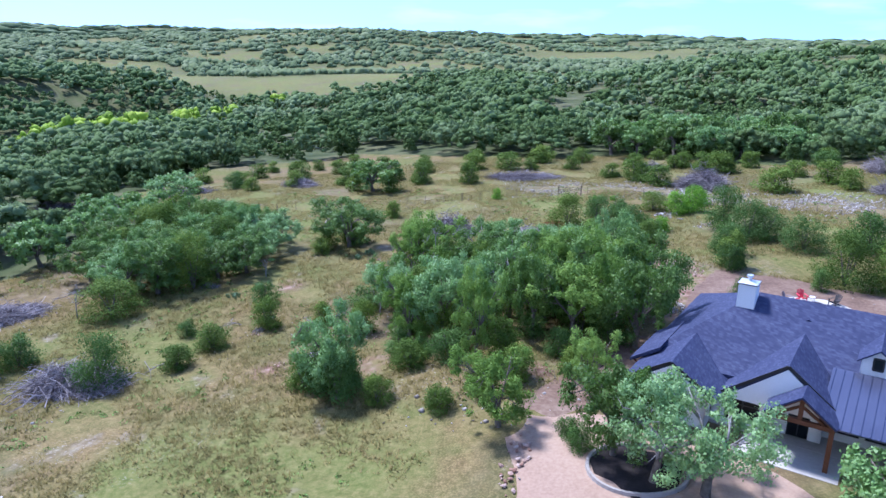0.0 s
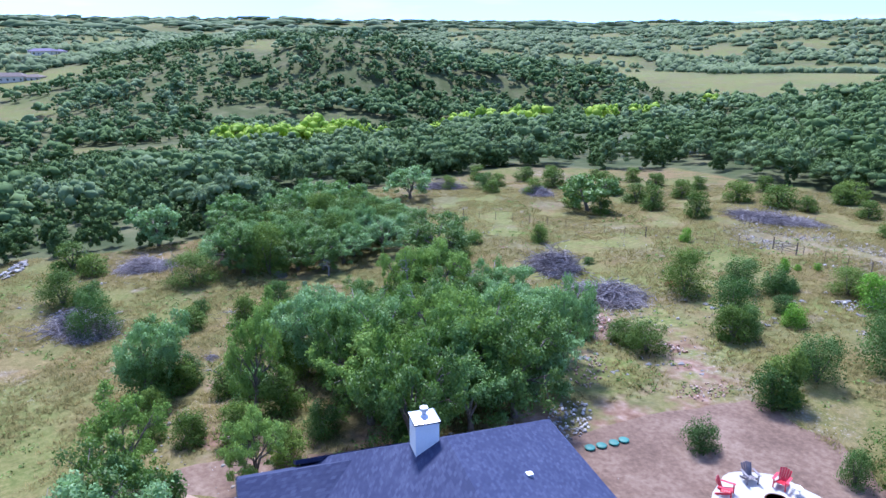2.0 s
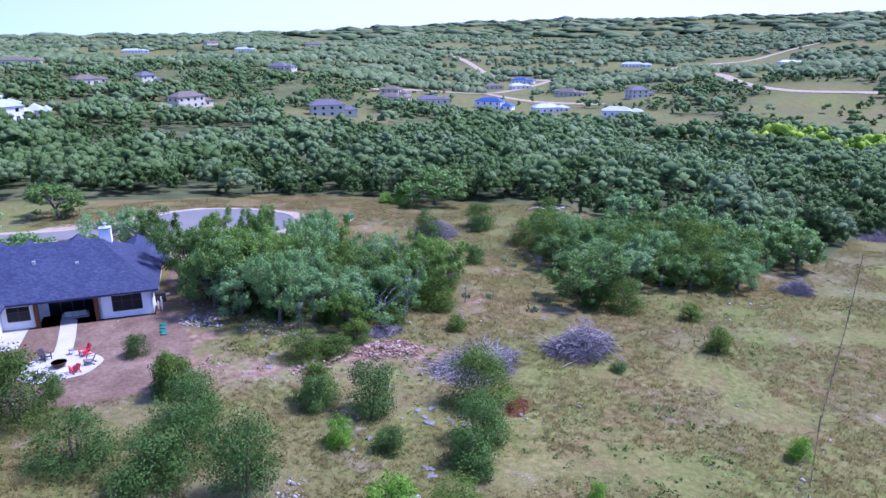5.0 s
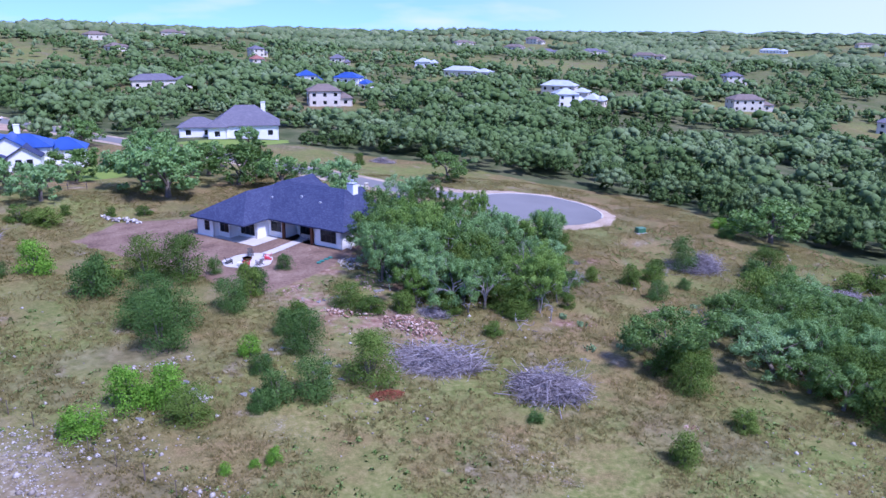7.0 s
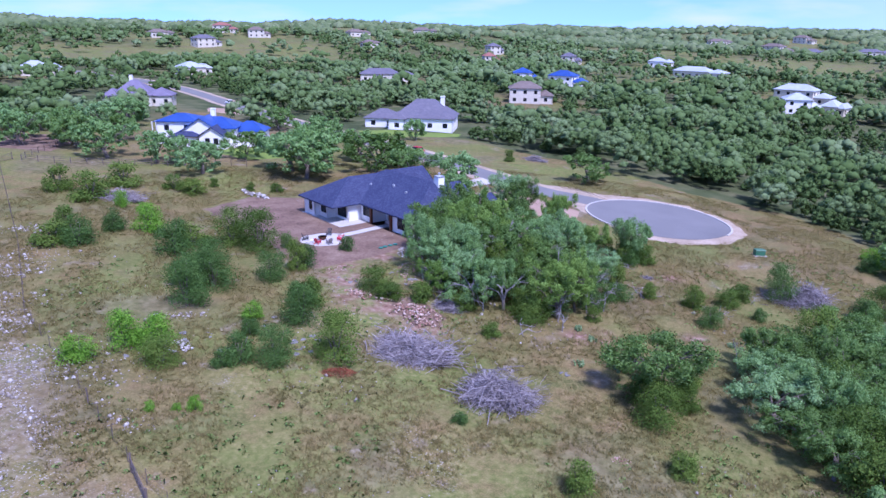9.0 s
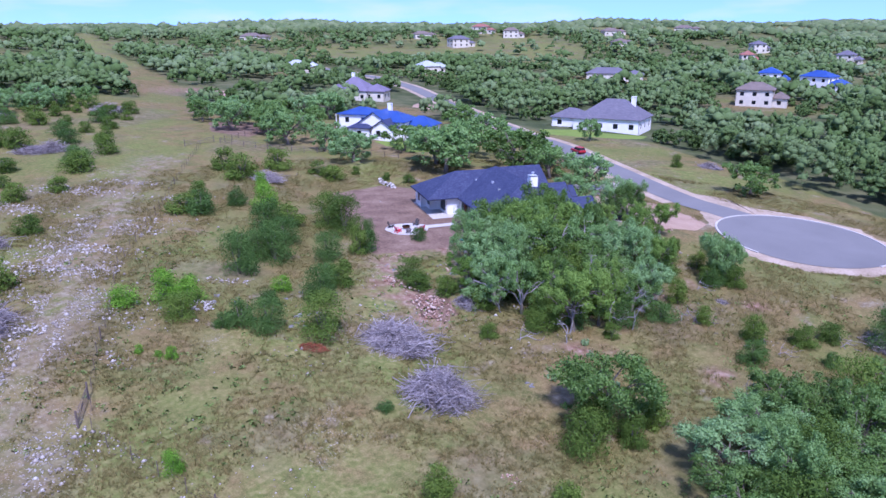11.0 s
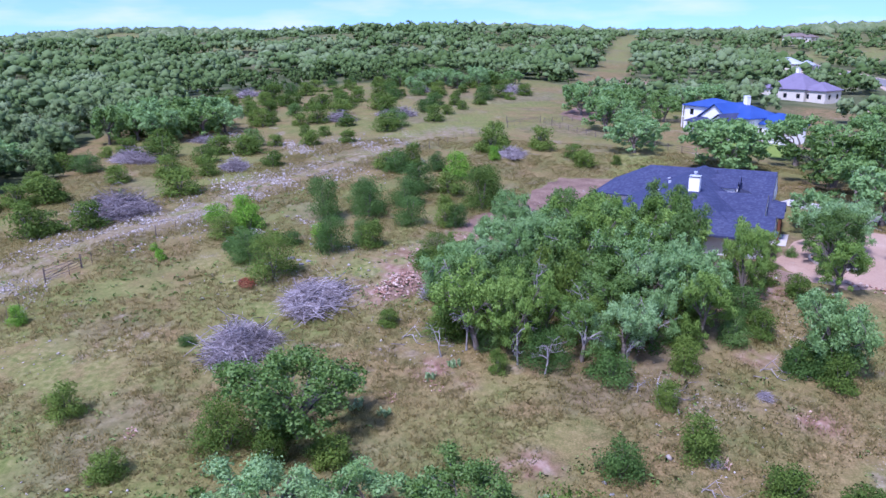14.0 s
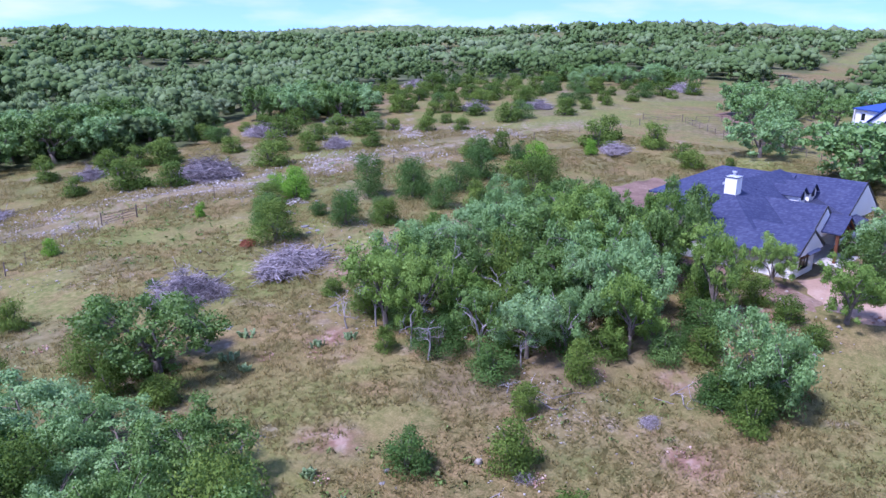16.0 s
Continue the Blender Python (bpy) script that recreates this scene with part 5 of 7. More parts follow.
    part("flue", mesh_of("flue", v, f, CAP_METAL), ch)
    for x, y in ((-5.2, -0.15), (-10.5, -0.15)):
        part("terrace_post", Solid().box(x - 0.18, x + 0.18, y - 0.18, y + 0.18, 0.1, h).made("terrace_post", TIMBER), ob, "reddish stained timber post")
    for x, y, z in ((-7, 4, 4.95), (-16, 3.5, 4.75), (-11, 4.5, 5.3)):
        part("roof_vent", Solid().box(x - 0.15, x + 0.15, y - 0.15, y + 0.15, z - 0.5, z + 0.25).made("roof_vent", CAP_METAL), roof)


main_house()
HOUSE = pose(-12.5, 95.0, -0.82, 0, 0, -30)


def at_house(x, y, z=0.1, turn=0):
    return HOUSE @ pose(x, y, z, 0, 0, turn)


def terrace_sofa():
    ob = tagged(new("outdoor_sofa"), "grey cushioned outdoor sofa under the terrace roof", "sofa", "terrace furniture")
    ob.matrix_world = at_house(-7.4, 1.5, 0.1, 180)
    part("base", Solid().box(-1.1, 1.1, -0.4, 0.4, 0.06, 0.25).box(-1.0, -0.9, -0.35, -0.25, 0, 0.07).box(0.9, 1.0, -0.35, -0.25, 0, 0.07).box(-1.0, -0.9, 0.25, 0.35, 0, 0.07).box(0.9, 1.0, 0.25, 0.35, 0, 0.07).made("base", GREY_PAINT), ob)
    for k in range(3):
        part("seat_cushion", Solid().box(-1.0 + k * 0.67, -0.36 + k * 0.67, -0.4, 0.3, 0.25, 0.42).made("seat_cushion", CUSHION), ob)
        part("back_cushion", Solid().hull([(-1.0 + k * 0.67, 0.16, 0.42), (-0.36 + k * 0.67, 0.16, 0.42), (-0.36 + k * 0.67, 0.36, 0.42), (-1.0 + k * 0.67, 0.36, 0.42)], [(-1.0 + k * 0.67, 0.28, 0.82), (-0.36 + k * 0.67, 0.28, 0.82), (-0.36 + k * 0.67, 0.42, 0.82), (-1.0 + k * 0.67, 0.42, 0.82)]).made("back_cushion", CUSHION), ob)
    for s in (-1, 1):
        part("armrest", Solid().box(s * 1.1 - 0.1, s * 1.1 + 0.1, -0.4, 0.4, 0.07, 0.6).made("armrest", GREY_PAINT), ob)


def grill():
    ob = tagged(new("barbecue_grill"), "black barbecue grill on a cart beside the wall", "grill")
    ob.matrix_world = pose(-10.4, 97.6, zg(-10.4, 97.6) + 0.02, 0, 0, -30)
    part("cart", Solid().box(-0.55, 0.55, -0.28, 0.28, 0.1, 0.8).made("cart", DARK_PAINT), ob)
    v, f = [], []
    tube(v, f, [(-0.5, 0, 0.92), (0.5, 0, 0.92)], [0.3, 0.3], 10)
    f.append(tuple(range(10))[::-1])
    part("lid", mesh_of("lid", v, f, DARK_PAINT), ob)
    part("side_shelf", Solid().box(0.55, 0.95, -0.25, 0.25, 0.78, 0.82).made("side_shelf", CAP_METAL), ob)
    for x in (-0.45, 0.45):
        part("leg", Solid().box(x - 0.04, x + 0.04, -0.24, 0.24, 0, 0.12).made("leg", DARK_PAINT), ob)


terrace_sofa()
grill()


# ---- the yard ----
def sheet(name, poly, mat, lift, step=1.5, label="", cat=""):
    """A patch of ground cover over a polygon, lying on the land."""
    xs, ys = [p[0] for p in poly], [p[1] for p in poly]
    bm = bmesh.new()
    ring = []
    for (x0, y0), (x1, y1) in zip(poly, poly[1:] + poly[:1]):
        k = max(1, int(math.hypot(x1 - x0, y1 - y0) / step))
        for i in range(k):
            x, y = x0 + (x1 - x0) * i / k, y0 + (y1 - y0) * i / k
            w = 0.45 * math.sin(x * 1.7 + y * 0.9) + 0.3 * math.sin(x * 0.6 - y * 2.3)
            ring.append((x + 0.6 * w, y + 0.6 * w))
    cx, cy = sum(p[0] for p in ring) / len(ring), sum(p[1] for p in ring) / len(ring)
    loops = []
    for k in range(1, 11):
        u = k / 10
        loops.append([bm.verts.new((cx + (x - cx) * u, cy + (y - cy) * u, 0)) for x, y in ring])
    mid = bm.verts.new((cx, cy, 0))
    n = len(ring)
    for i in range(n):
        bm.faces.new((mid, loops[0][i], loops[0][(i + 1) % n]))
        for a, b in zip(loops, loops[1:]):
            bm.faces.new((a[i], b[i], b[(i + 1) % n], a[(i + 1) % n]))
    edge = set(loops[-1])
    for vv in bm.verts:
        vv.co.z = zg(vv.co.x, vv.co.y) + (lift if vv not in edge else -0.03)
    bmesh.ops.recalc_face_normals(bm, faces=bm.faces)
    me = bpy.data.meshes.new(name)
    bm.to_mesh(me)
    bm.free()
    me.materials.append(mat)
    me.polygons.foreach_set("use_smooth", [True] * len(me.polygons))
    return tagged(new(name, me), label, cat, kind="structure")


sheet("yard", [(-9, 98), (-11, 91), (-13.5, 84.5), (-18, 77.5), (-24, 79.5), (-33, 86), (-45, 93), (-51.5, 97), (-50, 108), (-44, 110), (-37, 112), (-28, 113), (-14, 108)], YARD_SOIL, 0.05, label="bare reddish gravel yard behind the house", cat="yard")
sheet("driveway", [(-16, 127), (-12, 117), (-4, 109.5), (3.4, 110.5), (4.8, 114), (3.8, 118), (6, 123), (6, 128), (-5, 135), (-14, 135)], DRIVE_SOIL, 0.06, label="pinkish gravel drive in front of the house", cat="driveway")
sheet("apron", [(8.5, 124), (15, 117.5), (24, 117.4), (31, 122), (34, 131), (31, 141), (23, 147.5), (13, 148), (5, 146), (-2, 150), (-8, 148), (0, 136)], SHOULDER, 0.05, label="pale gravel shoulder round the turning circle", cat="road shoulder")
tagged(new("road_shoulder", draped("road_shoulder", ROAD[1:], 11.0, SHOULDER, 0.03)), "pale gravel road shoulder", "road shoulder", kind="structure")
tagged(new("road", draped("road", ROAD, 6.8, ASPHALT, 0.085)), "worn grey asphalt road", "road", kind="structure")
tagged(new("turning_circle", disc("turning_circle", 18.3, 132.6, 12.3, ASPHALT, 0.1)), "grey asphalt turning circle at the road's end", "road", kind="structure")


def kerb():
    s = Solid()
    for k in range(56):
        a0, a1 = 2 * math.pi * k / 72 - 0.35, 2 * math.pi * (k + 1) / 72 - 0.35
        p, q = [(18.3 + 12.45 * math.cos(a), 132.6 + 12.45 * math.sin(a)) for a in (a0, a1)]
        s.beam((*p, zg(*p) + 0.12), (*q, zg(*q) + 0.12), 0.3, 0.16)
    tagged(new("kerb", s.made("kerb", CONCRETE)), "low concrete kerb round the turning circle", "kerb", kind="structure")


kerb()
tagged(new("house_drive", draped("house_drive", [(-31, 124.5), (-27, 127), (-23.6, 130), (-20.2, 135), (-17, 141), (-16, 144)], 4.2, CONCRETE, 0.075, 1.0)), "pale concrete drive from the road to the garage", "driveway", kind="structure")
PATIO = (-23.85, 89.5)
tagged(new("patio", disc("patio", *PATIO, 3.2, CONCRETE, 0.1, 4, 40, 0.045)), "round pale stone patio in the yard", "patio", kind="structure")
tagged(new("garden_path", draped("garden_path", [(-18.5, 100.9), (-19.9, 97.7), (-21.3, 94.6), (-22.7, 92)], 1.5, CONCRETE, 0.095, 0.6)), "pale concrete garden path to the patio", "path", kind="structure")
sheet("soil_strip", [(-9.5, 98), (-6.5, 96.5), (-2, 102.5), (2, 107), (4, 110.5), (1, 111), (-3, 108.5), (-7.5, 103)], YARD_SOIL, 0.045, 1.0, "strip of bare reddish soil between house and grove", "soil")
sheet("mulch_bed", [(-5.9, 116), (-4.6, 114.3), (-2, 113.9), (-0.4, 115.2), (-0.9, 117.4), (-3, 118.7), (-5.3, 118.2)], MULCH, 0.12, 0.6, "dark mulch bed under oak trees", "flower bed")
def bed_edging():
    """A ring of pale kerb stones round the mulch bed."""
    ob = tagged(new("bed_edging"), "ring of pale edging stones round the mulch bed", "edging")
    stone = Solid().hull([(-0.2, -0.11, -0.05), (0.2, -0.11, -0.05), (0.2, 0.11, -0.05), (-0.2, 0.11, -0.05)], [(-0.17, -0.08, 0.2), (0.17, -0.08, 0.2), (0.17, 0.08, 0.2), (-0.17, 0.08, 0.2)]).made("edging_stone", LIMESTONE)
    for k in range(48):
        a = 2 * math.pi * k / 48
        x, y = -3.15 + 2.75 * math.cos(a), 116.3 + 2.4 * math.sin(a)
        part("edging_stone", stone, ob).matrix_world = pose(x, y, zg(x, y) + 0.05, 0, 0, math.degrees(a) + 90)


bed_edging()


def deck_chair(mat, label):
    """A slatted garden chair with a leaning fan back."""
    ob = tagged(new("garden_chair"), label, "chair", "chairs round the fire pit")
    for k in range(5):
        y = -0.3 + k * 0.12
        part("seat_slat", Solid().hull([(-0.27, y, 0.36 - k * 0.03), (0.27, y, 0.36 - k * 0.03), (0.27, y + 0.1, 0.335 - k * 0.03), (-0.27, y + 0.1, 0.335 - k * 0.03)], [(-0.27, y, 0.385 - k * 0.03), (0.27, y, 0.385 - k * 0.03), (0.27, y + 0.1, 0.36 - k * 0.03), (-0.27, y + 0.1, 0.36 - k * 0.03)]).made("seat_slat", mat), ob)
    for k in range(5):
        x = -0.24 + k * 0.12
        top = 0.98 - 0.05 * abs(k - 2)
        part("back_slat", Solid().beam((x * 0.85, 0.26, 0.22), (x * 1.15, 0.58, top), 0.1, 0.025).made("back_slat", mat), ob)
    for s in (-1, 1):
        part("armrest", Solid().box(s * 0.36 - 0.07, s * 0.36 + 0.07, -0.4, 0.4, 0.56, 0.585).made("armrest", mat), ob)
        part("leg", Solid().box(s * 0.33 - 0.03, s * 0.33 + 0.03, -0.36, -0.28, 0, 0.56).made("leg", mat), ob)
        part("leg", Solid().beam((s * 0.29, -0.32, 0.33), (s * 0.29, 0.52, 0.02), 0.04, 0.12).made("leg", mat), ob)
    return ob


def set_down(ob, x, y, turn, lift=0.1):
    ob.matrix_world = pose(x, y, zg(x, y) + lift, 0, 0, turn)
    return ob


set_down(deck_chair(DARK_PAINT, "black slatted garden chair by the fire pit"), -24.2, 91.7, 20)
set_down(deck_chair(DARK_PAINT, "dark brown garden chair on the patio edge"), -26, 88.3, 120)
set_down(deck_chair(GREY_PAINT, "weathered grey garden chair by the fire pit"), -22.0, 88.0, -130)
_red = set_down(deck_chair(RED_PAINT, "bright red garden chair by the fire pit"), -23.5, 87.3, 180)
copy_thing(_red, pose(-21.5, 90.1, zg(-21.5, 90.1) + 0.1, 0, 0, -80))


def fire_pit():
    ob = tagged(new("fire_pit"), "rusted round steel fire pit on the patio", "fire pit")
    set_down(ob, PATIO[0] - 0.1, PATIO[1] - 0.1, 0)
    v, f = [], []
    tube(v, f, [(0, 0, 0.12), (0, 0, 0.2), (0, 0, 0.34), (0, 0, 0.46), (0, 0, 0.46), (0, 0, 0.34), (0, 0, 0.24)], [0.3, 0.48, 0.6, 0.64, 0.58, 0.54, 0.35], 18)
    part("bowl", mesh_of("bowl", v, f, RUST, True), ob)
    for k in range(4):
        a = math.pi / 4 + k * math.pi / 2
        part("leg", Solid().beam((0.42 * math.cos(a), 0.42 * math.sin(a), 0.2), (0.5 * math.cos(a), 0.5 * math.sin(a), 0), 0.05).made("leg", RUST), ob)


def stool(x, y, mat, label):
    ob = tagged(new("side_table"), label, "side table", "tables by the fire pit")
    set_down(ob, x, y, 20)
    v, f = [], []
    tube(v, f, [(0, 0, 0.4), (0, 0, 0.45)], [0.26, 0.26], 12)
    f.append(tuple(range(12))[::-1])
    part("top", mesh_of("top", v, f, mat), ob)
    for k in range(3):
        a = k * 2.1
        part("leg", Solid().beam((0.15 * math.cos(a), 0.15 * math.sin(a), 0.41), (0.24 * math.cos(a), 0.24 * math.sin(a), 0), 0.04).made("leg", mat), ob)


fire_pit()
stool(-24.4, 87.4, STUCCO, "small round white side table on the patio")
stool(-22.2, 91.2, GREY_PAINT, "small round grey side table on the patio")
for _k, (_x, _y) in enumerate([(-13.5, 91.3), (-13.9, 90.6), (-14.3, 89.8), (-14.6, 89.1)]):
    _v, _f = [], []
    tube(_v, _f, [(0, 0, 0), (0, 0, 0.1), (0, 0, 0.13), (0, 0, 0.15)], [0.3, 0.34, 0.3, 0.1], 14)
    _b = tagged(new("tank_lid", mesh_of("tank_lid", _v, _f, TEAL)), "round teal plastic lid set in the yard", "lid", "teal tank lids")
    _b.matrix_world = pose(_x, _y, zg(_x, _y) + 0.06, 0, 0, 50 * _k)
for _k, (_x, _y) in enumerate([(-11.7, 95.6), (-11.45, 95.3), (-11.3, 95.7)]):
    _v, _f = [], []
    tube(_v, _f, [(0, 0, -0.2), (0, 0, 0.9 + 0.15 * _k), (0, 0, 0.93 + 0.15 * _k)], [0.06, 0.06, 0.07], 8)
    _b = tagged(new("standpipe", mesh_of("standpipe", _v, _f, STUCCO)), "white plastic standpipe rising from the soil", "pipe", "white standpipes")
    _b.matrix_world = pose(_x, _y, zg(_x, _y) + 0.05)


# ---- the neighbours ----
BLUE_ROOF = material("blue_metal_roof", [(0.03, 0.07, 0.26), (0.045, 0.1, 0.34)], 0.3, 0.4, metal=0.3)
PURPLE_ROOF = material("mauve_shingle", [(0.13, 0.115, 0.165), (0.19, 0.165, 0.23)], 0.6, 0.85, fine=4)
TIN_ROOF = material("pale_tin_roof", [(0.34, 0.37, 0.38), (0.44, 0.47, 0.48)], 0.3, 0.55, metal=0.1)
BROWN_ROOF = material("brown_shingle", [(0.12, 0.095, 0.08), (0.2, 0.16, 0.14)], 0.6, 0.85, fine=4)
RED_ROOF = material("red_tile_roof", [(0.22, 0.09, 0.07), (0.3, 0.14, 0.11)], 0.6, 0.85, fine=4)
CREAM = material("cream_stone", [(0.5, 0.46, 0.37), (0.66, 0.61, 0.51)], 0.6, 0.9, fine=3)
LOOKS = {"brown": (BROWN_ROOF, CREAM, "brown roof and cream stone walls"), "slate": (ROOF_GREY, CREAM, "grey roof and pale stone walls"), "blue": (BLUE_ROOF, STUCCO, "blue metal roof and white walls"),
         "white": (TIN_ROOF, STUCCO, "pale roof and white walls"), "grey": (ROOF_GREY, STUCCO, "grey roof and white walls"), "beige": (BROWN_ROOF, CREAM, "beige stone walls and tan roof"),
         "purple": (PURPLE_ROOF, CREAM, "mauve roof and cream walls"), "tin": (TIN_ROOF, CREAM, "shiny pale tin roof"), "red": (RED_ROOF, CREAM, "red tiled roof and cream walls")}


def block(ob, x0, x1, y0, y1, h, rise, roof_mat, wall_mat, over=0.5, base=-1.5, storeys=1):
    """One wing of a neighbour's house: walls with windows let in, and a hip roof."""
    w, d = x1 - x0, y1 - y0
    for p, q in (((x0, y0), (x1, y0)), ((x1, y0), (x1, y1)), ((x1, y1), (x0, y1)), ((x0, y1), (x0, y0))):
        length = math.dist(p, q)
        holes = []
        for s in range(storeys):
            k = max(1, int(length / 4.2))
            if s == 0:
                holes = [((i + 0.5) * length / k - 0.7, (i + 0.5) * length / k + 0.7, 0.8, 2.2) for i in range(k)]
        z_top = h if storeys == 1 else h / storeys
        part("wall", Solid().wall(p, q, base, z_top, 0.25, holes).made("wall", wall_mat), ob)
        if storeys > 1:
            part("wall", Solid().wall(p, q, z_top, h, 0.25, [(a, b, z_top + lo, z_top + hi) for a, b, lo, hi in holes]).made("wall", wall_mat), ob)
        pv, qv = Vector((*p, 0)), Vector((*q, 0))
        dv = (qv - pv) / length
        n = Vector((-dv.y, dv.x, 0)) * 0.12
        for s in range(storeys):
            for a, b, lo, hi in holes:
                ring = [pv + dv * a + n, pv + dv * b + n]
                up = Vector((0, 0, s * z_top))
                part("window", Solid().hull([ring[0] + up + Vector((0, 0, lo)), ring[1] + up + Vector((0, 0, lo)), ring[1] + up + Vector((0, 0, hi)), ring[0] + up + Vector((0, 0, hi))],
                                            [r + n * 0.4 for r in (ring[0] + up + Vector((0, 0, lo)), ring[1] + up + Vector((0, 0, lo)), ring[1] + up + Vector((0, 0, hi)), ring[0] + up + Vector((0, 0, hi)))]).made("window", GLASS), ob)
    half = min(w, d) / 2
    if w >= d:
        r0, r1 = (x0 + half * 0.9, (y0 + y1) / 2), (x1 - half * 0.9, (y0 + y1) / 2)
    else:
        r0, r1 = ((x0 + x1) / 2, y0 + half * 0.9), ((x0 + x1) / 2, y1 - half * 0.9)
    part("roof", Solid().hip(x0 - over, x1 + over, y0 - over, y1 + over, h, r0, r1, h + rise).made("roof", roof_mat), ob)


def chimney(ob, x, y, z0, z1, mat=STUCCO):
    part("chimney", Solid().box(x - 0.6, x + 0.6, y - 0.6, y + 0.6, z0, z1).box(x - 0.7, x + 0.7, y - 0.7, y + 0.7, z1, z1 + 0.1).made("chimney", mat), ob)


def blue_roofed_house():
    ob = tagged(new("house"), "white two-storey house with bright blue metal roofs", "house", "neighbouring houses")
    ob.matrix_world = pose(-87.6, 138.6, zg(-85, 138.6), 0, 0, 22) @ Matrix.Diagonal((0.82, 0.82, 0.9, 1))
    block(ob, -8, 3, -5, 5, 6.2, 1.6, BLUE_ROOF, STUCCO, storeys=2)
    block(ob, 1, 13, -3.5, 7, 4.4, 2.4, BLUE_ROOF, STUCCO)
    block(ob, 11, 20, 0, 8, 3.2, 2.3, BLUE_ROOF, STUCCO)
    block(ob, -3, 4, -8.5, -4.5, 3.0, 1.0, ROOF, STUCCO)
    for x0, x1, y, z, zr, mat in ((-0.5, 9.5, -6.6, 4.3, 7.2, BLUE_ROOF), (4.6, 11.4, -8.4, 3.2, 5.2, ROOF)):
        xc = (x0 + x1) / 2
        part("gable_roof", Solid().pitched(x0 - 0.4, x1 + 0.4, y - 0.5, 3, z - 0.2, zr + 0.05, 0.18).made("gable_roof", mat), ob)
        part("gable_wall", Solid().hull([(x0, y, -1.5), (x1, y, -1.5), (x1, y, z - 0.3), (xc, y, zr - 0.2), (x0, y, z - 0.3)][::-1], [(x0, y + 5, -1.5), (x1, y + 5, -1.5), (x1, y + 5, z - 0.3), (xc, y + 5, zr - 0.2), (x0, y + 5, z - 0.3)][::-1]).made("gable_wall", STUCCO), ob)
        for wx in (xc - 1.8, xc + 0.5):
            window(ob, (wx, y - 0.03), (wx + 1.2, y - 0.03), 0.9, 2.4, 2)
    # balcony of the two-storey end
    part("balcony_slab", Solid().box(-9.6, -7.9, -4.5, 1.5, 3.0, 3.2).made("balcony_slab", STUCCO), ob)
    for y in (-4.3, -1.5, 1.3):
        part("balcony_post", Solid().box(-9.5, -9.3, y - 0.1, y + 0.1, -1, 6.0).made("balcony_post", STUCCO), ob)
    part("balcony_rail", Solid().box(-9.5, -9.42, -4.3, 1.3, 4.15, 4.25).made("balcony_rail", BLACK_TRIM), ob)
    chimney(ob, 5.5, 3, 5, 8.6)


def grey_roofed_house():
    ob = tagged(new("house"), "white single-storey house with steep grey shingle roof", "house", "neighbouring houses")
    ob.matrix_world = pose(-60, 206, zg(-58, 203), 0, 0, 14)
    block(ob, -6, 12, -7, 7, 3.6, 5.0, ROOF_GREY, STUCCO)
    block(ob, -15, -5, -4, 4.5, 3.0, 2.4, ROOF_GREY, STUCCO)
    block(ob, -7, -2, -8, -3, 3.4, 1.8, ROOF_GREY, STUCCO)
    chimney(ob, 8, 1, 6, 9.2)


def mauve_roofed_house():
    ob = tagged(new("house"), "cream stone house with broad mauve shingle roof", "house", "neighbouring houses")
    ob.matrix_world = pose(-152, 189, zg(-150, 187), 0, 0, 32) @ Matrix.Diagonal((0.82, 0.85, 0.95, 1))
    block(ob, -8, 7, -7, 7, 3.6, 4.6, PURPLE_ROOF, CREAM)
    block(ob, 5, 14, -6, 4, 3.4, 2.4, PURPLE_ROOF, CREAM)
    block(ob, -12, -6, -4, 5, 3.2, 2.2, PURPLE_ROOF, CREAM)
    chimney(ob, -2, 2, 6, 9.6)


blue_roofed_house()
grey_roofed_house()
mauve_roofed_house()
_far_rng = random.Random(21)
for _x, _y, _w, _look in FAR_HOUSES:
    _roof, _wall, _words = LOOKS[_look]
    _o = tagged(new("house"), "distant house with " + _words, "house", "distant houses")
    _turn = math.degrees(math.atan2(-_x, _y - 75)) + _far_rng.uniform(-35, 35)
    _o.matrix_world = pose(_x, _y, zg(_x, _y), 0, 0, _turn)
    _h = 3.8 if _far_rng.random() < 0.6 else 6.2
    block(_o, -_w * 0.45, _w * 0.2, -5, 5, _h, 2.6, _roof, _wall, storeys=1 if _h < 5 else 2, base=-4)
    block(_o, _w * 0.16, _w * 0.45, -3.5, 6, 3.2, 2.0, _roof, _wall, base=-4)
for _k, _line in enumerate(FAR_ROADS):
    tagged(new("far_road", draped("far_road", _line, 9, SHOULDER, 0.3, 12)), "pale dirt road between distant houses", "road", kind="structure")
LAWN = material("lawn", [(0.11, 0.17, 0.026), (0.19, 0.25, 0.045)], 0.3, 0.9, fine=3, bump=0.03)
sheet("lawn", [(-72, 190), (-66, 183), (-56, 184), (-46, 190), (-42, 197), (-44, 203), (-52, 197), (-64, 196)], LAWN, 0.06, label="bright green mown lawn before the neighbour's house", cat="lawn")
sheet("lawn", [(-80, 132), (-66, 130), (-60, 140), (-62, 150), (-72, 148)], LAWN, 0.06, label="green mown lawn beside the neighbour's house", cat="lawn")
sheet("bare_plot", [(-205, 150), (-190, 146), (-180, 156), (-186, 168), (-200, 166)], DRIVE_SOIL, 0.06, 3, label="cleared plot of bare reddish soil", cat="soil")
sheet("bare_plot", [(-128, 116), (-112, 108), (-102, 112), (-108, 124), (-122, 128)], YARD_SOIL, 0.06, 3, label="cleared plot of bare reddish soil", cat="soil")
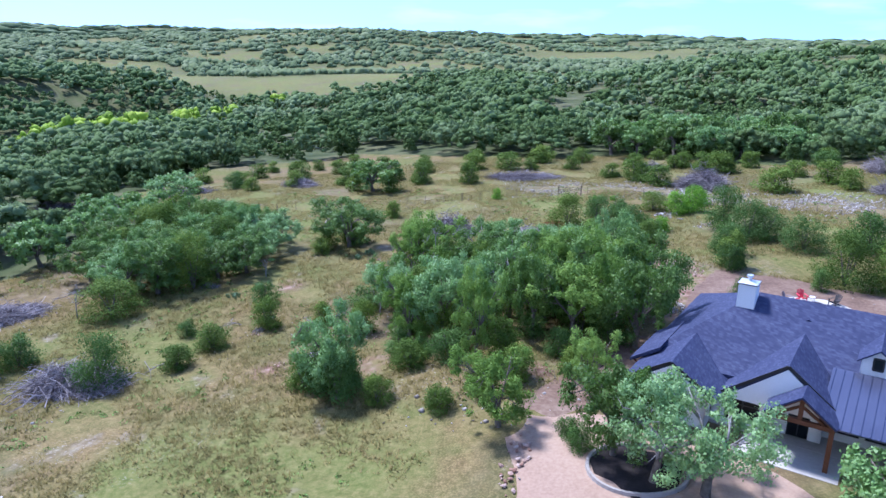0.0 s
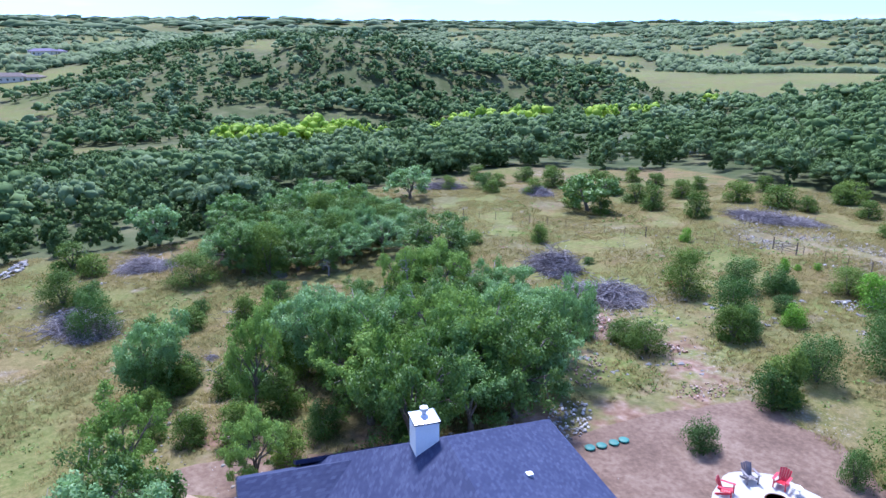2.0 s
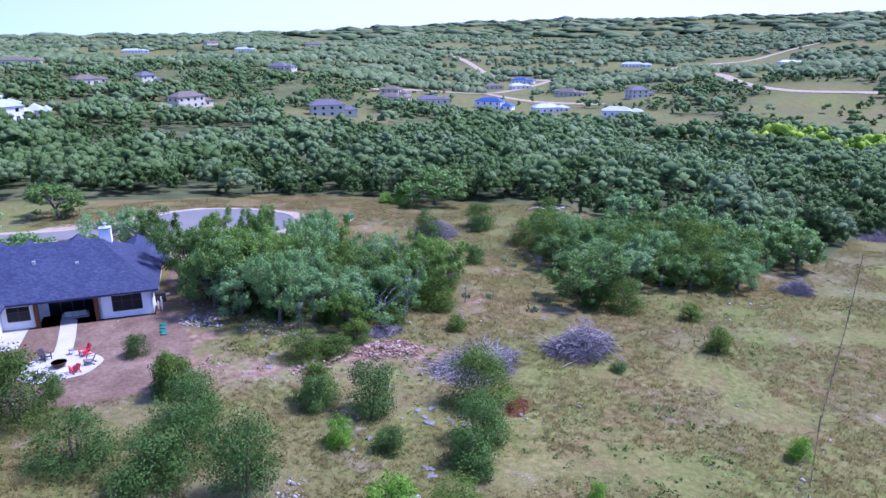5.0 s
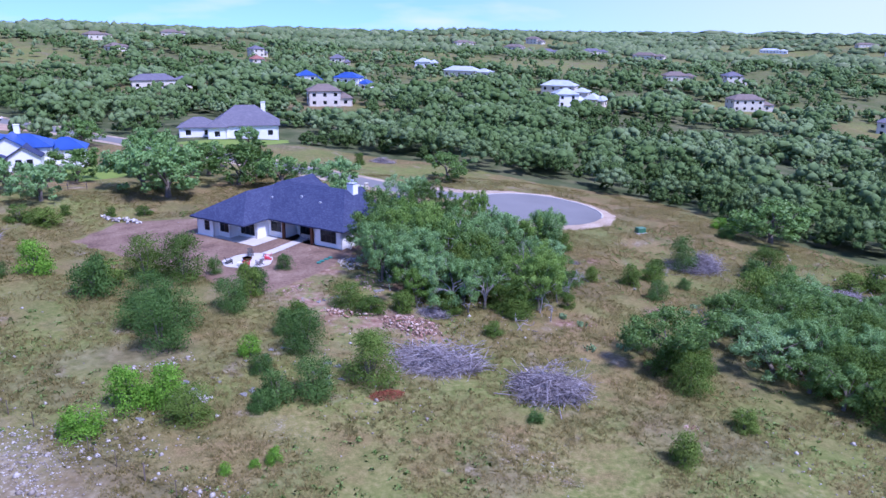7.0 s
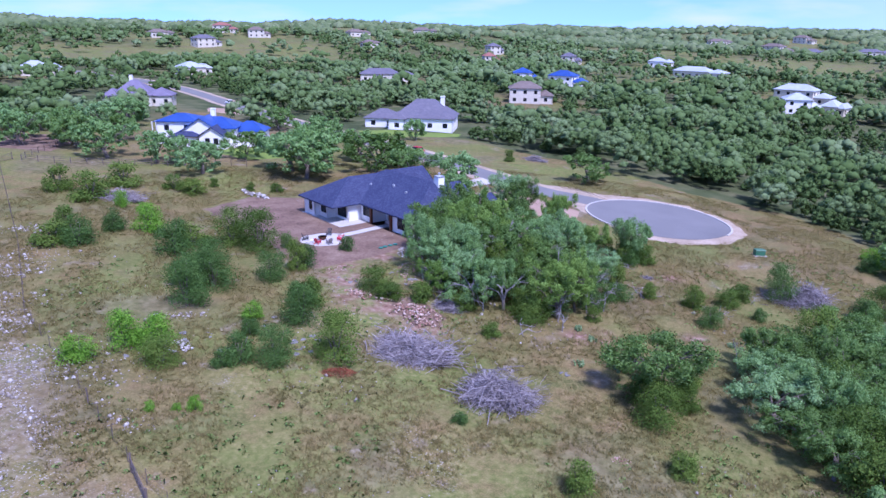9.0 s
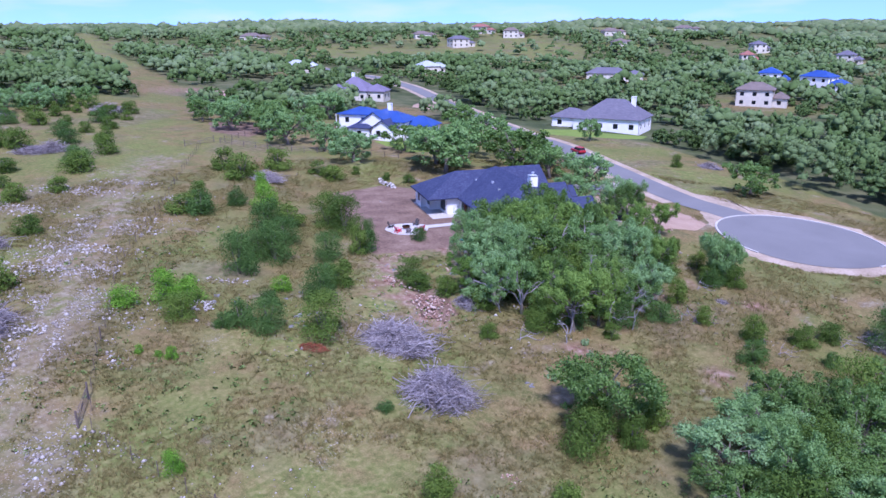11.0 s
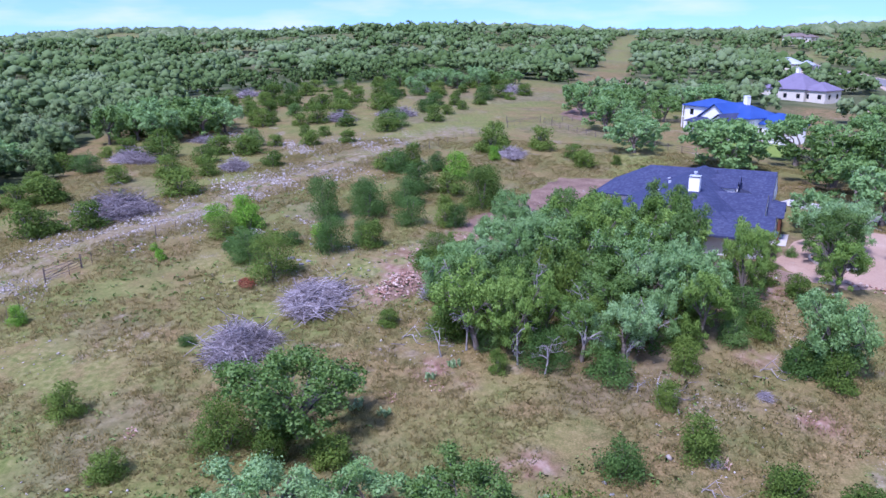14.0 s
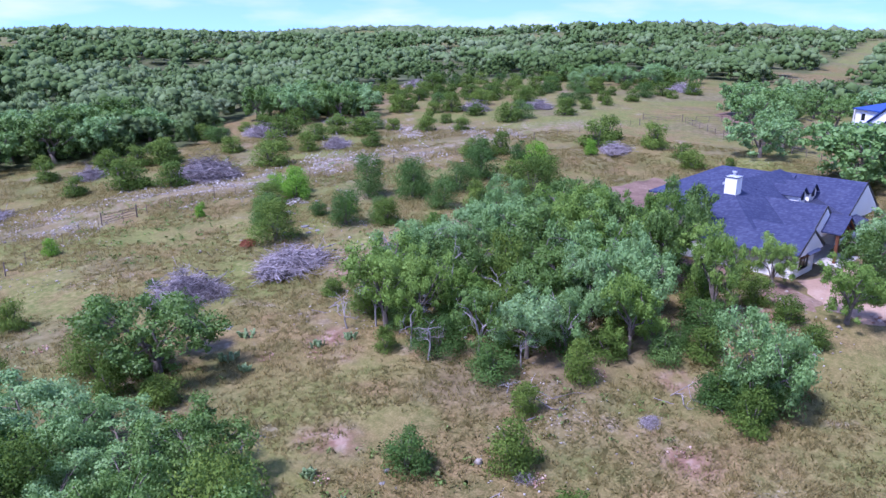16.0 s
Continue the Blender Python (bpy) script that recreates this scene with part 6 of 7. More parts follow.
sheet("bare_plot", [(-126, 190), (-110, 196), (-104, 206), (-122, 208), (-134, 202)], DRIVE_SOIL, 0.06, 3, label="cleared plot of bare reddish soil", cat="soil")


# ---- the cars on the road ----
def car(x, y, turn, paint, label, pickup=False):
    ob = tagged(new("pickup_truck" if pickup else "car"), label, "pickup" if pickup else "car", "cars on the road")
    ob.matrix_world = pose(x, y, zg(x, y) + 0.09, 0, 0, turn)
    long = 1.25 if pickup else 1.0
    sill, top = (0.45, 1.05) if pickup else (0.32, 0.92)
    body = Solid().hull([(-2.15 * long, -0.86, sill), (2.15 * long, -0.86, sill), (2.15 * long, 0.86, sill), (-2.15 * long, 0.86, sill)], [(-2.25 * long, -0.92, 0.62), (2.28 * long, -0.9, 0.6), (2.28 * long, 0.9, 0.6), (-2.25 * long, 0.92, 0.62)])
    body.hull([(-2.25 * long, -0.92, 0.62), (2.28 * long, -0.9, 0.6), (2.28 * long, 0.9, 0.6), (-2.25 * long, 0.92, 0.62)], [(-2.18 * long, -0.86, top), (2.1 * long, -0.8, top - 0.08), (2.1 * long, 0.8, top - 0.08), (-2.18 * long, 0.86, top)])
    part("body", body.made("body", paint), ob)
    b0, b1 = (-0.5, 1.35) if pickup else (-2.05, 0.95)
    cabin = part("cabin", Solid().hull([(b0, -0.8, top - 0.02), (b1, -0.8, top - 0.05), (b1, 0.8, top - 0.05), (b0, 0.8, top - 0.02)], [(b0 + 0.3, -0.64, top + 0.56), (b1 - 0.7, -0.64, top + 0.56), (b1 - 0.7, 0.64, top + 0.56), (b0 + 0.3, 0.64, top + 0.56)]).made("cabin", GLASS), ob, "dark tinted windows")
    part("car_roof", Solid().hull([(b0 + 0.24, -0.68, top + 0.53), (b1 - 0.62, -0.68, top + 0.53), (b1 - 0.62, 0.68, top + 0.53), (b0 + 0.24, 0.68, top + 0.53)], [(b0 + 0.34, -0.6, top + 0.62), (b1 - 0.74, -0.6, top + 0.62), (b1 - 0.74, 0.6, top + 0.62), (b0 + 0.34, 0.6, top + 0.62)]).made("car_roof", paint), cabin)
    if pickup:
        part("cargo_bed", Solid().box(-2.6, -0.7, -0.7, 0.7, top - 0.02, top + 0.03).made("cargo_bed", BLACK_TRIM), ob, "black open cargo bed")
    for wx in (-1.35 * long, 1.4 * long):
        for wy in (-0.83, 0.83):
            v, f = [], []
            tube(v, f, [(wx, wy - 0.1, 0.34), (wx, wy - 0.08, 0.34), (wx, wy + 0.08, 0.34), (wx, wy + 0.1, 0.34)], [0.29, 0.34, 0.34, 0.29], 16)
            f.append(tuple(range(16))[::-1])
            wheel = part("wheel", mesh_of("tyre", v, f, BLACK_TRIM), ob)
            v, f = [], []
            tube(v, f, [(wx, wy - 0.11, 0.34), (wx, wy + 0.11, 0.34)], [0.2, 0.2], 10)
            f.append(tuple(range(10))[::-1])
            part("rim", mesh_of("rim", v, f, CAP_METAL), wheel)
    for wy in (-0.6, 0.6):
        part("headlight", Solid().box(2.14 * long, 2.26 * long, wy - 0.2, wy + 0.2, top - 0.28, top - 0.14).made("headlight", CAP_METAL), ob)
        part("tail_light", Solid().box(-2.24 * long, -2.14 * long, wy - 0.12, wy + 0.12, top - 0.25, top - 0.08).made("tail_light", RED_PAINT), ob)


def utility_box():
    green = material("green_steel", [(0.03, 0.12, 0.06), (0.05, 0.17, 0.09)], 2, 0.5)
    ob = tagged(new("utility_box"), "green steel utility box on a pad in the grass", "utility box")
    ob.matrix_world = pose(34.5, 118.5, zg(34.5, 118.5), 0, 0, 20)
    part("pad", Solid().box(-0.9, 0.9, -0.8, 0.8, -0.4, 0.08).made("pad", CONCRETE), ob)
    part("cabinet", Solid().box(-0.7, 0.7, -0.55, 0.55, 0.08, 0.85).made("cabinet", green), ob)
    part("lid", Solid().hull([(-0.74, -0.6, 0.85), (0.74, -0.6, 0.85), (0.74, 0.6, 0.85), (-0.74, 0.6, 0.85)], [(-0.7, -0.5, 1.0), (0.7, -0.5, 1.0), (0.7, 0.55, 0.92), (-0.7, 0.55, 0.92)]).made("lid", green), ob)


def mailbox():
    ob = tagged(new("mailbox"), "stone mailbox pillar at the road's edge", "mailbox")
    ob.matrix_world = pose(-14.5, 139.5, zg(-14.5, 139.5), 0, 0, 30)
    part("pillar", Solid().box(-0.3, 0.3, -0.3, 0.3, -0.2, 1.3).box(-0.36, 0.36, -0.36, 0.36, 1.3, 1.38).made("pillar", CREAM), ob)
    part("letter_flap", Solid().box(-0.15, 0.15, -0.33, -0.29, 0.95, 1.15).made("letter_flap", BLACK_TRIM), ob)


car(-41.4, 163.0, 150, material("red_car_paint", [(0.3, 0.01, 0.015), (0.38, 0.015, 0.02)], 1, 0.3), "dark red estate car standing on the road")
car(-135.8, 215.6, 150, material("white_car_paint", [(0.72, 0.73, 0.74), (0.8, 0.8, 0.81)], 1, 0.3), "white pickup truck standing on the road's edge", True)
utility_box()
mailbox()


# ---- fences and gates ----
STEEL = material("rusty_steel", [(0.11, 0.085, 0.07), (0.2, 0.16, 0.14)], 3, 0.75, metal=0.2)


def along(line, step):
    """Places every step metres along a polyline."""
    out, left = [], 0.0
    for (x0, y0), (x1, y1) in zip(line, line[1:]):
        length = math.hypot(x1 - x0, y1 - y0)
        s = left
        while s < length:
            out.append((x0 + (x1 - x0) * s / length, y0 + (y1 - y0) * s / length))
            s += step
        left = s - length
    return out


def wire_fence():
    ob = tagged(new("wire_fence"), "ranch fence of thin steel posts and wire", "fence")
    post = Solid().box(-0.022, 0.022, -0.022, 0.022, -0.4, 1.3).made("fence_post", STEEL)
    stout = Solid().box(-0.045, 0.045, -0.045, 0.045, -0.4, 1.4).made("corner_post", STEEL)
    spots = along(FENCE[:-1], 3.0)
    for k, (x, y) in enumerate(spots):
        p = part("fence_post" if k % 10 else "corner_post", post if k % 10 else stout, ob)
        p.matrix_world = pose(x, y, zg(x, y), 0, 0, 13 * k)
    for h in (0.25, 0.6, 0.95, 1.25):
        v, f = [], []
        tube(v, f, [(x, y, zg(x, y) + h) for x, y in spots], [0.006] * len(spots), 3)
        part("wire", mesh_of("wire", v, f, STEEL), ob)


def field_gate(p, q, label):
    """A low gate of steel tube between two posts."""
    ob = tagged(new("field_gate"), label, "gate", "steel field gates")
    z = zg(*p)
    a, b = Vector((*p, z)), Vector((*q, zg(*q)))
    for e in (a, b):
        v, f = [], []
        tube(v, f, [e - Vector((0, 0, 0.4)), e + Vector((0, 0, 1.55))], [0.08, 0.08], 7)
        part("gate_post", mesh_of("gate_post", v, f, STEEL), ob)
    up = Vector((0, 0, 1))
    for k, h in enumerate((0.25, 0.55, 0.85, 1.2)):
        v, f = [], []
        tube(v, f, [a + up * h, b + up * h], [0.03, 0.03], 5)
        part("rail", mesh_of("rail", v, f, STEEL), ob)
    v, f = [], []
    tube(v, f, [a + up * 0.25, b + up * 1.2], [0.025, 0.025], 5)
    part("brace", mesh_of("brace", v, f, STEEL), ob)


wire_fence()
field_gate((-5.2, 35.4), (-8.6, 37.6), "rusty tubular steel gate in the ranch fence")
field_gate((-97.6, 93.6), (-99.4, 101.6), "long tubular steel gate across the cleared lane")


def rail_fence():
    """Dark pipe fence of the neighbour's paddock."""
    ob = tagged(new("rail_fence"), "dark pipe rail fence round the neighbour's paddock", "fence")
    line = [(-62, 124), (-78, 112), (-98, 102), (-112, 128)]
    spots = along(line, 3.0)
    post = Solid().box(-0.05, 0.05, -0.05, 0.05, -0.3, 1.3).made("rail_post", STEEL)
    for x, y in spots:
        part("rail_post", post, ob).matrix_world = pose(x, y, zg(x, y))
    for h in (0.5, 0.9, 1.25):
        v, f = [], []
        tube(v, f, [(x, y, zg(x, y) + h) for x, y in spots], [0.035] * len(spots), 4)
        part("rail", mesh_of("rail", v, f, STEEL), ob)


rail_fence()


# ---- brush piles ----
def stick(rng, c, a, tilt, length, r, bend=0.25):
    d = np.array([math.cos(a) * math.cos(tilt), math.sin(a) * math.cos(tilt), math.sin(tilt)])
    pts = [c + d * length * s + rng.normal(size=3) * length * bend * 0.12 for s in (-0.5, -0.15, 0.2, 0.5)]
    return [tuple(p) for p in pts], [r, r * 0.85, r * 0.6, r * 0.3]


def heap_height(x, y):
    return max(0.0, 1 - (x * x + y * y)) ** 0.75


def twig_mesh(seed, count=1250):
    """Bare branches thrown on one another in a few uneven heaps, about 10 m long, 7 m deep and 2.4 m high."""
    rng = np.random.default_rng(seed)
    v, f = [], []
    heaps = [(rng.uniform(-2.9, 2.9), rng.uniform(-1.5, 1.5), rng.uniform(1.5, 2.6), rng.uniform(0.9, 2.2), rng.uniform(0, 6.28)) for _ in range(5)]
    heaps.append((rng.uniform(-1, 1), rng.uniform(-0.5, 0.5), 2.0, 3.0, rng.uniform(0, 6.28)))
    for k in range(count):
        hx, hy, hr, ht, way = heaps[k % 6]
        rr, a = math.sqrt(rng.random()), rng.uniform(0, 2 * math.pi)
        z = (1 - rr) ** 0.8 * ht * rng.uniform(0.2, 1.0) + 0.1
        turn = way + rng.normal(0, 0.7) if rng.random() < 0.6 else a + rng.normal(0, 0.4)
        length = rng.uniform(0.9, 3.6) * (1.25 - 0.5 * rng.random())
        pts, rad = stick(rng, np.array([hx + rr * math.cos(a) * hr, hy + rr * math.sin(a) * hr * 0.85, z]), turn, rng.normal(0, 0.22) - 0.12 * rr, length, rng.uniform(0.012, 0.038), 0.6)
        tube(v, f, [(p[0], p[1], max(p[2], 0.02)) for p in pts], rad, 3)
        base = np.array(pts[2])
        p2, r2 = stick(rng, base, turn + rng.normal(0, 0.8), rng.normal(0.2, 0.35), rng.uniform(0.5, 1.4), rng.uniform(0.01, 0.02))
        tube(v, f, [(p[0], p[1], max(p[2], 0.02)) for p in p2], r2, 3)
    return mesh_of("twigs", v, f, DEADWOOD)


TWIGS = [twig_mesh(s) for s in (301, 302, 303, 304)]
_br = np.random.default_rng(310)


def branch_mesh():
    v, f = [], []
    pts, rad = stick(_br, np.zeros(3), 0.0, 0.05, _br.uniform(3, 5), _br.uniform(0.03, 0.06), 0.9)
    tube(v, f, pts, rad, 6)
    for k in range(4):
        b = np.array(pts[1 + k % 3])
        p2, r2 = stick(_br, b, _br.uniform(-0.9, 0.9), _br.uniform(-0.2, 0.6), _br.uniform(0.9, 2.2), 0.045)
        tube(v, f, [tuple(b)] + p2[2:], [0.026, 0.018, 0.008], 5)
    return mesh_of("branch", v, f, DEADWOOD, True)


BRANCHES = [branch_mesh() for _ in range(7)]


def brush_pile(x, y, wide, deep, tall, turn, branches, seed):
    """A mound of cut branches: loose big ones on a tangle of twigs."""
    rng = random.Random(seed)
    ob = tagged(new("brush_pile"), "heap of cut grey branches drying in the grass", "brush pile", "brush piles")
    ob.matrix_world = pose(x, y, zg(x, y) - 0.05, 0, 0, turn)
    tw = tagged(part("twig_tangle", TWIGS[seed % 4], ob), kind="stuff")
    tw.matrix_local = Matrix.Diagonal((wide / 8.6, deep / 5.8, tall / 2.3, 1))
    for k in range(branches):
        rr, a = math.sqrt(rng.random()) * 0.85, rng.uniform(0, 6.28)
        ux, uy = rr * math.cos(a), rr * math.sin(a)
        p = part("branch", BRANCHES[k % 7], ob)
        s = min(1.0, wide / 7) * rng.uniform(0.7, 1.05)
        p.matrix_local = pose(ux * wide * 0.42, uy * deep * 0.42, heap_height(ux, uy) * tall * 0.5 + 0.12, rng.uniform(0, 360), rng.uniform(-9, 9), rng.gauss(30, 50)) @ Matrix.Diagonal((s, s, s, 1))


for _k, (_x, _y, _w, _d, _h, _t, _n) in enumerate([(1.4, 64.2, 11, 6.6, 2.0, 15, 44), (11.5, 58.8, 7.4, 5.6, 2.7, -10, 40), (39.5, 103.2, 9.5, 7, 2.2, 20, 34), (-29, 34.2, 12, 8, 3.4, 40, 44), (-61, 90.6, 10, 5, 1.6, 15, 20),
                                                   (-62, 23.4, 11.5, 6, 2.4, 60, 22), (-53.5, 43.4, 8, 5, 2.0, 20, 16), (0.5, 20.8, 16, 5, 1.7, 0, 26), (43.5, 18.5, 9, 5, 1.6, 0, 14), (65.5, 20.5, 13, 6, 1.8, 20, 18)]):
    brush_pile(_x, _y, _w, _d, _h, _t, _n, _k)
for _k, (_x, _y, _w, _d, _h, _t, _n) in enumerate([(-160, 21, 13, 7, 2.4, 0, 8), (-103, 55, 9, 7, 2.2, 30, 10), (-108, 70, 12, 7, 2.2, 70, 10), (-156, 75, 10, 6, 2.0, 0, 6), (-156, 103, 14, 8, 2.4, 40, 8), (-24, 16.5, 5.6, 4, 1.8, 0, 14),
                                                   (88, 29, 9, 5, 1.6, 0, 6), (54.3, 89, 9, 6, 1.7, 10, 16), (-14.5, 176, 7, 4, 1.4, 0, 6), (47.5, 49.6, 4.4, 4, 1.8, 0, 12), (94, 50, 9, 5, 1.6, 0, 5), (0.9, 75.2, 4.6, 2.4, 1.1, -20, 10), (20, 98.4, 1.8, 1.4, 0.4, 30, 4), (26.9, 91.9, 1.5, 1.2, 0.35, 70, 3), (36.6, 80.2, 2.6, 1.6, 0.6, 0, 5), (-81, 31, 8, 5, 1.5, 50, 8)]):
    brush_pile(_x, _y, _w, _d, _h, _t, _n, 20 + _k)


def dead_limb(x, y, turn, s):
    ob = tagged(new("dead_limb"), "fallen bleached limb lying in the grass", "dead branch", "fallen limbs")
    ob.matrix_world = pose(x, y, zg(x, y) + 0.12, 0, 0, turn)
    for k in range(3):
        p = part("branch", BRANCHES[(k * 3) % 7], ob)
        p.matrix_local = pose(0.3 * k, 0.2 * k, 0.1 * k, 60 * k, -6 - 5 * k, 55 * k) @ Matrix.Diagonal((s, s, s, 1))


for _x, _y, _t, _s in [(10.5, 73, 30, 0.8), (20.2, 91.4, 80, 0.9), (29.8, 90.5, 10, 0.6), (33.5, 98.8, 50, 0.7), (13.5, 60.5, 0, 0.6), (50.5, 83, 20, 1.0), (-1, 77, 60, 0.8), (17, 100, 15, 0.7)]:
    dead_limb(_x, _y, _t, _s)


# ---- stones ----
def stone_mesh(seed):
    rng = random.Random(seed)
    bm = bmesh.new()
    bmesh.ops.create_icosphere(bm, subdivisions=1, radius=0.5)
    for vv in bm.verts:
        vv.co = Vector((vv.co.x * 1.2, vv.co.y, vv.co.z * 0.65)) * rng.uniform(0.72, 1.18)
    me = bpy.data.meshes.new("stone")
    bm.to_mesh(me)
    bm.free()
    return me


RED_STONE = material("reddish_stone", [(0.24, 0.13, 0.09), (0.35, 0.22, 0.165), (0.5, 0.4, 0.33)], 1.2, 0.9, obj=0.6)
PALE_STONE = material("pale_stone", [(0.22, 0.19, 0.165), (0.36, 0.33, 0.3), (0.55, 0.52, 0.49)], 1.2, 0.9, obj=0.6)
STONES = {}
for _n, _m in (("red", RED_STONE), ("pale", PALE_STONE)):
    STONES[_n] = []
    for _s in range(5):
        _me = stone_mesh(_s)
        _me.materials.append(_m)
        STONES[_n].append(_me)


def rock_pile(x, y, wide, deep, tall, turn, count, look, label, seed, smin=0.25, smax=0.6):
    rng = random.Random(seed)
    ob = tagged(new("rock_pile"), label, "rock pile", "rock piles")
    ob.matrix_world = pose(x, y, zg(x, y), 0, 0, turn)
    for k in range(count):
        rr, a = math.sqrt(rng.random()), rng.uniform(0, 6.28)
        ux, uy = rr * math.cos(a), rr * math.sin(a)
        s = rng.uniform(smin, smax)
        wx, wy = (ob.matrix_world @ Vector((ux * wide / 2, uy * deep / 2, 0))).xy
        p = part("stone", STONES[look][k % 5], ob)
        p.matrix_local = pose(ux * wide / 2, uy * deep / 2, zg(wx, wy) - zg(x, y) + heap_height(ux, uy) * tall * rng.uniform(0.5, 1) + s * 0.15, rng.uniform(-30, 30), rng.uniform(-30, 30), rng.uniform(0, 360)) @ Matrix.Diagonal((s, s, s, 1))


sheet("turned_soil", [(-6, 74.5), (-4.5, 71), (-1, 69.4), (2, 70.2), (1.6, 73), (-1.5, 74.4), (-4, 76)], YARD_SOIL, 0.04, 0.8, "patch of turned reddish soil under broken stone", "soil")
rock_pile(-1.6, 71.7, 6.8, 4.2, 0.5, -25, 290, "red", "heap of reddish broken limestone", 1, 0.1, 0.34)
rock_pile(-8.6, 73.4, 6, 2.2, 0.25, 0, 70, "red", "strip of broken reddish limestone on turned soil", 2, 0.15, 0.4)
rock_pile(-10.6, 89.2, 3.0, 5.4, 0.16, 20, 170, "pale", "rubble of white limestone beside the yard", 3, 0.06, 0.3)
rock_pile(-7.0, 82.4, 4.2, 7.0, 0.12, 20, 130, "red", "loose limestone rubble on red soil beside the grove", 9, 0.06, 0.26)
rock_pile(-15.4, 79.4, 4.4, 2.6, 0.08, 60, 110, "red", "thin scatter of broken stone on red soil", 10, 0.05, 0.2)
rock_pile(-18.6, 53.6, 3.6, 2.4, 0.3, 10, 60, "pale", "small heap of pale limestone in the grass", 4, 0.12, 0.36)
rock_pile(-25, 37.5, 6, 3, 0.3, 40, 80, "pale", "pale limestone rubble beside the brush pile", 5, 0.1, 0.32)
rock_pile(3.6, 115.6, 6, 1.6, 0.15, 80, 36, "red", "broken limestone at the edge of the drive", 6, 0.12, 0.36)
rock_pile(-49, 108.6, 9, 1.6, 0.35, -20, 40, "pale", "row of pale boulders along the yard's edge", 7, 0.3, 0.8)
rock_pile(68, 100, 9, 2, 0.4, -35, 50, "pale", "row of pale limestone rubble before the woods", 8, 0.3, 0.7)


def outcrop_mesh(seed):
    """A flat slab of weathered limestone that just clears the soil."""
    rng = random.Random(seed)
    bm = bmesh.new()
    bmesh.ops.create_icosphere(bm, subdivisions=2, radius=0.5)
    for vv in bm.verts:
        k = 1 + 0.28 * math.sin(3 * math.atan2(vv.co.y, vv.co.x) + seed) + rng.uniform(-0.12, 0.12)
        vv.co = Vector((vv.co.x * k, vv.co.y * 0.72 * k, max(-0.1, min(0.11, vv.co.z * 0.5)) + rng.uniform(-0.02, 0.02)))
    me = bpy.data.meshes.new("outcrop")
    bm.to_mesh(me)
    bm.free()
    me.materials.append(OUTCROP)
    return me


OUTCROP = material("weathered_limestone", [(0.1, 0.098, 0.098), (0.19, 0.185, 0.182), (0.31, 0.3, 0.29)], 1.6, 0.95, bump=0.03, fine=9)
OUTCROPS = [outcrop_mesh(s) for s in range(4)]
_out = random.Random(77)
for _x, _y, _s in [(-6.3, 79.1, 1.5), (-11.1, 78.2, 1.1), (-12.3, 76.6, 0.9), (-14, 76.8, 0.8), (-8.2, 59.3, 1.4), (-14.2, 63.4, 1.2), (-14.9, 55.5, 1.1), (-15.2, 60, 0.9), (-19, 55.8, 1.3), (-9, 60.8, 1.2), (-12.3, 66.5, 0.8),
                   (-7.4, 58.2, 0.9), (-17.5, 57.5, 0.8), (-9.5, 80.5, 0.8), (29.6, 84.6, 0.8), (16.2, 66.4, 1.0), (-21, 50.5, 0.8)]:
    for _k in range(3):
        _px, _py, _z = _x + _out.gauss(0, 0.7), _y + _out.gauss(0, 0.7), _s * _out.uniform(0.25, 0.75)
        _o = tagged(new("limestone_slab", OUTCROPS[_out.randrange(4)]), "flat grey limestone slab level with the soil", "rock", "limestone slabs")
        _o.matrix_world = pose(_px, _py, zg(_px, _py) + 0.0, _out.uniform(-5, 5), _out.uniform(-5, 5), _out.uniform(0, 360)) @ Matrix.Diagonal((_z, _z, _z, 1))
for _k, (_x, _y, _w) in enumerate([(19.3, 71.6, 1.8), (17.8, 74.6, 2.2), (30.5, 81.4, 1.6), (22.4, 100, 1.8), (26.8, 92.6, 1.4), (22.6, 54.6, 1.6), (15, 94.4, 2.4)]):
    rock_pile(_x, _y, _w, _w * 0.6, 0.05, 40 * _k, 34, "red", "thin scatter of pinkish stone chips in dry grass", 30 + _k, 0.05, 0.18)


STONE_DRIFTS = [(-40, 46, 7, 4, 440), (-44, 52.5, 6, 3, 330), (-72, 50, 10, 4, 660), (-74, 62, 7, 5, 495), (-74, 70, 5, 3, 220), (-85, 37, 8, 4, 495), (-59, 72, 4, 3, 137), (-29, 37.4, 5, 3, 275), (-237, 129, 7, 3, 275), (-22.9, 59.2, 2, 1.5, 66)]


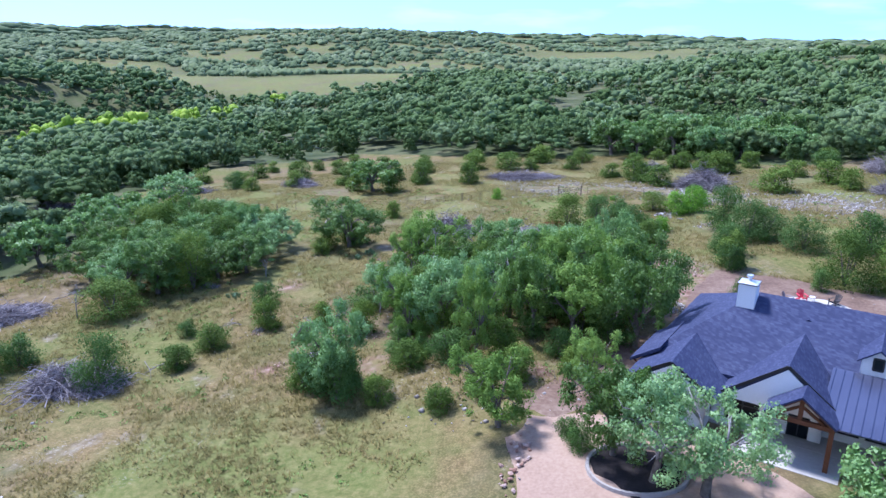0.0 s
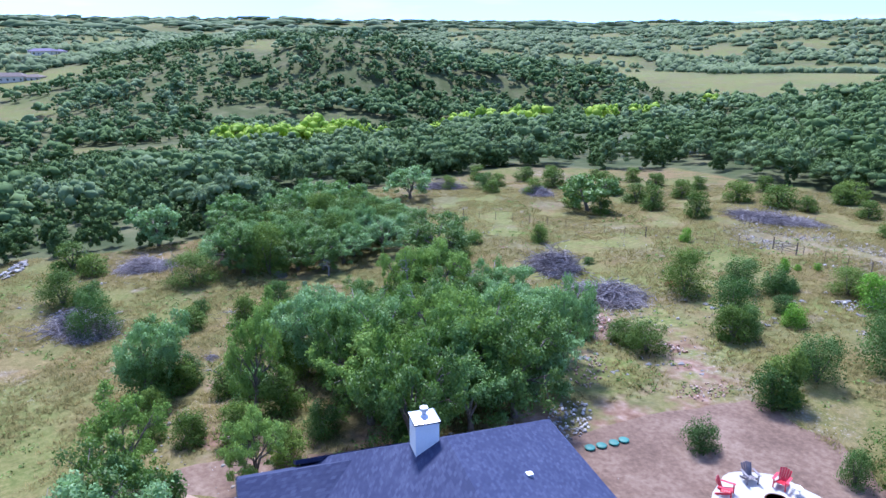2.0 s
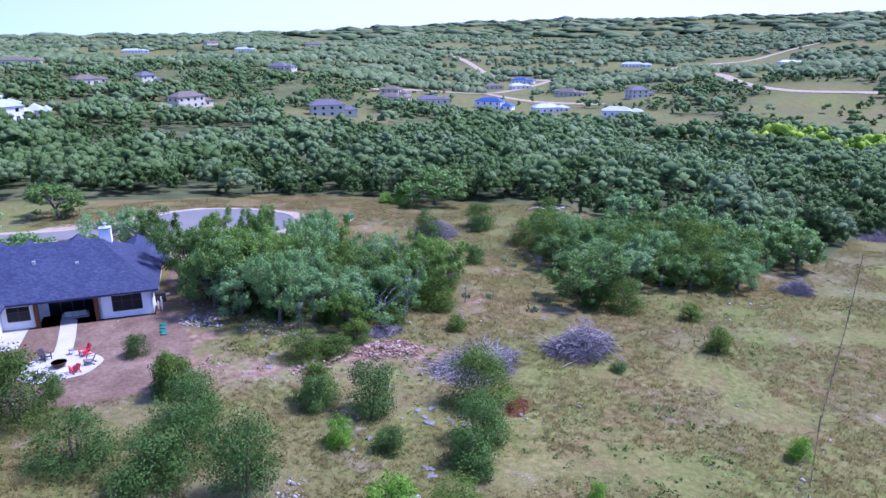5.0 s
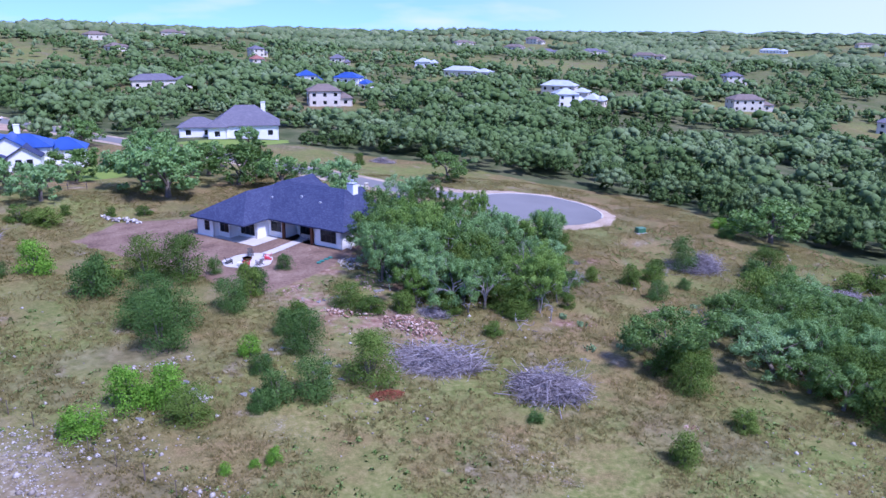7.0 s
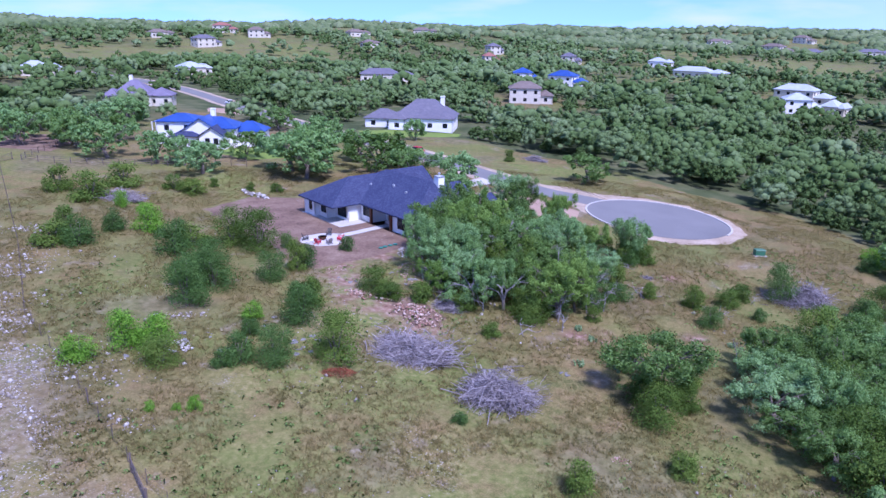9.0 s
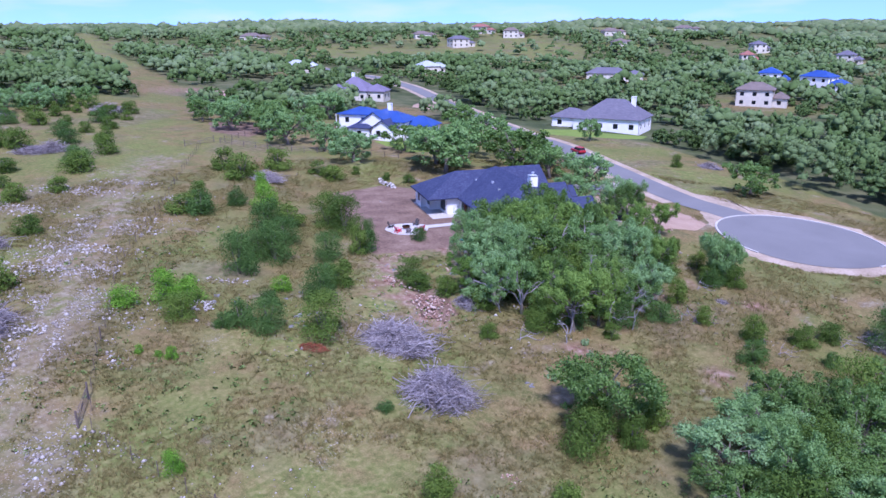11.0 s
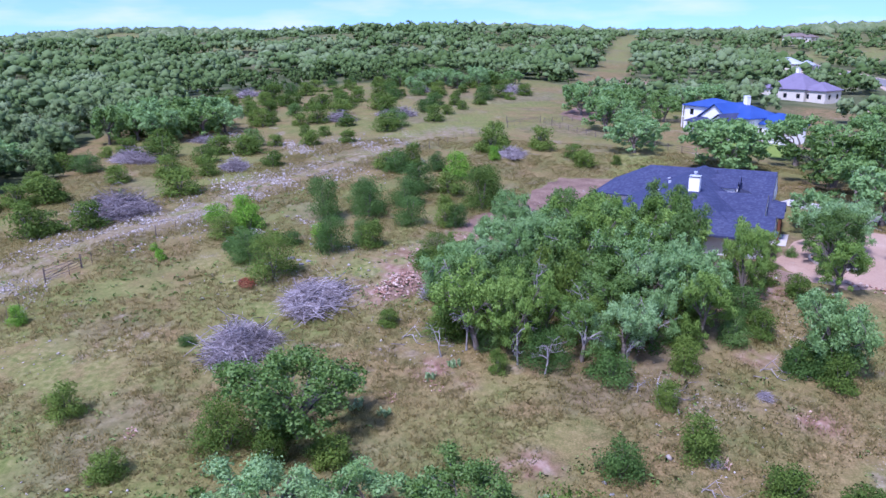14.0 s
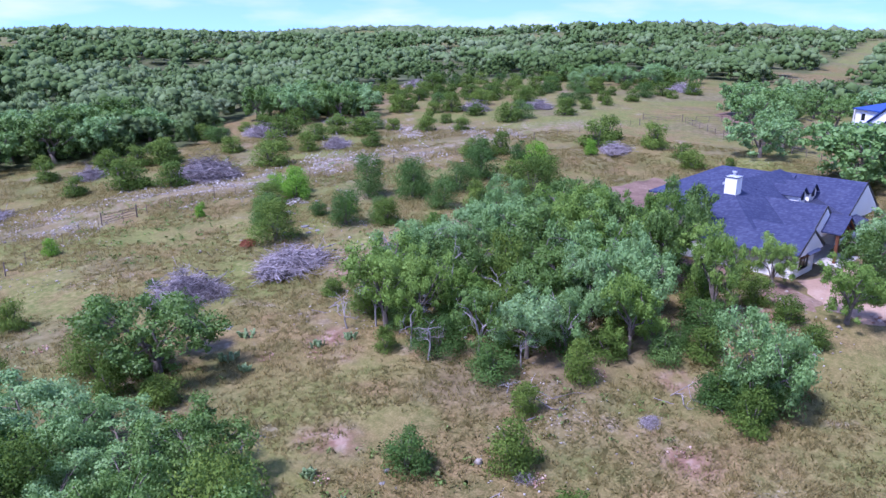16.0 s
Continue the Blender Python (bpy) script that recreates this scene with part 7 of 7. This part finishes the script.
def loose_stones():
    """Pale stones strewn along the lane, through the field and round the yard: past counting."""
    rng = np.random.default_rng(5)
    n = 21000
    k = rng.random(n)
    line = np.array(along(LANE[:-1], 0.5))
    pick = rng.integers(0, len(line), n)
    off = rng.normal(0, 5.0, (2, n))
    x = np.where(k < 0.7, line[pick, 0] + off[0], rng.uniform(-40, 62, n))
    y = np.where(k < 0.7, line[pick, 1] + off[1], rng.uniform(36, 112, n))
    keep = np.where(k < 0.7, (noise2(x, y, 4.2, 0.5) > 0.47) & (near_line(LANE, x, y) > 1.0), noise2(x, y, 9, 1.4) > 0.58)
    x, y = x[keep], y[keep]
    s = rng.uniform(0.035, 0.115, len(x)) * (1 + (rng.random(len(x)) < 0.06) * 1.6)
    for px, py, pw, pd, many in STONE_DRIFTS:
        q = rng.normal(0, 0.5, (2, many))
        x, y = np.append(x, px + q[0] * pw + q[1] * 0.5 * pd), np.append(y, py + q[1] * pd + q[0] * 0.5 * pw)
        s = np.append(s, 0.06 + 0.22 * rng.random(many) ** 3)
    n = len(x)
    base = np.array([(1, 0, 0), (0.3, 0.95, 0), (-0.85, 0.5, 0), (-0.7, -0.75, 0), (0.45, -0.85, 0), (0.1, 0.1, 0.8), (0, 0, -0.4)])
    tri = np.array([(0, 1, 5), (1, 2, 5), (2, 3, 5), (3, 4, 5), (4, 0, 5), (1, 0, 6), (2, 1, 6), (3, 2, 6), (4, 3, 6), (0, 4, 6)])
    a = rng.uniform(0, 6.28, n)
    v = base[None] * s[:, None, None] * rng.uniform(0.7, 1.25, (n, 7, 1))
    c, sn = np.cos(a)[:, None], np.sin(a)[:, None]
    v = np.stack([v[:, :, 0] * c - v[:, :, 1] * sn + x[:, None], v[:, :, 0] * sn + v[:, :, 1] * c + y[:, None], v[:, :, 2] + height(x, y)[:, None] + 0.02], -1)
    f = (tri[None] + (np.arange(n) * 7)[:, None, None]).reshape(-1, 3)
    tagged(new("loose_stones", mesh_of("loose_stones", v.reshape(-1, 3), f, LIMESTONE)), "pale limestone pieces strewn over the lane and field", "stones", kind="stuff")


def mulch_heap():
    rng = np.random.default_rng(8)
    v, f = [], []
    for _ in range(420):
        r, a = math.sqrt(rng.random()), rng.uniform(0, 6.28)
        ux, uy = r * math.cos(a), r * math.sin(a)
        pts, rad = stick(rng, np.array([ux * 1.6, uy * 0.8, heap_height(ux, uy) * 0.4 + 0.05]), rng.uniform(0, 6.28), rng.normal(0, 0.3), rng.uniform(0.2, 0.6), 0.02)
        tube(v, f, pts, rad, 3)
    red = material("red_twigs", [(0.16, 0.05, 0.025), (0.26, 0.09, 0.045)], 2, 0.95, island=0.5)
    ob = tagged(new("brush_mound", mesh_of("brush_mound", v, f, red)), "small heap of rust-red dead juniper twigs", "brush mound")
    ob.matrix_world = pose(-2.9, 56.4, zg(-2.9, 56.4), 0, 0, 20)


loose_stones()
mulch_heap()


# ---- prickly pears ----
PEAR_PAD = material("prickly_pear_pad", [(0.1, 0.17, 0.06), (0.2, 0.28, 0.12)], 2, 0.6, obj=0.5)


def pad_mesh():
    bm = bmesh.new()
    bmesh.ops.create_uvsphere(bm, u_segments=8, v_segments=5, radius=0.5)
    for vv in bm.verts:
        vv.co = Vector((vv.co.x * 0.26, vv.co.y * 0.17 * (1 + 0.4 * vv.co.z) * 1.3, (vv.co.z + 0.5) * 0.32))
        vv.co.x, vv.co.y = vv.co.y * 0.35, vv.co.x
    me = bpy.data.meshes.new("pad")
    bm.to_mesh(me)
    bm.free()
    me.materials.append(PEAR_PAD)
    return me


PEAR_MESH = pad_mesh()


def prickly_pear(x, y, wide, seed):
    """Low clump of flat cactus pads, pad on pad."""
    rng = random.Random(seed)
    ob = tagged(new("prickly_pear"), "low grey-green prickly pear clump in dry grass", "cactus", "prickly pears")
    ob.matrix_world = pose(x, y, zg(x, y), 0, 0, rng.uniform(0, 360))
    for _ in range(16):
        r, a = wide / 2 * math.sqrt(rng.random()), rng.uniform(0, 6.28)
        m = pose(r * math.cos(a), r * math.sin(a), -0.02, rng.uniform(-25, 25), rng.uniform(-25, 25), rng.uniform(0, 360))
        part("pad", PEAR_MESH, ob).matrix_local = m
        for _k in range(rng.randint(1, 2)):
            part("pad", PEAR_MESH, ob).matrix_local = m @ pose(0, rng.uniform(-0.06, 0.06), 0.26, rng.uniform(-30, 30), rng.uniform(-20, 20), rng.uniform(-50, 50)) @ Matrix.Diagonal((0.85, 0.85, 0.85, 1))


for _k, (_x, _y, _w) in enumerate([(16.9, 74.5, 0.9), (16.7, 68.5, 1.2), (20.3, 69.2, 1.4), (32.4, 83.6, 1.2), (21.5, 71.2, 0.8), (15.2, 76.4, 0.9), (30.6, 80.8, 0.8)]):
    prickly_pear(_x, _y, _w, 400 + _k)


# ---- grass ----
def grass():
    """Tufts of dry and green grass over the open land near the house: past counting."""
    rng = np.random.default_rng(9)
    n = 150000
    r, a = 84 * np.sqrt(rng.random(n)), rng.uniform(0, 6.28, n)
    x, y = 6 + r * np.sin(a), 76 + r * np.cos(a)
    keep = inside(MEADOW, x, y) & (near_line(ROAD, x, y) > 6.5) & (np.hypot(x - 18.3, y - 132.6) > 15)
    keep &= ~inside([(-9, 98), (-12.5, 86), (-18, 77.5), (-33, 86), (-51.5, 97), (-50, 108), (-37, 113), (-14, 130), (6, 128), (14, 120), (4, 109)], x, y)
    keep &= (near_line(LANE, x, y) > 0.5 + 1.6 * rng.random(n)) & (noise2(x, y, 3.1, 0.3) + 0.25 * rng.random(n) > 0.5)
    keep &= (near_line(RED_SOIL, x, y) > 1.0 + 3.2 * rng.random(n))
    x, y = x[keep], y[keep]
    n = len(x)
    blades = 7
    t = rng.uniform(0, 6.28, (n, blades))
    h = rng.uniform(0.1, 0.32, (n, 1)) * rng.uniform(0.7, 1.2, (n, blades))
    w = rng.uniform(0.024, 0.05, (n, blades))
    z = height(x, y)[:, None]
    lean = rng.uniform(0.1, 0.42, (n, blades))
    ox, oy = x[:, None] + rng.normal(0, 0.16, (n, blades)), y[:, None] + rng.normal(0, 0.16, (n, blades))
    p0 = np.stack([ox - np.sin(t) * w, oy + np.cos(t) * w, z + 0 * t - 0.02], -1)
    p1 = np.stack([ox + np.sin(t) * w, oy - np.cos(t) * w, z + 0 * t - 0.02], -1)
    p2 = np.stack([ox + np.cos(t) * lean, oy + np.sin(t) * lean, z + h], -1)
    v = np.stack([p0, p1, p2], 2).reshape(-1, 3)
    me = mesh_of("grass", v, np.arange(len(v)).reshape(-1, 3), GRASS_BLADE, True)
    me.normals_split_custom_set_from_vertices(np.tile([(0.0, 0.0, 1.0)], (len(v), 1)))
    tagged(new("grass", me), "tufts of dry straw and green meadow grass", "grass", kind="stuff")



def weeds():
    """Low leafy weeds in drifts through the meadow: past counting."""
    rng = np.random.default_rng(19)
    n = 4800
    x, y = rng.uniform(-42, 66, n), rng.uniform(26, 122, n)
    keep = inside(MEADOW, x, y) & (noise2(x, y, 6.0, 2.3) + 0.3 * rng.random(n) > 0.75) & (np.hypot(x - 18.3, y - 132.6) > 15) & (near_line(ROAD, x, y) > 6.5)
    keep &= ~inside([(-9, 98), (-12.5, 86), (-18, 77.5), (-33, 86), (-51.5, 97), (-50, 108), (-37, 113), (-14, 130), (6, 128), (14, 120), (4, 109)], x, y)
    x, y = x[keep], y[keep]
    n, leaves = len(x), 22
    wide = rng.uniform(0.16, 0.5, (n, 1))
    t, r = rng.uniform(0, 6.28, (n, leaves)), np.sqrt(rng.random((n, leaves)))
    p = np.stack([x[:, None] + np.cos(t) * r * wide, y[:, None] + np.sin(t) * r * wide, height(x, y)[:, None] + (1.05 - r) * wide * 0.8 + 0.03], -1)
    s = rng.uniform(0.05, 0.11, (n, leaves, 1))
    u = rng.normal(size=p.shape)
    w = rng.normal(size=p.shape) * (1, 1, 0.5)
    v = np.stack([p - u * s * 0.6, p + u * s * 0.6, p + w * s], 2).reshape(-1, 3)
    me = mesh_of("weeds", v, np.arange(len(v)).reshape(-1, 3), WEED_LEAF, True)
    me.normals_split_custom_set_from_vertices(np.tile([(0.0, 0.0, 1.0)], (len(v), 1)))
    tagged(new("meadow_weeds", me), "low green weeds growing in drifts through the grass", "weeds", kind="stuff")


grass()
weeds()
